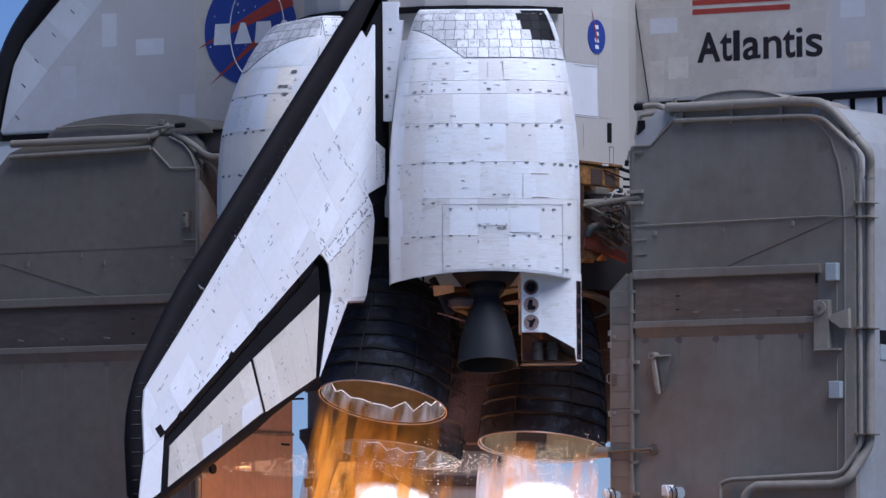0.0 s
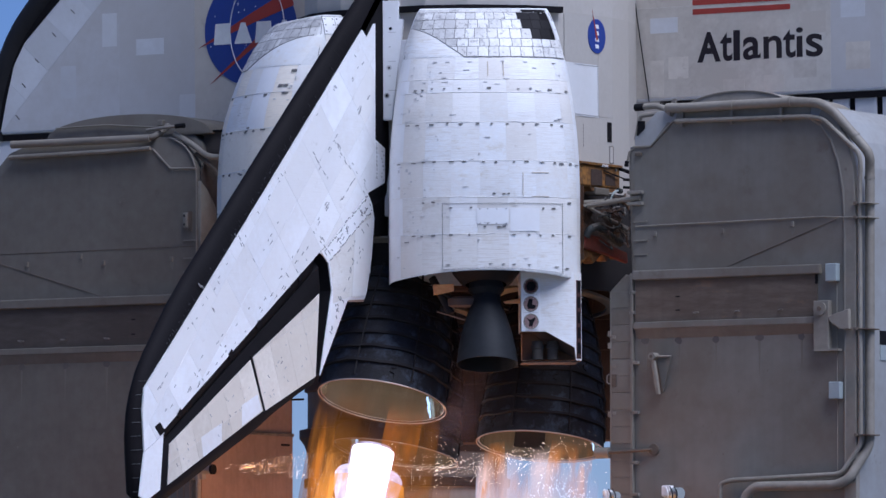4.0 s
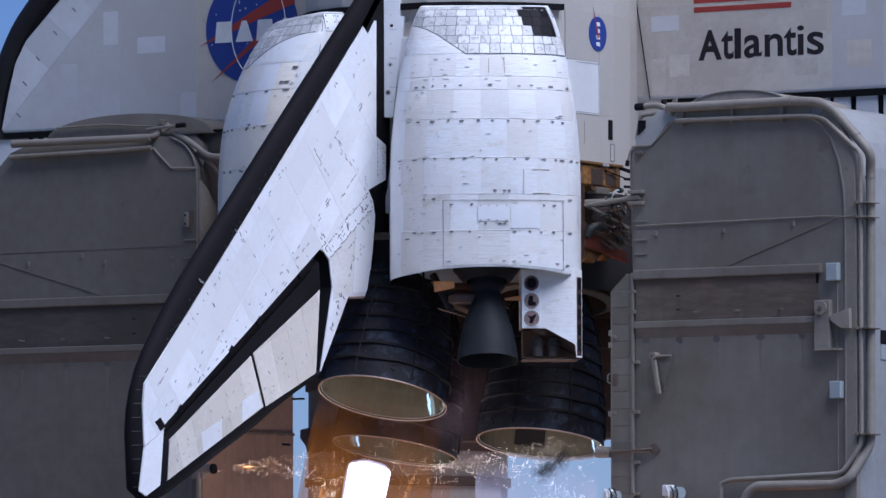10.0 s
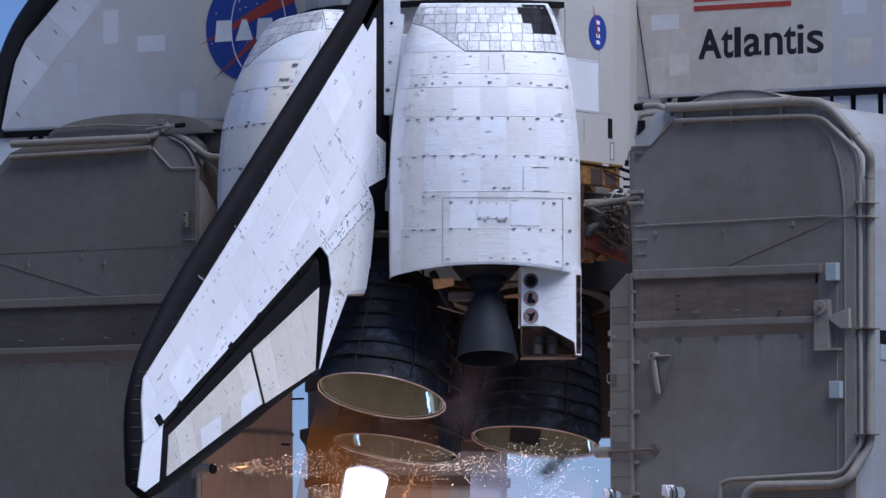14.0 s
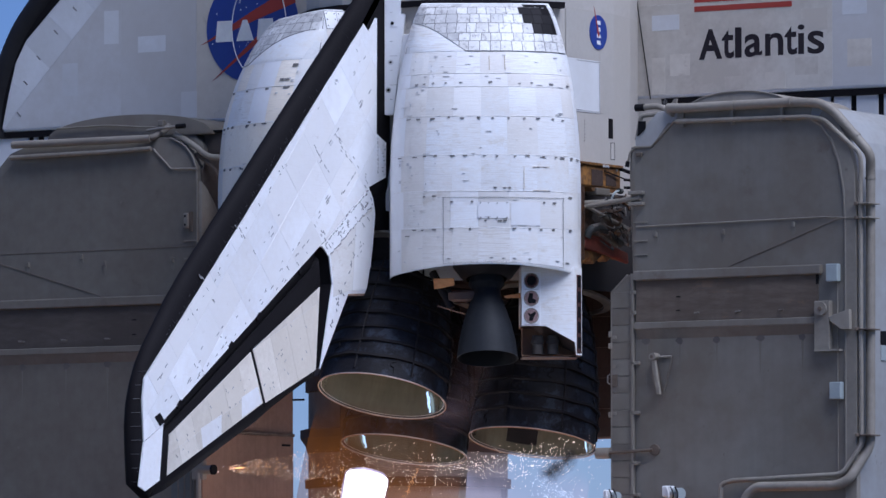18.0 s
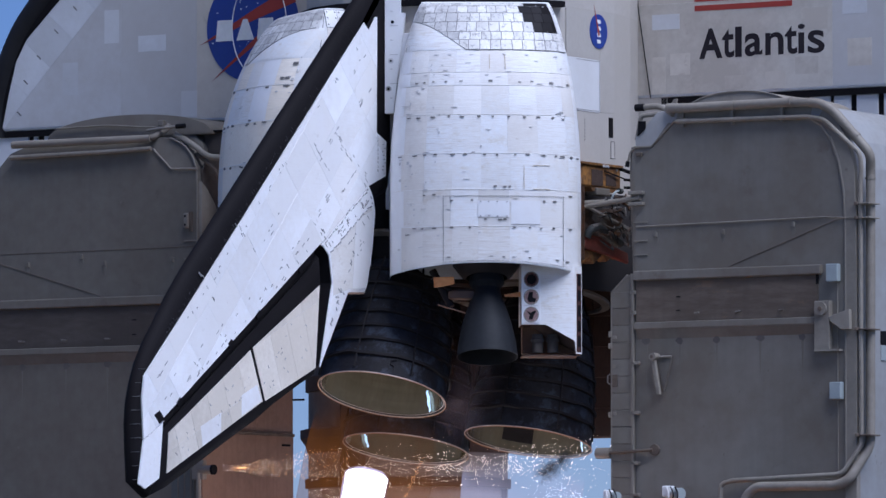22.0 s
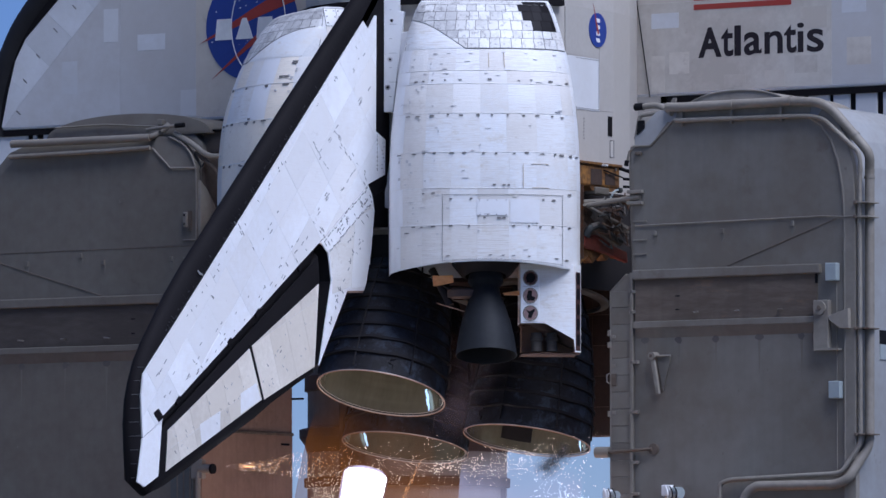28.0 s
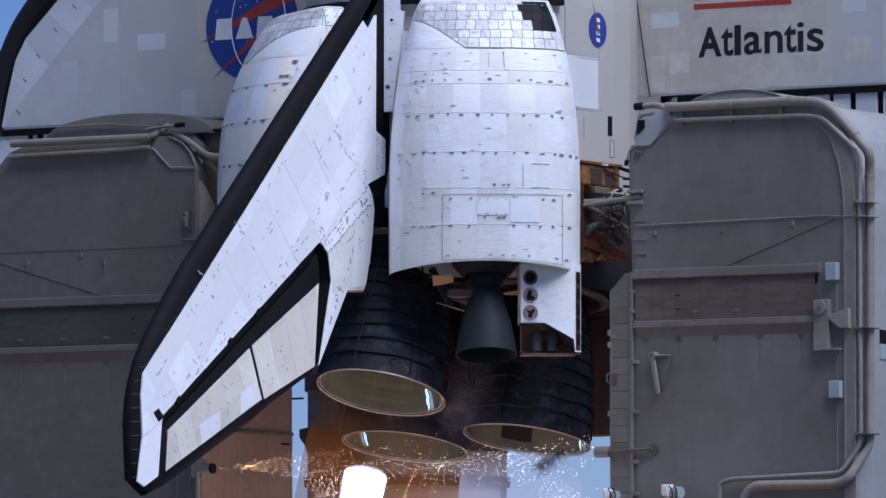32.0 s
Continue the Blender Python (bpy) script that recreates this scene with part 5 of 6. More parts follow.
    # seam rod, brace, bolts
    if R:
        part("seam_rod", tube(P([(4.55, -1.22, 7.25), (8.35, -1.22, 7.29), (8.75, -1.24, 7.26), (8.98, -1.24, 7.26)]), .012, 8), MAST_L, m, smooth=40)
    else:
        part("seam_rod", tube(P([(4.55, -1.2, 7.22), (9.3, -1.2, 7.21)]), .008, 6), RUST, m, smooth=40)
    part("brace_line", tube(P([(6.42, -1.203, 6.48), (8.6, -1.203, 7.24)] if R else [(6.58, -1.203, 6.34), (9.0, -1.203, 7.05)]), .010, 6), RUST, m)
    for x, z in (((4.95, 7.1), (6.32, 7.1), (7.73, 7.18)) if R else ((6.57, 6.97), (7.08, 7.11), (5.05, 6.99), (8.3, 7.0))):
        part("lifting_lug", slab(X([(x - .03, z - .045), (x + .03, z - .045), (x + .025, z + .045), (x - .025, z + .045)]), -1.235, -1.19, "y", .01), SKIN, m)
        part("lug_stain", slab(X([(x - .05, z + .05), (x + .05, z + .05), (x + .035, z - .13), (x - .02, z - .2), (x - .04, z - .1)]), -1.203, -1.19), SMUDGE, m)
    for z in (7.0, 6.75, 7.33):
        part("bolt_strap", bx(4.5, 4.78, -1.225, -1.19, z - .012, z + .012), MAST_L, m)
    # ledges and scorched band
    dz = 0 if R else -.12
    x1 = 8.30 if R else 9.38
    part("upper_ledge", bx(4.52, x1, -1.29, -1.15, 6.29 + dz, 6.46 + dz, bevel=.02), SKIN, m)
    part("scorched_band", bx(4.55, x1 - .08, -1.235, -1.15, 5.55 + dz, 6.29 + dz, bevel=.01), RUST if R else SHADED_STEEL, m, "brown scorched steel band")
    part("lower_ledge", bx(4.52, x1 - .08, -1.27, -1.15, 5.42 + dz, 5.55 + dz, bevel=.02), SKIN, m)
    for x in ((5.78, 6.61, 7.48) if R else (6.41, 7.39, 8.37)):
        part("bolt", tube(P([(x, -1.23, 5.68 + dz), (x, -1.29, 5.68 + dz), (x + .09, -1.29, 5.69 + dz)]), .016, 6), STEEL, m)
    x = 5.38 if R else 5.84
    for z in (5.97, 5.73) if R else (5.89, 5.62):
        part("band_slot", bx(x, x + .08, -1.245, -1.23, z, z + .02), INK, m)
    if R:
        part("band_end", bx(8.19, 8.225, -1.245, -1.2, 6.12, 6.30), INK, m)
    # soot that ran out under the ledge at the bolts
    rnd = random.Random(5)
    for x in ((4.74, 5.43, 6.18, 7.05, 7.9) if R else (6.5, 7.44, 8.43)):
        top = 5.21 + dz
        c = [(x + rnd.uniform(.05, .10) * math.cos(j * .628), top + rnd.uniform(.04, .08) * math.sin(j * .628)) for j in range(10)]
        part("soot_smudge", slab(X(c), -1.204, -1.19), SOOT, m)
        w = rnd.uniform(.02, .035)
        part("soot_run", slab(X([(x - w, top), (x + w, top), (x + w * .6, top - rnd.uniform(.25, .6)), (x, top - rnd.uniform(.6, .9)), (x - w * .5, top - .25)]), -1.203, -1.19), SMUDGE, m)
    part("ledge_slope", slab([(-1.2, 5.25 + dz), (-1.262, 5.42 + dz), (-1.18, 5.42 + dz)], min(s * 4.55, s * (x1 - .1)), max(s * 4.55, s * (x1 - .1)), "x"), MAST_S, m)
    if R:
        # rolled inner edge of the front
        part("rolled_edge", tube(P([(4.53, -1.10, 6.44), (4.50, -1.10, 7.4), (4.47, -1.10, 8.3), (4.50, -1.1, 8.66)]), .105, 16, .2), MAST, m, smooth=60)
        # bracket plate with boss and gusset
        br = part("bracket", bx(8.2, 8.5, -1.33, -1.2, 4.94, 5.82, bevel=.015), MAST_L, m)
        boss = bmesh.new()
        prism(boss, [(s * 8.34 + .12 * math.cos(k * .3927), 5.68 + .12 * math.sin(k * .3927)) for k in range(16)], -1.37, -1.3)
        part("boss", boss, MAST_L, m, smooth=40)
        part("boss_pin", slab([(s * 8.34 + .04 * math.cos(k * .785), 5.68 + .04 * math.sin(k * .785)) for k in range(8)], -1.39, -1.36), RUST, m)
        part("gusset", slab(X([(8.5, 5.54), (8.90, 5.66), (8.91, 5.31), (8.74, 5.31), (8.52, 5.46)]), -1.34, -1.24, "y", .01), MAST_L, m)
        part("bracket_foot", bx(8.2, 8.7, -1.34, -1.2, 4.94, 4.975), MAST_L, m)
        for z0, z1, x in ((6.15, 6.46, 8.44), (4.1, 4.40, 8.5)):
            part("junction_box", bx(x, x + .225, -1.34, -1.2, z0, z1, bevel=.015), CABINET, m, "small pale junction box")
        part("conduit", tube(P([(8.61, -1.22, 6.15), (8.61, -1.22, 2.75)]), .008, 6), MAST_L, m)
        # crank lever
        part("lever", slab(X([(4.90, 4.94), (4.98, 4.97), (5.10, 4.26), (5.03, 4.26)]), -1.34, -1.27, "y", .015), MAST_L, m, "flat crank lever")
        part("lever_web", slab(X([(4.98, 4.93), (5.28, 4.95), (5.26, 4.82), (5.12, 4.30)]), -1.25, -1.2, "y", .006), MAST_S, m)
        part("lever_arm", tube(P([(4.96, -1.31, 4.93), (5.28, -1.24, 4.93)]), .02, 8), MAST_L, m)
        part("lever_boss", tube(P([(4.96, -1.38, 4.93), (4.96, -1.2, 4.93)]), .07, 14), MAST_L, m, smooth=40)
        part("lever_pin", tube(P([(4.96, -1.40, 4.93), (4.96, -1.37, 4.93)]), .03, 10), RUST, m)
        # hinged strip door along the inner front edge
        door = part("strip_door", slab(X([(4.02, 0), (4.46, 0), (4.46, 6.40), (4.36, 6.40), (4.02, 6.1)]), -1.2, -1.08, "y", .01), MAST, m, "narrow grey strip door with hinges")
        for k in range(17):
            z = 6.10 - k * .30
            part("door_panel", slab(X([(4.045, z - .285), (4.43, z - .285), (4.43, z), (4.045, z)]), -1.215, -1.19, "y", .006), MAST, m)
        for z in (6.08, 5.72, 4.83, 3.95, 3.06, 2.5):
            part("hinge", bx(4.44, 4.62 if z < 5.5 else 4.56, -1.26, -1.17, z - .03, z + .03, bevel=.01), MAST_L, m)
        part("door_post", bx(4.45, 4.51, -1.26, -1.1, 0, 6.42, bevel=.01), MAST_L, m)
        part("door_rim", tube(P([(4.03, -1.2, 0), (4.03, -1.2, 6.1), (4.36, -1.2, 6.40)]), .018, 8), MAST_L, m, smooth=40)
        for z in (5.36, 5.15, 3.93):
            part("door_clip", bx(3.98, 4.05, -1.24, -1.14, z - .05, z + .05, bevel=.01), MAST_L, m)
        part("door_latch", tube(P([(4.0, -1.2, 4.65), (3.96, -1.22, 4.62), (3.96, -1.22, 4.5), (4.0, -1.2, 4.47)]), .014, 6), STEEL, m)
        part("latch_plate", bx(4.06, 4.16, -1.235, -1.2, 4.42, 4.64, bevel=.008), RUST, m)
        for z in (5.3, 4.78, 3.95):
            part("latch_plate", bx(4.06, 4.14, -1.228, -1.2, z - .03, z + .03, bevel=.006), MAST_L, m)
        # hydrogen burn-off igniter on a rod
        part("igniter_rod", tube(P([(4.9, -1.26, 3.29), (4.0, -1.26, 3.25)]), .028, 8), RUST, m)
        part("rod_flange", slab([(s * 4.92 + .1 * math.cos(k * .524), 3.29 + .1 * math.sin(k * .524)) for k in range(12)], -1.24, -1.19), RUST, m)
        part("igniter", tube(P([(4.02, -1.22, 3.25), (3.74, -1.22, 3.25)]), .10, 14), MAST_L, m, smooth=40)
    # pipes over the top and down the outer edge
    if R:
        big = [(5.2, -1.2, 9.33), (5.5, -1.27, 9.31), (7.75, -1.26, 9.32), (8.3, -1.25, 9.28), (8.55, -1.22, 9.13), (9.21, -1.1, 8.36), (9.14, -.98, 8.08), (9.12, -.98, 3.3), (8.9, -1.34, 2.70), (8.66, -1.36, 2.60), (7.05, -1.38, 2.60), (6.84, -1.38, 2.42), (6.84, -1.38, 0)]
        small = [(5.40, -1.27, 9.08), (8.05, -1.27, 9.05), (8.37, -1.26, 8.99), (9.07, -1.25, 8.38), (9.09, -1.22, 8.16), (9.06, -1.2, 7.9), (9.06, -1.2, 3.3), (8.76, -1.32, 2.82), (8.6, -1.32, 2.79), (6.53, -1.32, 2.72), (6.32, -1.32, 2.66), (6.3, -1.32, 0)]
        for x in (5.5, 6.5, 7.5):
            part("pipe_stay", bx(x, x + .05, -1.27, -1.2, 8.98, 9.26, bevel=.008), MAST_L, m)
        for a, b in (((6.55, -1.265, 9.312), (6.59, -1.265, 9.312)), ((7.70, -1.26, 9.32), (7.74, -1.26, 9.32)), ((8.93, -1.15, 8.69), (8.96, -1.145, 8.655)), ((9.136, -.98, 7.97), (9.136, -.98, 7.93))):
            part("pipe_joint", tube(P([a, b]), .095, 16), MAST_L, m, "ring weld on the pipe", 40)
    else:
        big = [(8.57, -1.3, 9.25), (6.0, -1.3, 9.245), (5.5, -1.26, 9.25)]
        small = [(8.64, -1.32, 9.01), (6.2, -1.3, 9.04), (5.48, -1.28, 9.06)]
    part("pipe", tube(P(big), .085 if R else .072, 14, .16), MAST_L, m, "thick grey pipe", 40)
    part("pipe", tube(P(small), .042, 12, .09), MAST_L, m, "thin grey pipe", 40)
    if R:
        for z in (7.50, 7.25, 5.31, 3.47):
            part("pipe_clamp", bx(8.98, 9.27, -1.27, -.88, z - .012, z + .012, bevel=.005), MAST_L if z > 6 else RUST, m)
            part("clamp_nut", bx(8.98, 9.04, -1.30, -1.2, z - .03, z + .03, bevel=.008), RUST, m)
    part("valve_pipe", tube(P([(4.5, -1.0, 9.38), (4.9, -1.0, 9.4), (5.3, -1.2, 9.22)] if R else [(4.85, -1.2, 9.45), (5.2, -1.2, 9.44), (5.75, -1.0, 9.42)]), .055 if R else .03, 10, .2), MAST_L, m, smooth=40)
    part("valve_cap", tube(P([(4.42, -1.0, 9.38), (4.6, -1.0, 9.385)] if R else [(4.78, -1.2, 9.455), (4.97, -1.2, 9.45)]), .066 if R else .045, 12), INK, m, smooth=40)
    if R:
        part("drain_hose", tube(P([(4.52, -1.2, 8.64), (4.42, -1.2, 8.58), (4.36, -1.2, 8.36)]), .022, 8), MAST_L, m)
        part("drain_clip", bx(4.56, 4.68, -1.26, -1.2, 8.50, 8.56, bevel=.01), RUST, m)
        part("drain_cap", tube(P([(4.37, -1.2, 8.42), (4.35, -1.2, 8.32)]), .04, 8), INK, m)
        part("corner_pipe", tube(P([(4.95, -1.1, 9.25), (4.58, -1.1, 9.22), (4.5, -1.1, 8.8)]), .04, 8, .08), MAST_L, m, smooth=40)
    if R:
        part("outer_vent", bx(8.96, 9.0, -.35, .5, 5.08, 5.32), INK, m)
        part("outer_plate", bx(8.96, 9.0, -.35, .5, 4.8, 5.07, bevel=.01), CABINET, m)
    for x, z in ((5.5, 4.1), (6.3, 3.2), (6.62, 4.3), (7.2, 4.65), (5.9, 3.7)) if R else ((6.2, 8.1), (7.6, 4.4), (8.5, 3.6), (7.1, 7.9)):
        part("paint_chip", slab(X([(x, z), (x + .03, z + .012), (x + .025, z - .035), (x + .005, z - .04)]), -1.203, -1.19), SMUDGE, m)
    # clamp arm at the umbilical height
    if R:
        part("chamfer_port", slab(X([(4.56, 8.86), (4.72, 8.98), (4.72, 9.12), (4.58, 9.12)]), -1.19, -1.165), INK, m)
        part("chamfer_rib", slab(X([(4.96, 9.28), (5.14, 9.28), (5.2, 9.52), (5.14, 9.52)]), -.9, -.84, "y", .006), MAST_L, m)
        part("clamp_arm", tube(P([(4.65, -1.24, 7.76), (3.5, -1.1, 7.66)]), .045, 10), MAST_L, m, smooth=40)
        part("clamp_plate", bx(4.42, 4.72, -1.3, -1.2, 7.62, 7.68, bevel=.01), MAST_L, m)
        part("clamp_plate", bx(4.42, 4.72, -1.3, -1.2, 7.82, 7.88, bevel=.01), MAST_L, m)
    for c in m.children:
        c.matrix_parent_inverse = Matrix.Translation(-at)
    if not R:
        m.location.x -= .33
    return m


def umbilical():
    """Fuel umbilical between mast and body."""
    at = Vector((3.2, -.2, 6.3))
    u = thing("fuel_umbilical", "amber foam-covered fuel umbilical with pipes at the body's flank", "umbilical", at=at)
    rnd = random.Random(3)

    def lump(x0, x1, y0, y1, z0, z1, k, seed):
        bm = box(x0, x1, y0, y1, z0, z1, .05)
        bmesh.ops.subdivide_edges(bm, edges=bm.edges[:], cuts=3, use_grid_fill=True)
        for v in bm.verts:
            c = v.co * 3.5 + Vector((seed, 0, 0))
            v.co += Vector((noise.noise(c), noise.noise(c + Vector((5, 0, 0))), noise.noise(c + Vector((0, 9, 0))))) * k
        return bm
    # Dark plate added behind the hoses; it paints the shade between them.
    part("back_plate", box(2.744, 2.80, -1.0, 2.3, 6.25, 8.02, .01), BAND, u, "dark plate added to paint shade on the body's flank")
    part("housing", box(2.8, 3.42, -1.22, .16, 8.03, 8.41, .03), YELLOWED, u, "amber painted housing")
    part("housing_lid", box(2.8, 3.46, -1.25, .19, 8.41, 8.46, .012), YELLOWED, u)
    part("housing_column", box(2.9, 3.40, -1.30, -1.05, 6.7, 8.05, .03), AMBER_DARK, u, "amber-stained column")
    for y0, y1, z0, z1 in ((-.87, -.47, 8.05, 8.34), (-.37, -.01, 8.07, 8.28)):
        part("housing_window", slab([(y0, z0), (y1, z0 + .01), (y1 - .02, z1), (y0, z1)], 3.41, 3.428, "x", .004), CORK, u, "dull brown inset panel")
    part("housing_skirt", slab([(-.90, 8.05), (.10, 8.05), (-.08, 7.96), (-.80, 7.95)], 3.0, 3.40, "x", .01), YELLOWED, u)
    for k in range(10):
        y, z = -.54 + .045 * (k // 2), 8.405 + .022 * (k % 2) + (.011 if (k // 2) % 2 else 0)
        part("checker", box(3.458, 3.466, y, y + .03, z - .008, z + .008), WHITE, u)
    part("bolt", box(3.42, 3.45, -.03, .01, 8.34, 8.39, .01), STEEL, u)
    part("black_rod", tube([(3.44, .12, 8.40), (3.5, .52, 8.33)], .035, 8), INK, u, smooth=40)
    part("black_rod", tube([(3.44, -.44, 8.33), (3.5, .46, 8.18)], .014, 8), INK, u, smooth=40)
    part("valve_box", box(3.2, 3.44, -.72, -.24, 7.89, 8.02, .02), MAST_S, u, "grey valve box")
    part("white_elbow", tube([(3.44, -.20, 7.84), (3.46, -.16, 7.94), (3.46, -.02, 8.00), (3.46, .10, 8.0)], .018, 10, .05), CABINET, u, "pale bent pipe", 40)
    part("elbow_nut", tube([(3.46, .02, 8.0), (3.46, .12, 8.0)], .05, 8), HOSE, u)
    part("pipe", tube([(3.3, -1.2, 7.70), (3.5, .24, 7.83)], .056, 14), MAST, u, "thick grey pipe", 40)
    part("pipe_flange", tube([(3.49, .18, 7.825), (3.5, .30, 7.835)], .085, 14), MAST_L, u, smooth=40)
    part("strut", tube([(3.45, -1.13, 7.67), (3.47, -.04, 7.42)], .030, 10), MAST_L, u, smooth=40)
    part("strut", tube([(3.46, -.44, 7.28), (3.48, .36, 7.02)], .024, 10), STEEL, u, smooth=40)
    part("green_hose", tube([(3.35, -.92, 7.12), (3.4, -.88, 7.26), (3.42, -.60, 7.33), (3.44, -.40, 7.22), (3.46, .1, 7.06)], .07, 12, .12), HOSE, u, "dull green flexible hose", 40)
    part("hose_end", tube([(3.42, -.86, 7.30), (3.43, -.58, 7.35)], .05, 10), STEEL, u, "bright hose coupling", 40)
    part("grey_panel", slab([(.06, 7.44), (.38, 7.36), (.40, 7.24), (.10, 7.26)], 3.44, 3.48, "x", .008), MAST_L, u)
    part("red_sheet", slab([(-.95, 7.18), (-.45, 7.16), (.10, 7.00), (.52, 6.92), (.56, 6.72), (-.2, 6.84), (-1.0, 6.92)], 3.25, 3.36, "x", .03), REDDISH, u, "dull red rubber sheet")
    ragged = [(-1.1, 6.92)] + [(-1.05 + k * .155, 6.60 + .07 * ((k * 7) % 3) + .02 * k) for k in range(10)] + [(.42, 6.84), (-.2, 6.86)]
    part("foam_skirt", slab(ragged, 3.1, 3.3, "x", .02), YELLOWED, u, "ragged amber foam under the red sheet")
    part("foam_lump", lump(2.9, 3.2, -.9, .5, 6.95, 7.7, .14, 8), AMBER_DARK, u, "dark lumpy amber foam")
    for k in range(30):
        y, z = rnd.uniform(-.95, .1), rnd.uniform(7.05, 7.95)
        pts = [(3.5, y, z), (3.58, y + rnd.uniform(.08, .2), z + rnd.uniform(-.12, .15)), (3.58, y + rnd.uniform(.2, .35), z + rnd.uniform(-.2, .15)), (3.5, y + .4, z + rnd.uniform(-.1, .1))]
        part("hose", tube(pts, rnd.choice((.006, .010, .014)), 8, .1), (HOSE, INK, AMBER_DARK, STEEL)[k % 4], u, smooth=40)
    for z in (8.22, 8.08):
        part("cable", tube([(3.4, .3, z), (3.9, .5, z - .03), (4.5, .4, z - .12)], .025, 8, .2), INK, u, smooth=40)
    for c in u.children:
        c.matrix_parent_inverse = Matrix.Translation(-at)
    return u


def booster():
    at = Vector((-6.43, 8.6, 0))
    b = thing("solid_booster", "off-white solid rocket booster with brown cork bands, standing upright", "rocket booster", at=at)
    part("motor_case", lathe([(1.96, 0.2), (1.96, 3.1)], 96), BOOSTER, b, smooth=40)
    part("upper_case", lathe([(1.96, 3.1), (1.96, 30)], 96), BOOSTER_B, b, "upper case, painted brown for shade and amber gas", 40)
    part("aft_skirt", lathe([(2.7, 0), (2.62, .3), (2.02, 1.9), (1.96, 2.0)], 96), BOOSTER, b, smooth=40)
    part("clevis_ring", lathe([(1.97, 3.02), (2.02, 3.03), (2.03, 3.2), (1.97, 3.22)], 96), CORK, b, "brown cork-covered joint ring", 30)
    part("clevis_ring", lathe([(1.97, 3.7), (2.02, 3.86), (2.12, 4.0), (2.12, 4.16), (1.97, 4.2)], 96), CORK, b, "brown cork-covered joint ring", 30)
    part("upper_ring", lathe([(1.97, 4.9), (2.02, 4.92), (2.02, 5.2), (1.97, 5.22)], 96), CORK, b, smooth=30)
    part("tunnel", box(-.25, .25, -2.12, -1.9, 2.0, 28, .05), CORK, b)
    for z in (2.9,):
        part("sensor_pod", tube([(1.95, .42, z - .1), (1.95, .42, z + .10)], .055, 10), INK, b)
    return b


# ================= flame =================
FLAME = glow("orange_flame", (1.0, .32, .035), 1.0, clear=.40, noise_scale=3.4, fade=(-4.95, -4.4), span=(.38, .68), pull=.34)
LOWER = glow("startup_flame", (1.0, .36, .07), 18.0)
DEEP = glow("deep_orange_flame", (1.0, .28, .025), .8, clear=.55, noise_scale=2.6, fade=(-5.05, -4.45), span=(.38, .68), pull=.34)
HAZE = glow("thin_amber_gas", (1.0, .34, .06), .4, clear=.8, fade=(-5.3, -4.4))
PINK = glow("pale_flame", (1.0, .68, .56), 1.15, clear=.38, noise_scale=2.6, fade=(-4.95, -4.45), span=(.36, .68), pull=.2)
FLARE = glow("bright_amber_gas", (1.0, .36, .05), .42, clear=.62, noise_scale=.7, fade=(-4.9, -4.3))
AMBER = glow("amber_gas", (1.0, .33, .06), .19, clear=.60, noise_scale=.45, fade=(-4.9, -4.3))
SMOKE = wisp("thin_smoke", (.10, .09, .085), .02, 6.0, .27)
VAPOUR = wisp("brown_vapour", (.30, .225, .225), .45, 3.2, .60)
RING = glow("lip_reflection_glow", (1.0, .42, .16), .34, clear=.5)
MANTLE = glow("violet_white_gas", (1.0, .84, 1.0), 1.9, clear=.18, noise_scale=3.2, span=(.26, .66), pull=.5)
PALE = glow("pale_gas", (.88, .82, 1.0), .58, clear=.50, noise_scale=.8, fade=(-5.2, -4.7), span=(.10, .80))
START = glow("pink_white_gas", (1.0, .80, .74), .9, clear=.45, noise_scale=1.3, fade=(-5.1, -4.6), span=(.25, .75))
CORE = glow("white_hot_gas", (1.0, .90, .80), 14.0, clear=.001, edge=(.004, -.06))
BLOOM = glow("soft_white_gas", (1.0, .86, .76), 8.0, clear=.02, edge=(.0, -.30))
TONGUE = glow("bright_orange_flame", (1.0, .36, .05), 1.5, clear=.25, noise_scale=4.2, fade=(-6.3, -5.5), span=(.36, .66), pull=.5)
# Emission for painted glints: reflections of the flame on the nozzle walls.
GLINT = glow("wall_glint_glow", (.62, .82, 1.0), 1.5, clear=.12)
VEIL = glow("bluish_white_gas", (.92, .78, 1.0), 1.7, clear=.3, noise_scale=2.0)
FROST = glow("glowing_shock_line", (1.0, .92, .9), 1.3)
SHEEN = glow("pale_wall_gas", (.9, .82, .85), .6, clear=.5, noise_scale=5.0)
SPARK = glow("spark", (1.0, .76, .55), 6.0)
SPARK_O = glow("orange_spark", (1.0, .46, .16), 3.4)
SPARK_W = glow("white_spark", (.85, .9, 1.0), 3.2)


def curtain(a0, wide, r0, r1, z0, z1, seed):
    """Ragged sheet of flame hanging from part of the nozzle's rim."""
    bm = bmesh.new()
    na, nz, rows = 8, 12, []
    for i in range(nz + 1):
        q = i / nz
        w = wide * (.55 + .45 * math.sin(math.pi * min(1, .25 + q * .75)))
        row = []
        for j in range(na + 1):
            a = a0 + w * (j / na - .5)
            z = z0 + (z1 - z0) * q
            k = noise.noise(Vector((a * 3, z * 1.1, seed))) * .09
            r = (r0 + (r1 - r0) * q) * (1 + k * min(1, q * 3))
            row.append(bm.verts.new((r * math.cos(a), r * math.sin(a), z - .25 * abs(noise.noise(Vector((a * 5, seed, 0)))) * q)))
        rows.append(row)
    for u0, u1 in zip(rows, rows[1:]):
        for j in range(na):
            bm.faces.new((u0[j], u0[j + 1], u1[j + 1], u1[j]))
    return bm


FLARES = []


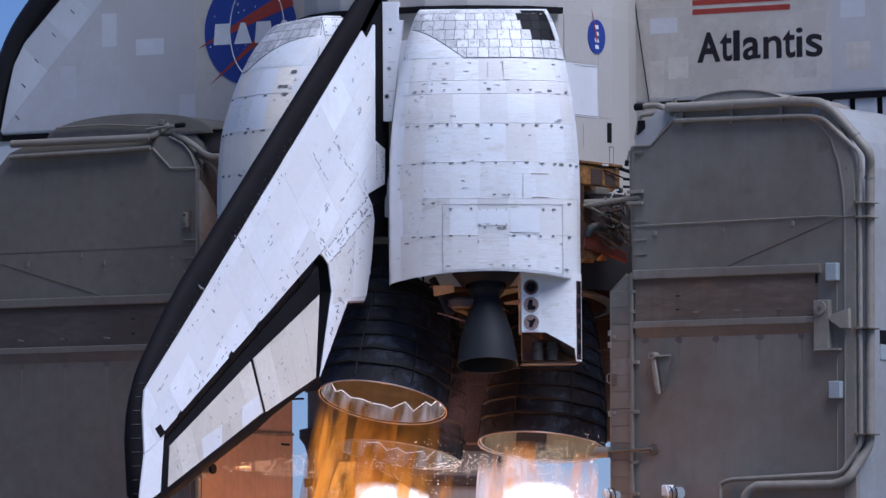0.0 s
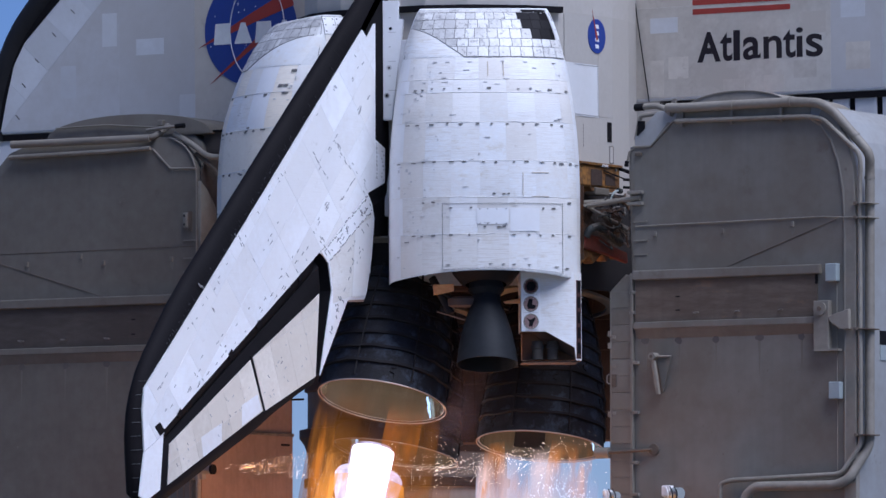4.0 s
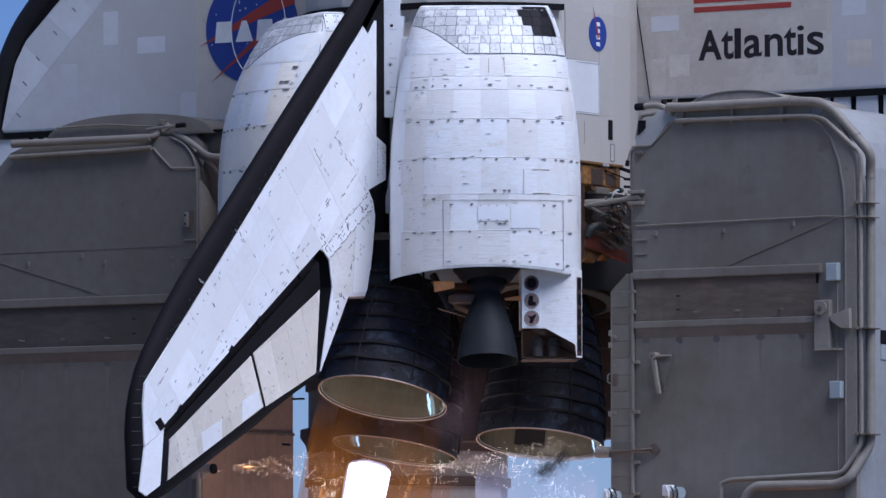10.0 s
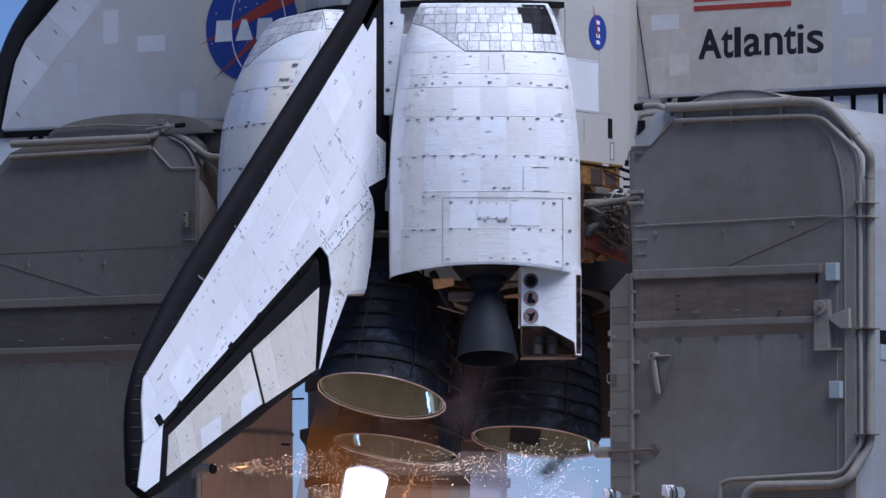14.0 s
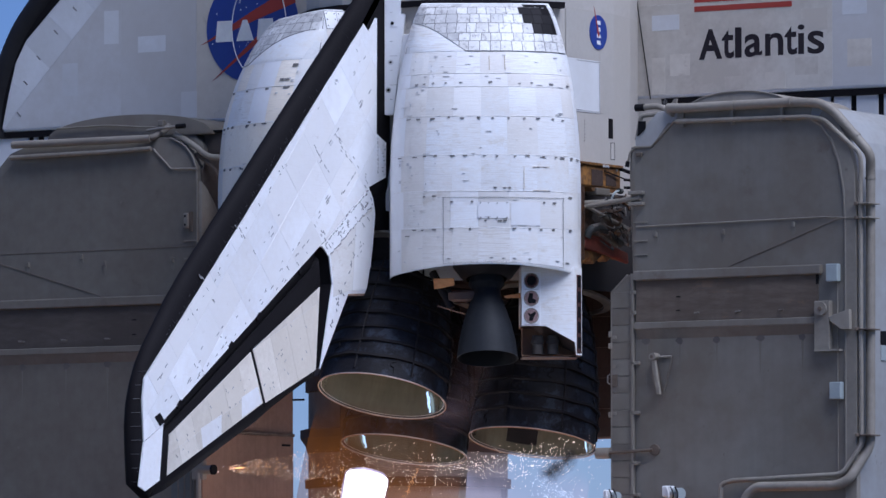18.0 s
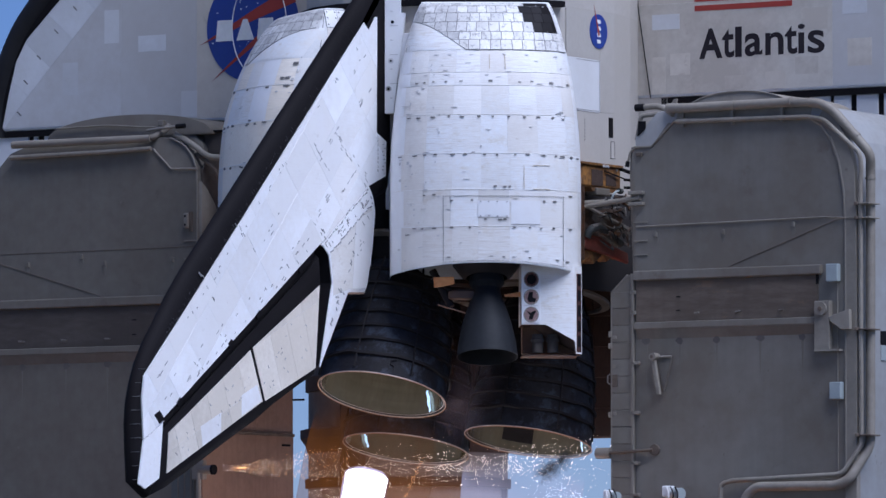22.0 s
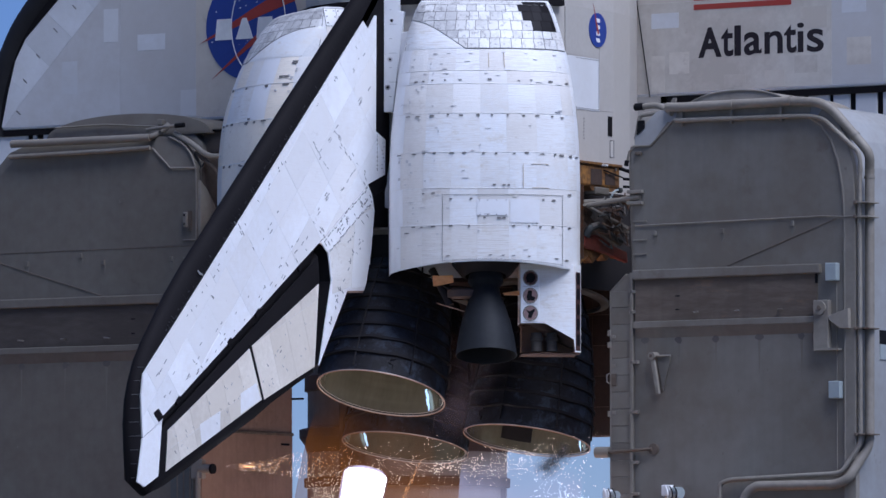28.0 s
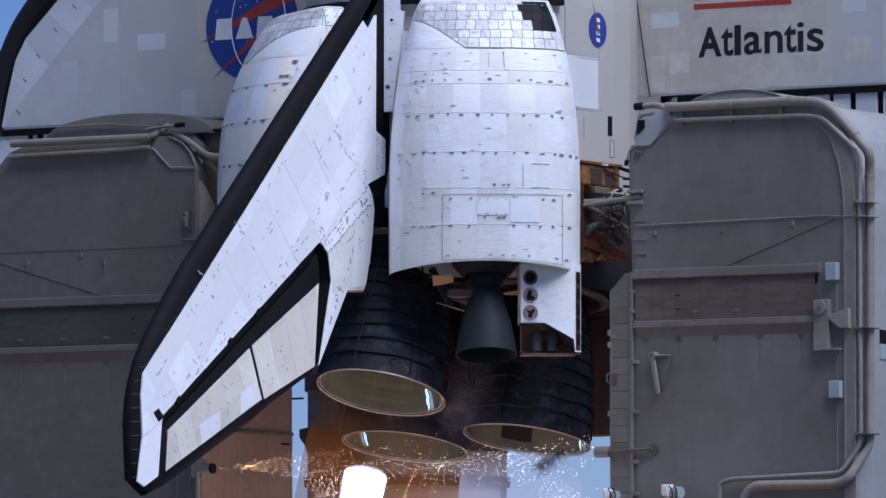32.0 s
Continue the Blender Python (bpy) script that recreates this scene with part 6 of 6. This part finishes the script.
def plume(label, sheath, mats, count, core_r, seed, line=True):
    """Exhaust in the engine's space: exit plane at z = -4.25, flowing down the axis."""
    p = thing("exhaust_plume", label, "engine flame", "engine flames")
    rnd = random.Random(seed)
    if seed != 1:
        part("gas_sheath", lathe([(1.11, -4.28), (1.11, -5.0), (1.04, -6.2), (1.0, -8.5)], 48), sheath, p, "thin glowing gas sheath", 60)
    gas = part("amber_gas", lathe([(1.10, -4.3), (1.15, -4.75), (1.17, -5.2), (1.17, -9.0)], 48), AMBER, p, "glowing amber gas", 60) if seed == 1 else None
    if seed == 1:
        FLARES.append(part("amber_flare", lathe([(1.07, -4.3), (1.11, -4.75), (1.12, -5.2), (1.1, -9.0)], 48), FLARE, p, "bright amber gas of the first seconds", 60))
    if seed == 2:
        FLARES.append(part("startup_gas", lathe([(1.08, -4.28), (1.07, -5.0), (1.02, -6.2), (.98, -8.5)], 48), START, p, "dense pink-white gas of the first seconds", 60))
    sheets = []
    for k in range(count):
        a = 2 * math.pi * (k + rnd.random() * .7) / count
        if seed == 1 and k % 2 == 0:
            a = 3.75 + rnd.uniform(-.45, .45)
        sheets.append(part("flame_sheet", curtain(a, rnd.uniform(.45, 1.1), rnd.uniform(1.0, 1.15), rnd.uniform(.85, 1.1), -4.27 - rnd.random() * .25, -7.4, seed * 10 + k), mats[k % len(mats)], p, "ragged sheet of flame", 60))
    r = core_r
    core = part("shock_diamond", lathe([(.01, .0), (r * .6, .005), (r * .95, -.012), (r, -.04), (r * .97, -.4), (r * .9, -1.0), (r * .84, -3.0)], 40), CORE if seed == 1 else BLOOM, p, "blinding white shock diamond", 60)
    if seed == 1:
        part("shock_veil", lathe([(r * .95, .03), (r * 1.07, -.03), (r * 1.09, -.3), (r * 1.0, -1.2)], 40), VEIL, core, smooth=60)
    lines = []
    if line:
        pts = []
        for k in range(32):
            a = 2 * math.pi * (k + rnd.uniform(-.34, .34)) / 32
            up = (.07 if k % 2 else -.03) + rnd.uniform(-.06, .06)
            pts.append((1.055 * math.cos(a), 1.055 * math.sin(a), -3.80 + up))
        lines.append(part("shock_line", tube(pts + pts[:1], .005, 6), FROST, p, "jagged glowing line inside the nozzle"))
        bm = bmesh.new()
        top = [bm.verts.new((x * .998, y * .998, z)) for x, y, z in pts]
        low = [bm.verts.new((x * 1.045, y * 1.045, -4.07)) for x, y, z in pts]
        for k in range(32):
            j = (k + 1) % 32
            bm.faces.new((top[k], top[j], low[j], low[k]))
        lines.append(part("wall_gas", bm, SHEEN, p))
    # Glowing ring added in place of flame light reflected by the steel rim.
    lip = part("lip_glow", lathe([(1.164, -4.243), (1.170, -4.25), (1.164, -4.258), (1.158, -4.25)], 64, True), RING, p, "added orange glow for flame light on the nozzle's lip", 60)
    low = part("lower_flame", lathe([(.3, -6.5), (.8, -6.7), (.95, -7.3), (.8, -9.0), (.3, -9.6)], 32), LOWER, p, "bright orange startup flame", 60)
    return p, sheets, core, lines, gas, low


def sparks(name, label, origin, way, length, spread, count, mat, seed, size=(.0028, .0078), squash=1.0):
    """A spray of burning grains: many small grains in a cone round its axis (local z)."""
    rnd = random.Random(seed)
    verts, faces = [], []
    for k in range(count):
        q = rnd.random() ** .8
        d = q * length
        r = spread * (.12 + q) * length * math.sqrt(rnd.random())
        a = rnd.random() * 2 * math.pi
        c = Vector((r * math.cos(a), r * math.sin(a) * squash, d))
        w = size[0] + (size[1] - size[0]) * rnd.random() ** 2.5
        st = rnd.choice((.8, 1, 1, 1.5))
        i = len(verts)
        verts += [c + Vector(v) * w for v in ((1, 0, -.7 * st), (-.5, .87, -.7 * st), (-.5, -.87, -.7 * st), (0, 0, 1 * st))]
        faces += [(i, i + 2, i + 1), (i, i + 1, i + 3), (i + 1, i + 2, i + 3), (i + 2, i, i + 3)]
    me = bpy.data.meshes.new(name)
    me.from_pydata(verts, [], faces)
    me.materials.append(mat)
    ob = new(name, me)
    tagged(ob, label, "sparks", "igniter sparks", "stuff")
    ob.matrix_basis = Matrix.Translation(origin) @ Vector(way).to_track_quat("Z", "Y").to_matrix().to_4x4()
    return ob


setting()
mast(1)
mast(-1)
umbilical()
SRB = booster()
P1, T1, C1, L1, G1, R1 = plume("amber gas and a white shock diamond under the upper engine", HAZE, (FLAME, DEEP, DEEP), 6, .375, 1)
P2, T2, C2, L2, G2, R2 = plume("pale pink and orange flame under the starboard engine", PALE, (PINK, PINK, FLAME), 12, .64, 2, False)
P3, T3, C3, L3, G3, R3 = plume("orange flame under the port engine", HAZE, (FLAME, DEEP), 4, .68, 3)
TG = [part("flame_tongue", curtain(a, .55, .78, .98, -5.55 - .1 * k - (.35 if k > 2 else 0), -7.6, 90 + k), TONGUE, P1, "bright orange tongue of flame", 60) for k, a in enumerate((3.35, 3.75, 4.2, 4.75, 6.1))]
TG3 = [part("flame_tongue", curtain(a, .6, .80, 1.02, -5.25 - .12 * (k % 2), -7.6, 120 + k), TONGUE, P3, "bright orange tongue of flame", 60) for k, a in enumerate((2.9, 3.4, 3.9, 4.5, 5.2, 5.8))]
TG2 = [part("flame_tongue", curtain(a, .5, .85, .98, -5.0 - .15 * (k % 2), -7.4, 140 + k), TONGUE, P2, "bright orange tongue of flame", 60) for k, a in enumerate((3.1, 3.7, 4.4, 5.2, 5.9))]
GLINTS = []
# glowing strips that stand in for flame reflections on the lining
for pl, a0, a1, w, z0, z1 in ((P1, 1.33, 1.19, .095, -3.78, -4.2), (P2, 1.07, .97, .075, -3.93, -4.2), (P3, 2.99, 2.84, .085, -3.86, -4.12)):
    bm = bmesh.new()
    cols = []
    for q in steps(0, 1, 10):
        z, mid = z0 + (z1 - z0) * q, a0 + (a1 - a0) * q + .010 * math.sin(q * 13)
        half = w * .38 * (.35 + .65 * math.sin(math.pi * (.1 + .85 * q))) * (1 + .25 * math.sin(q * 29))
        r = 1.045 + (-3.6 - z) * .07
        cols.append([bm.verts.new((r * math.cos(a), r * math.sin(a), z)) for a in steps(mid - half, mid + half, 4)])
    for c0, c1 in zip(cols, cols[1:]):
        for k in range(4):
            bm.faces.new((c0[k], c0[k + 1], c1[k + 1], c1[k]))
    GLINTS.append((a0, part("wall_glint", bm, GLINT, pl, "pale blue flame glint added on the nozzle wall", 60)))
# broad violet shock that runs out as the upper engine lights up
M1 = part("shock_mantle", lathe([(.05, .03), (.35, .05), (.56, .02), (.61, -.06), (.58, -.3), (.50, -.62), (.43, -1.0), (.39, -2.2)], 40), MANTLE, P1, "violet-white startup shock", 60)
SP = [sparks("spark_spray", "spray of orange sparks from an igniter", (-4.0, -1.24, 3.12), (1, .1, .02), 2.4, .15, 460, SPARK_O, 21),
      sparks("spark_spray", "spray of orange sparks from an igniter", (-4.3, -1.2, 3.12), (1, .2, .0), 4.4, .12, 460, SPARK, 22),
      sparks("spark_spray", "wide drift of fine sparks below the engines", (-3.2, -.6, 3.0), (1, .12, .02), 6.2, .085, 640, SPARK, 23),
      sparks("spark_spray", "wide drift of fine sparks below the engines", (-1.2, .6, 3.1), (1, .0, .04), 3.2, .10, 480, SPARK, 26),
      sparks("spark_spray", "white sparks from the igniter beside the mast", (3.65, -1.2, 2.35), (-1, .05, .05), 1.2, .4, 560, SPARK_W, 24, (.0026, .0075)),
      sparks("spark_spray", "streaks of orange sparks blown downward", (.32, -1.6, 3.2), (-.55, 0, -1), 1.4, .05, 170, SPARK_O, 25),
      sparks("spark_spray", "dense orange sparks beside the shock diamond", (-1.05, -2.6, 2.0), (-.1, 0, 1), .75, .45, 420, SPARK, 27)]

part("igniter_jet", lathe([(.004, .14), (.010, .18), (.012, .24), (.007, .31), (.001, .38)], 10), SPARK_O, SP[0], "bright jet of the igniter", 60)


def equipment():
    """Small white camera housings on poles in front of the mast."""
    for x, y, z, k in ((5.64, -1.75, 2.49, .8), (4.3, -1.6, 2.47, .6)):
        h = thing("camera_housing", "small white pad camera housing with cables on a steel pole", "camera", "pad cameras", at=(x, y, 0))
        part("pole", tube([(0, 0, 0), (0, 0, z - .1)], .035, 10), STEEL, h)
        part("case", tube([(-.22 * k, .05, z), (.2 * k, -.05, z)], .13 * k, 16), CABINET, h, smooth=40)
        part("cover", box(-.26 * k, -.05 * k, -.1, .1, z - .05, z + .18 * k, .02), WHITE, h)
        part("bracket", box(-.06, .06, -.06, .06, z - .18, z - .05, .01), STEEL, h)
        for j in range(3):
            part("cable", tube([(-.1 + j * .08, -.12, z + .12), (-.02 + j * .1, -.18, z), (-.06 + j * .05, -.12, z - .25), (0, -.06, z - .6)], .012, 6, .1), INK if j else WHITE, h)


equipment()


def smoke(name, label, at, puffs, mat, reach):
    """Thin smoke: soft round puffs, one behind another."""
    w = thing(name, label, "smoke", at=at)
    for k, (x, y, z) in enumerate(puffs):
        bm = bmesh.new()
        for q, a in ((q, a) for q in range(7) for a in range(20)):
            r, an = reach * q / 6, a * math.pi / 10
            bm.verts.new((r * math.cos(an), -.06 * math.cos(q / 6 * 1.5) + .02 * noise.noise(Vector((q, a, k))), r * math.sin(an) * .8))
        bm.verts.ensure_lookup_table()
        for q in range(6):
            for a in range(20):
                b = (a + 1) % 20
                ring = [bm.verts[q * 20 + a], bm.verts[q * 20 + b], bm.verts[q * 20 + 20 + b], bm.verts[q * 20 + 20 + a]]
                if q:
                    bm.faces.new(ring)
                else:
                    bm.faces.new((bm.verts[0], ring[2], ring[3]))
        part("puff", bm, mat, w, smooth=180).matrix_basis = pose(x, y, z, 0, 12 * k, 20 * k - 20)
    return w


SMOKE_WISP = smoke("smoke_wisp", "thin dark wisp of smoke below the starboard engine", (2.15, .3, 3.0), ((.20, .0, .15), (.08, .08, .08), (-.04, -.06, .0), (-.16, .05, -.07), (-.27, .0, -.14)), SMOKE, .27)
VAPOURS = smoke("smoke_wisp", "thin brown vapour drifting up between the engines", (.75, -1.2, 4.6), ((.0, .0, .75), (-.12, .2, .35), (.14, -.2, .0), (.0, .1, -.35), (.2, .0, -.6), (-.1, -.1, -.75), (.45, .3, .1)), VAPOUR, .62)


# ================= movement =================
# share of the first lean that is left, by time
LEAN = [(0, .97), (1, .97), (2, .95), (3, .88), (3.5, .85), (5.5, .68), (6.5, .61), (8, .56), (10, .55), (11, .52), (12, .44), (13, .39), (14, .30),
        (14.5, .28), (16.5, .25), (18, .20), (19, .165), (20, .14), (21, .09), (22, .06), (23, .04), (24, .0), (28, 0), (32, 0)]
PIVOT = Matrix.Translation((0, 9.6, 7.0))
TILT = 0.80


def leaning(q):
    return PIVOT @ pose(0, 0, 0, TILT * q, 0, 0) @ PIVOT.inverted()


def at_time(rows, t):
    for (t0, *a), (t1, *b) in zip(rows, rows[1:]):
        if t <= t1:
            s = (t - t0) / (t1 - t0)
            s = s * s * (3 - 2 * s)
            return [x + (y - x) * s for x, y in zip(a, b)]
    return rows[-1][1:]


# gimbal of each engine: seconds, pitch towards the fin, sideways swing (degrees)
SWING = {1: [(0, 18.6, 0), (5.5, 18.8, 0), (32, 18.8, 0)],
         2: [(0, 12.6, 2.3), (5, 12.8, 2.0), (9, 12.8, 2.1), (13, 12.8, 1.0), (17, 12.8, .2), (20, 12.8, -1.1), (24, 12.8, -1.5), (32, 12.8, -1.5)],
         3: [(0, 12.6, -3.0), (6, 12.8, -3.9), (13, 12.8, -3.5), (17, 12.8, -1.4), (20, 12.8, -.6), (24, 12.8, -.4), (32, 12.8, -.4)]}


def motions():
    walk(orbiter, [(t, leaning(q)) for t, q in LEAN])
    base = {1: (E1, (0, -1.09, 8.36), P1), 2: (E2, (1.346, 1.46, 7.70), P2), 3: (E3, (-1.346, 1.46, 7.62), P3)}
    for k, (eng, g, pl) in base.items():
        def local(t, g=g, k=k):
            pitch, swing = at_time(SWING[k], t)
            return pose(*g, -pitch, -swing, 0)
        ts = sorted({r[0] for r in SWING[k]})
        walk(eng, [(t, local(t)) for t in ts])
        tl = [0, 1, 2, 3, 3.5, 5.5, 6.5, 8, 10, 12, 14, 16.5, 18, 20, 22, 24, 28, 32]
        walk(pl, [(t, leaning(at_time(LEAN, t)[0]) @ local(t)) for t in tl])
    # shock diamonds slide along the axis of their exhaust
    D1 = [(0, -6.5), (1, -6.5), (2, -6.2), (2.6, -5.3), (3, -5.02), (3.5, -5.08), (5.5, -5.32), (6, -5.38), (7, -5.48), (9, -5.54), (13, -5.7), (17, -5.76), (32, -5.78)]
    walk(C1, [(t, pose(.0, 0, z)) for t, z in D1])
    walk(M1, [(t, pose(0, 0, z)) for t, z in ((0, -6.6), (1, -6.6), (2, -6.2), (2.6, -5.3), (3, -4.97), (3.5, -5.1), (4.2, -6.0), (5, -7.4), (32, -7.6))])
    for low in (R1, R2, R3):
        walk(low, [(t, pose(0, 0, z)) for t, z in ((0, 0), (2, -.1), (3.5, -.8), (5.5, -4.5), (8, -9), (32, -9.5))])
    for k, ob in enumerate(TG):
        walk(ob, [(j * .5, pose(0, 0, .10 * math.sin(j * 1.9 + k) + .15 + .4 * max(0, min(1, (5.5 - j * .5) / 2.5)) - min(2.6, max(0, j * .5 - 8) * .3), 0, 0, 9 * math.sin(j * 1.3 + 2 * k))) for j in range(65)])
    # the glints wait out of view up the nozzle, then slide in at full power
    for a, ob in GLINTS:
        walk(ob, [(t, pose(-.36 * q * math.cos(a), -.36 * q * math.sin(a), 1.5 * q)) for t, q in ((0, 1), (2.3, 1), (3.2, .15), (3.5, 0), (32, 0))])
    for k, ob in enumerate(TG3 + TG2):
        walk(ob, [(j * .5, pose(0, 0, (1.2 if k < 6 else .9) + .12 * math.sin(j * 1.7 + k) - min(3.8, max(0, j * .5 - 2.4 - .2 * (k % 3)) * (.9 if k < 6 else .55)), 0, 0, 8 * math.sin(j * 1.1 + 2 * k))) for j in range(65)])
    walk(C2, [(t, pose(0, 0, z)) for t, z in ((0, -4.98), (1, -5.12), (2, -5.35), (3, -6.2), (6, -6.8), (12, -7.2), (32, -7.4))])
    walk(C3, [(t, pose(0, 0, z)) for t, z in ((0, -4.88), (1, -4.95), (2, -5.17), (2.6, -5.8), (3, -6.3), (6, -6.9), (12, -7.2), (32, -7.4))])
    walk(FLARES[0], [(t, pose(0, 0, z)) for t, z in ((0, 0), (6, 0), (8, -.15), (10, -.7), (13, -2.0), (18, -3.0), (32, -3.4))])
    walk(FLARES[1], [(t, pose(0, 0, z)) for t, z in ((0, 0), (2.2, 0), (3, -.12), (3.5, -.3), (5.5, -.95), (8, -1.4), (10, -2.2), (14, -3.4), (32, -3.6))])
    walk(G1, [(t, pose(0, 0, z)) for t, z in ((0, 0), (8, -.05), (10, -.1), (13, -.22), (18, -.35), (24, -.45), (32, -.5))])
    # the jagged lines drift to the lip and are blown away
    for lines, rows in ((L1, ((0, -.17), (1, -.22), (2, -.22), (3, -.33), (3.5, -.39), (3.65, -.5), (4.0, -3.4), (32, -3.6))), (L3, ((0, -.17), (1, -.19), (2, -.25), (3, -.32), (3.5, -.4), (3.65, -.5), (4.0, -3.4), (32, -3.6)))):
        walk(lines[0], [(t, pose(0, 0, z)) for t, z in rows])
        walk(lines[1], [(t, pose(0, 0, max(z, -.155) if t <= 3.5 else z)) for t, z in rows])
    # flames of the start stream down and thin out as the engines come up to power
    for seed, sheets, first, last in ((1, T1, 1.8, 5.2), (2, T2, 2.0, 8.0), (3, T3, 1.8, 5.0)):
        rnd = random.Random(seed + 40)
        for k, ob in enumerate(sheets):
            t, rows, ph = 0.0, [], rnd.random() * 6
            go = first + (last - first) * (k + .5) / len(sheets) * rnd.uniform(.6, 1.0)
            while t <= 32:
                gone = max(0, t - go) ** 1.4 * .7
                flick = .10 * math.sin(3.1 * t + ph) + .06 * math.sin(7.3 * t + 2 * ph)
                rows.append((t, pose(0, 0, max(-4.5, -gone) + flick, 0, 0, 16 * math.sin(.9 * t + ph))))
                t += .4
            walk(ob, rows)
    # sparks swirl round the axis of their spray
    for k, ob in enumerate(SP):
        m = ob.matrix_basis.copy()
        sign = 1 if k % 2 == 0 else -1
        rows = []
        for j in range(65):
            t = j * .5
            late = -1.9 * max(0, min(1, (4.5 - t))) if k == 5 else 0
            rows.append((t, m @ pose(0, 0, .12 * math.sin(j * 1.7 + k) - late, 0, 0, sign * 67 * j)))
        walk(ob, rows)
    # the wisp drifts up from below once the starboard flame has cleared
    walk(SMOKE_WISP, [(j * .8, pose(2.72 + .08 * math.sin(j * .9), -.9, 3.11 + .05 * math.sin(j * 1.3) - 2.2 * max(0, min(1, (9.8 - j * .8) / 4)), 0, 5 * math.sin(j * .7), 0)) for j in range(41)])
    walk(VAPOURS, [(j * .8, pose(.75 + .06 * math.sin(j * .8), -1.2, 4.6 + .12 * math.sin(j * .9), 0, 4 * math.sin(j * .6), 0)) for j in range(41)])
    walk(SRB, [(0, pose(-6.43, 8.6, 0, .1, 0, 0)), (24, pose(-6.43, 8.6, 0)), (32, pose(-6.43, 8.6, 0))])


motions()
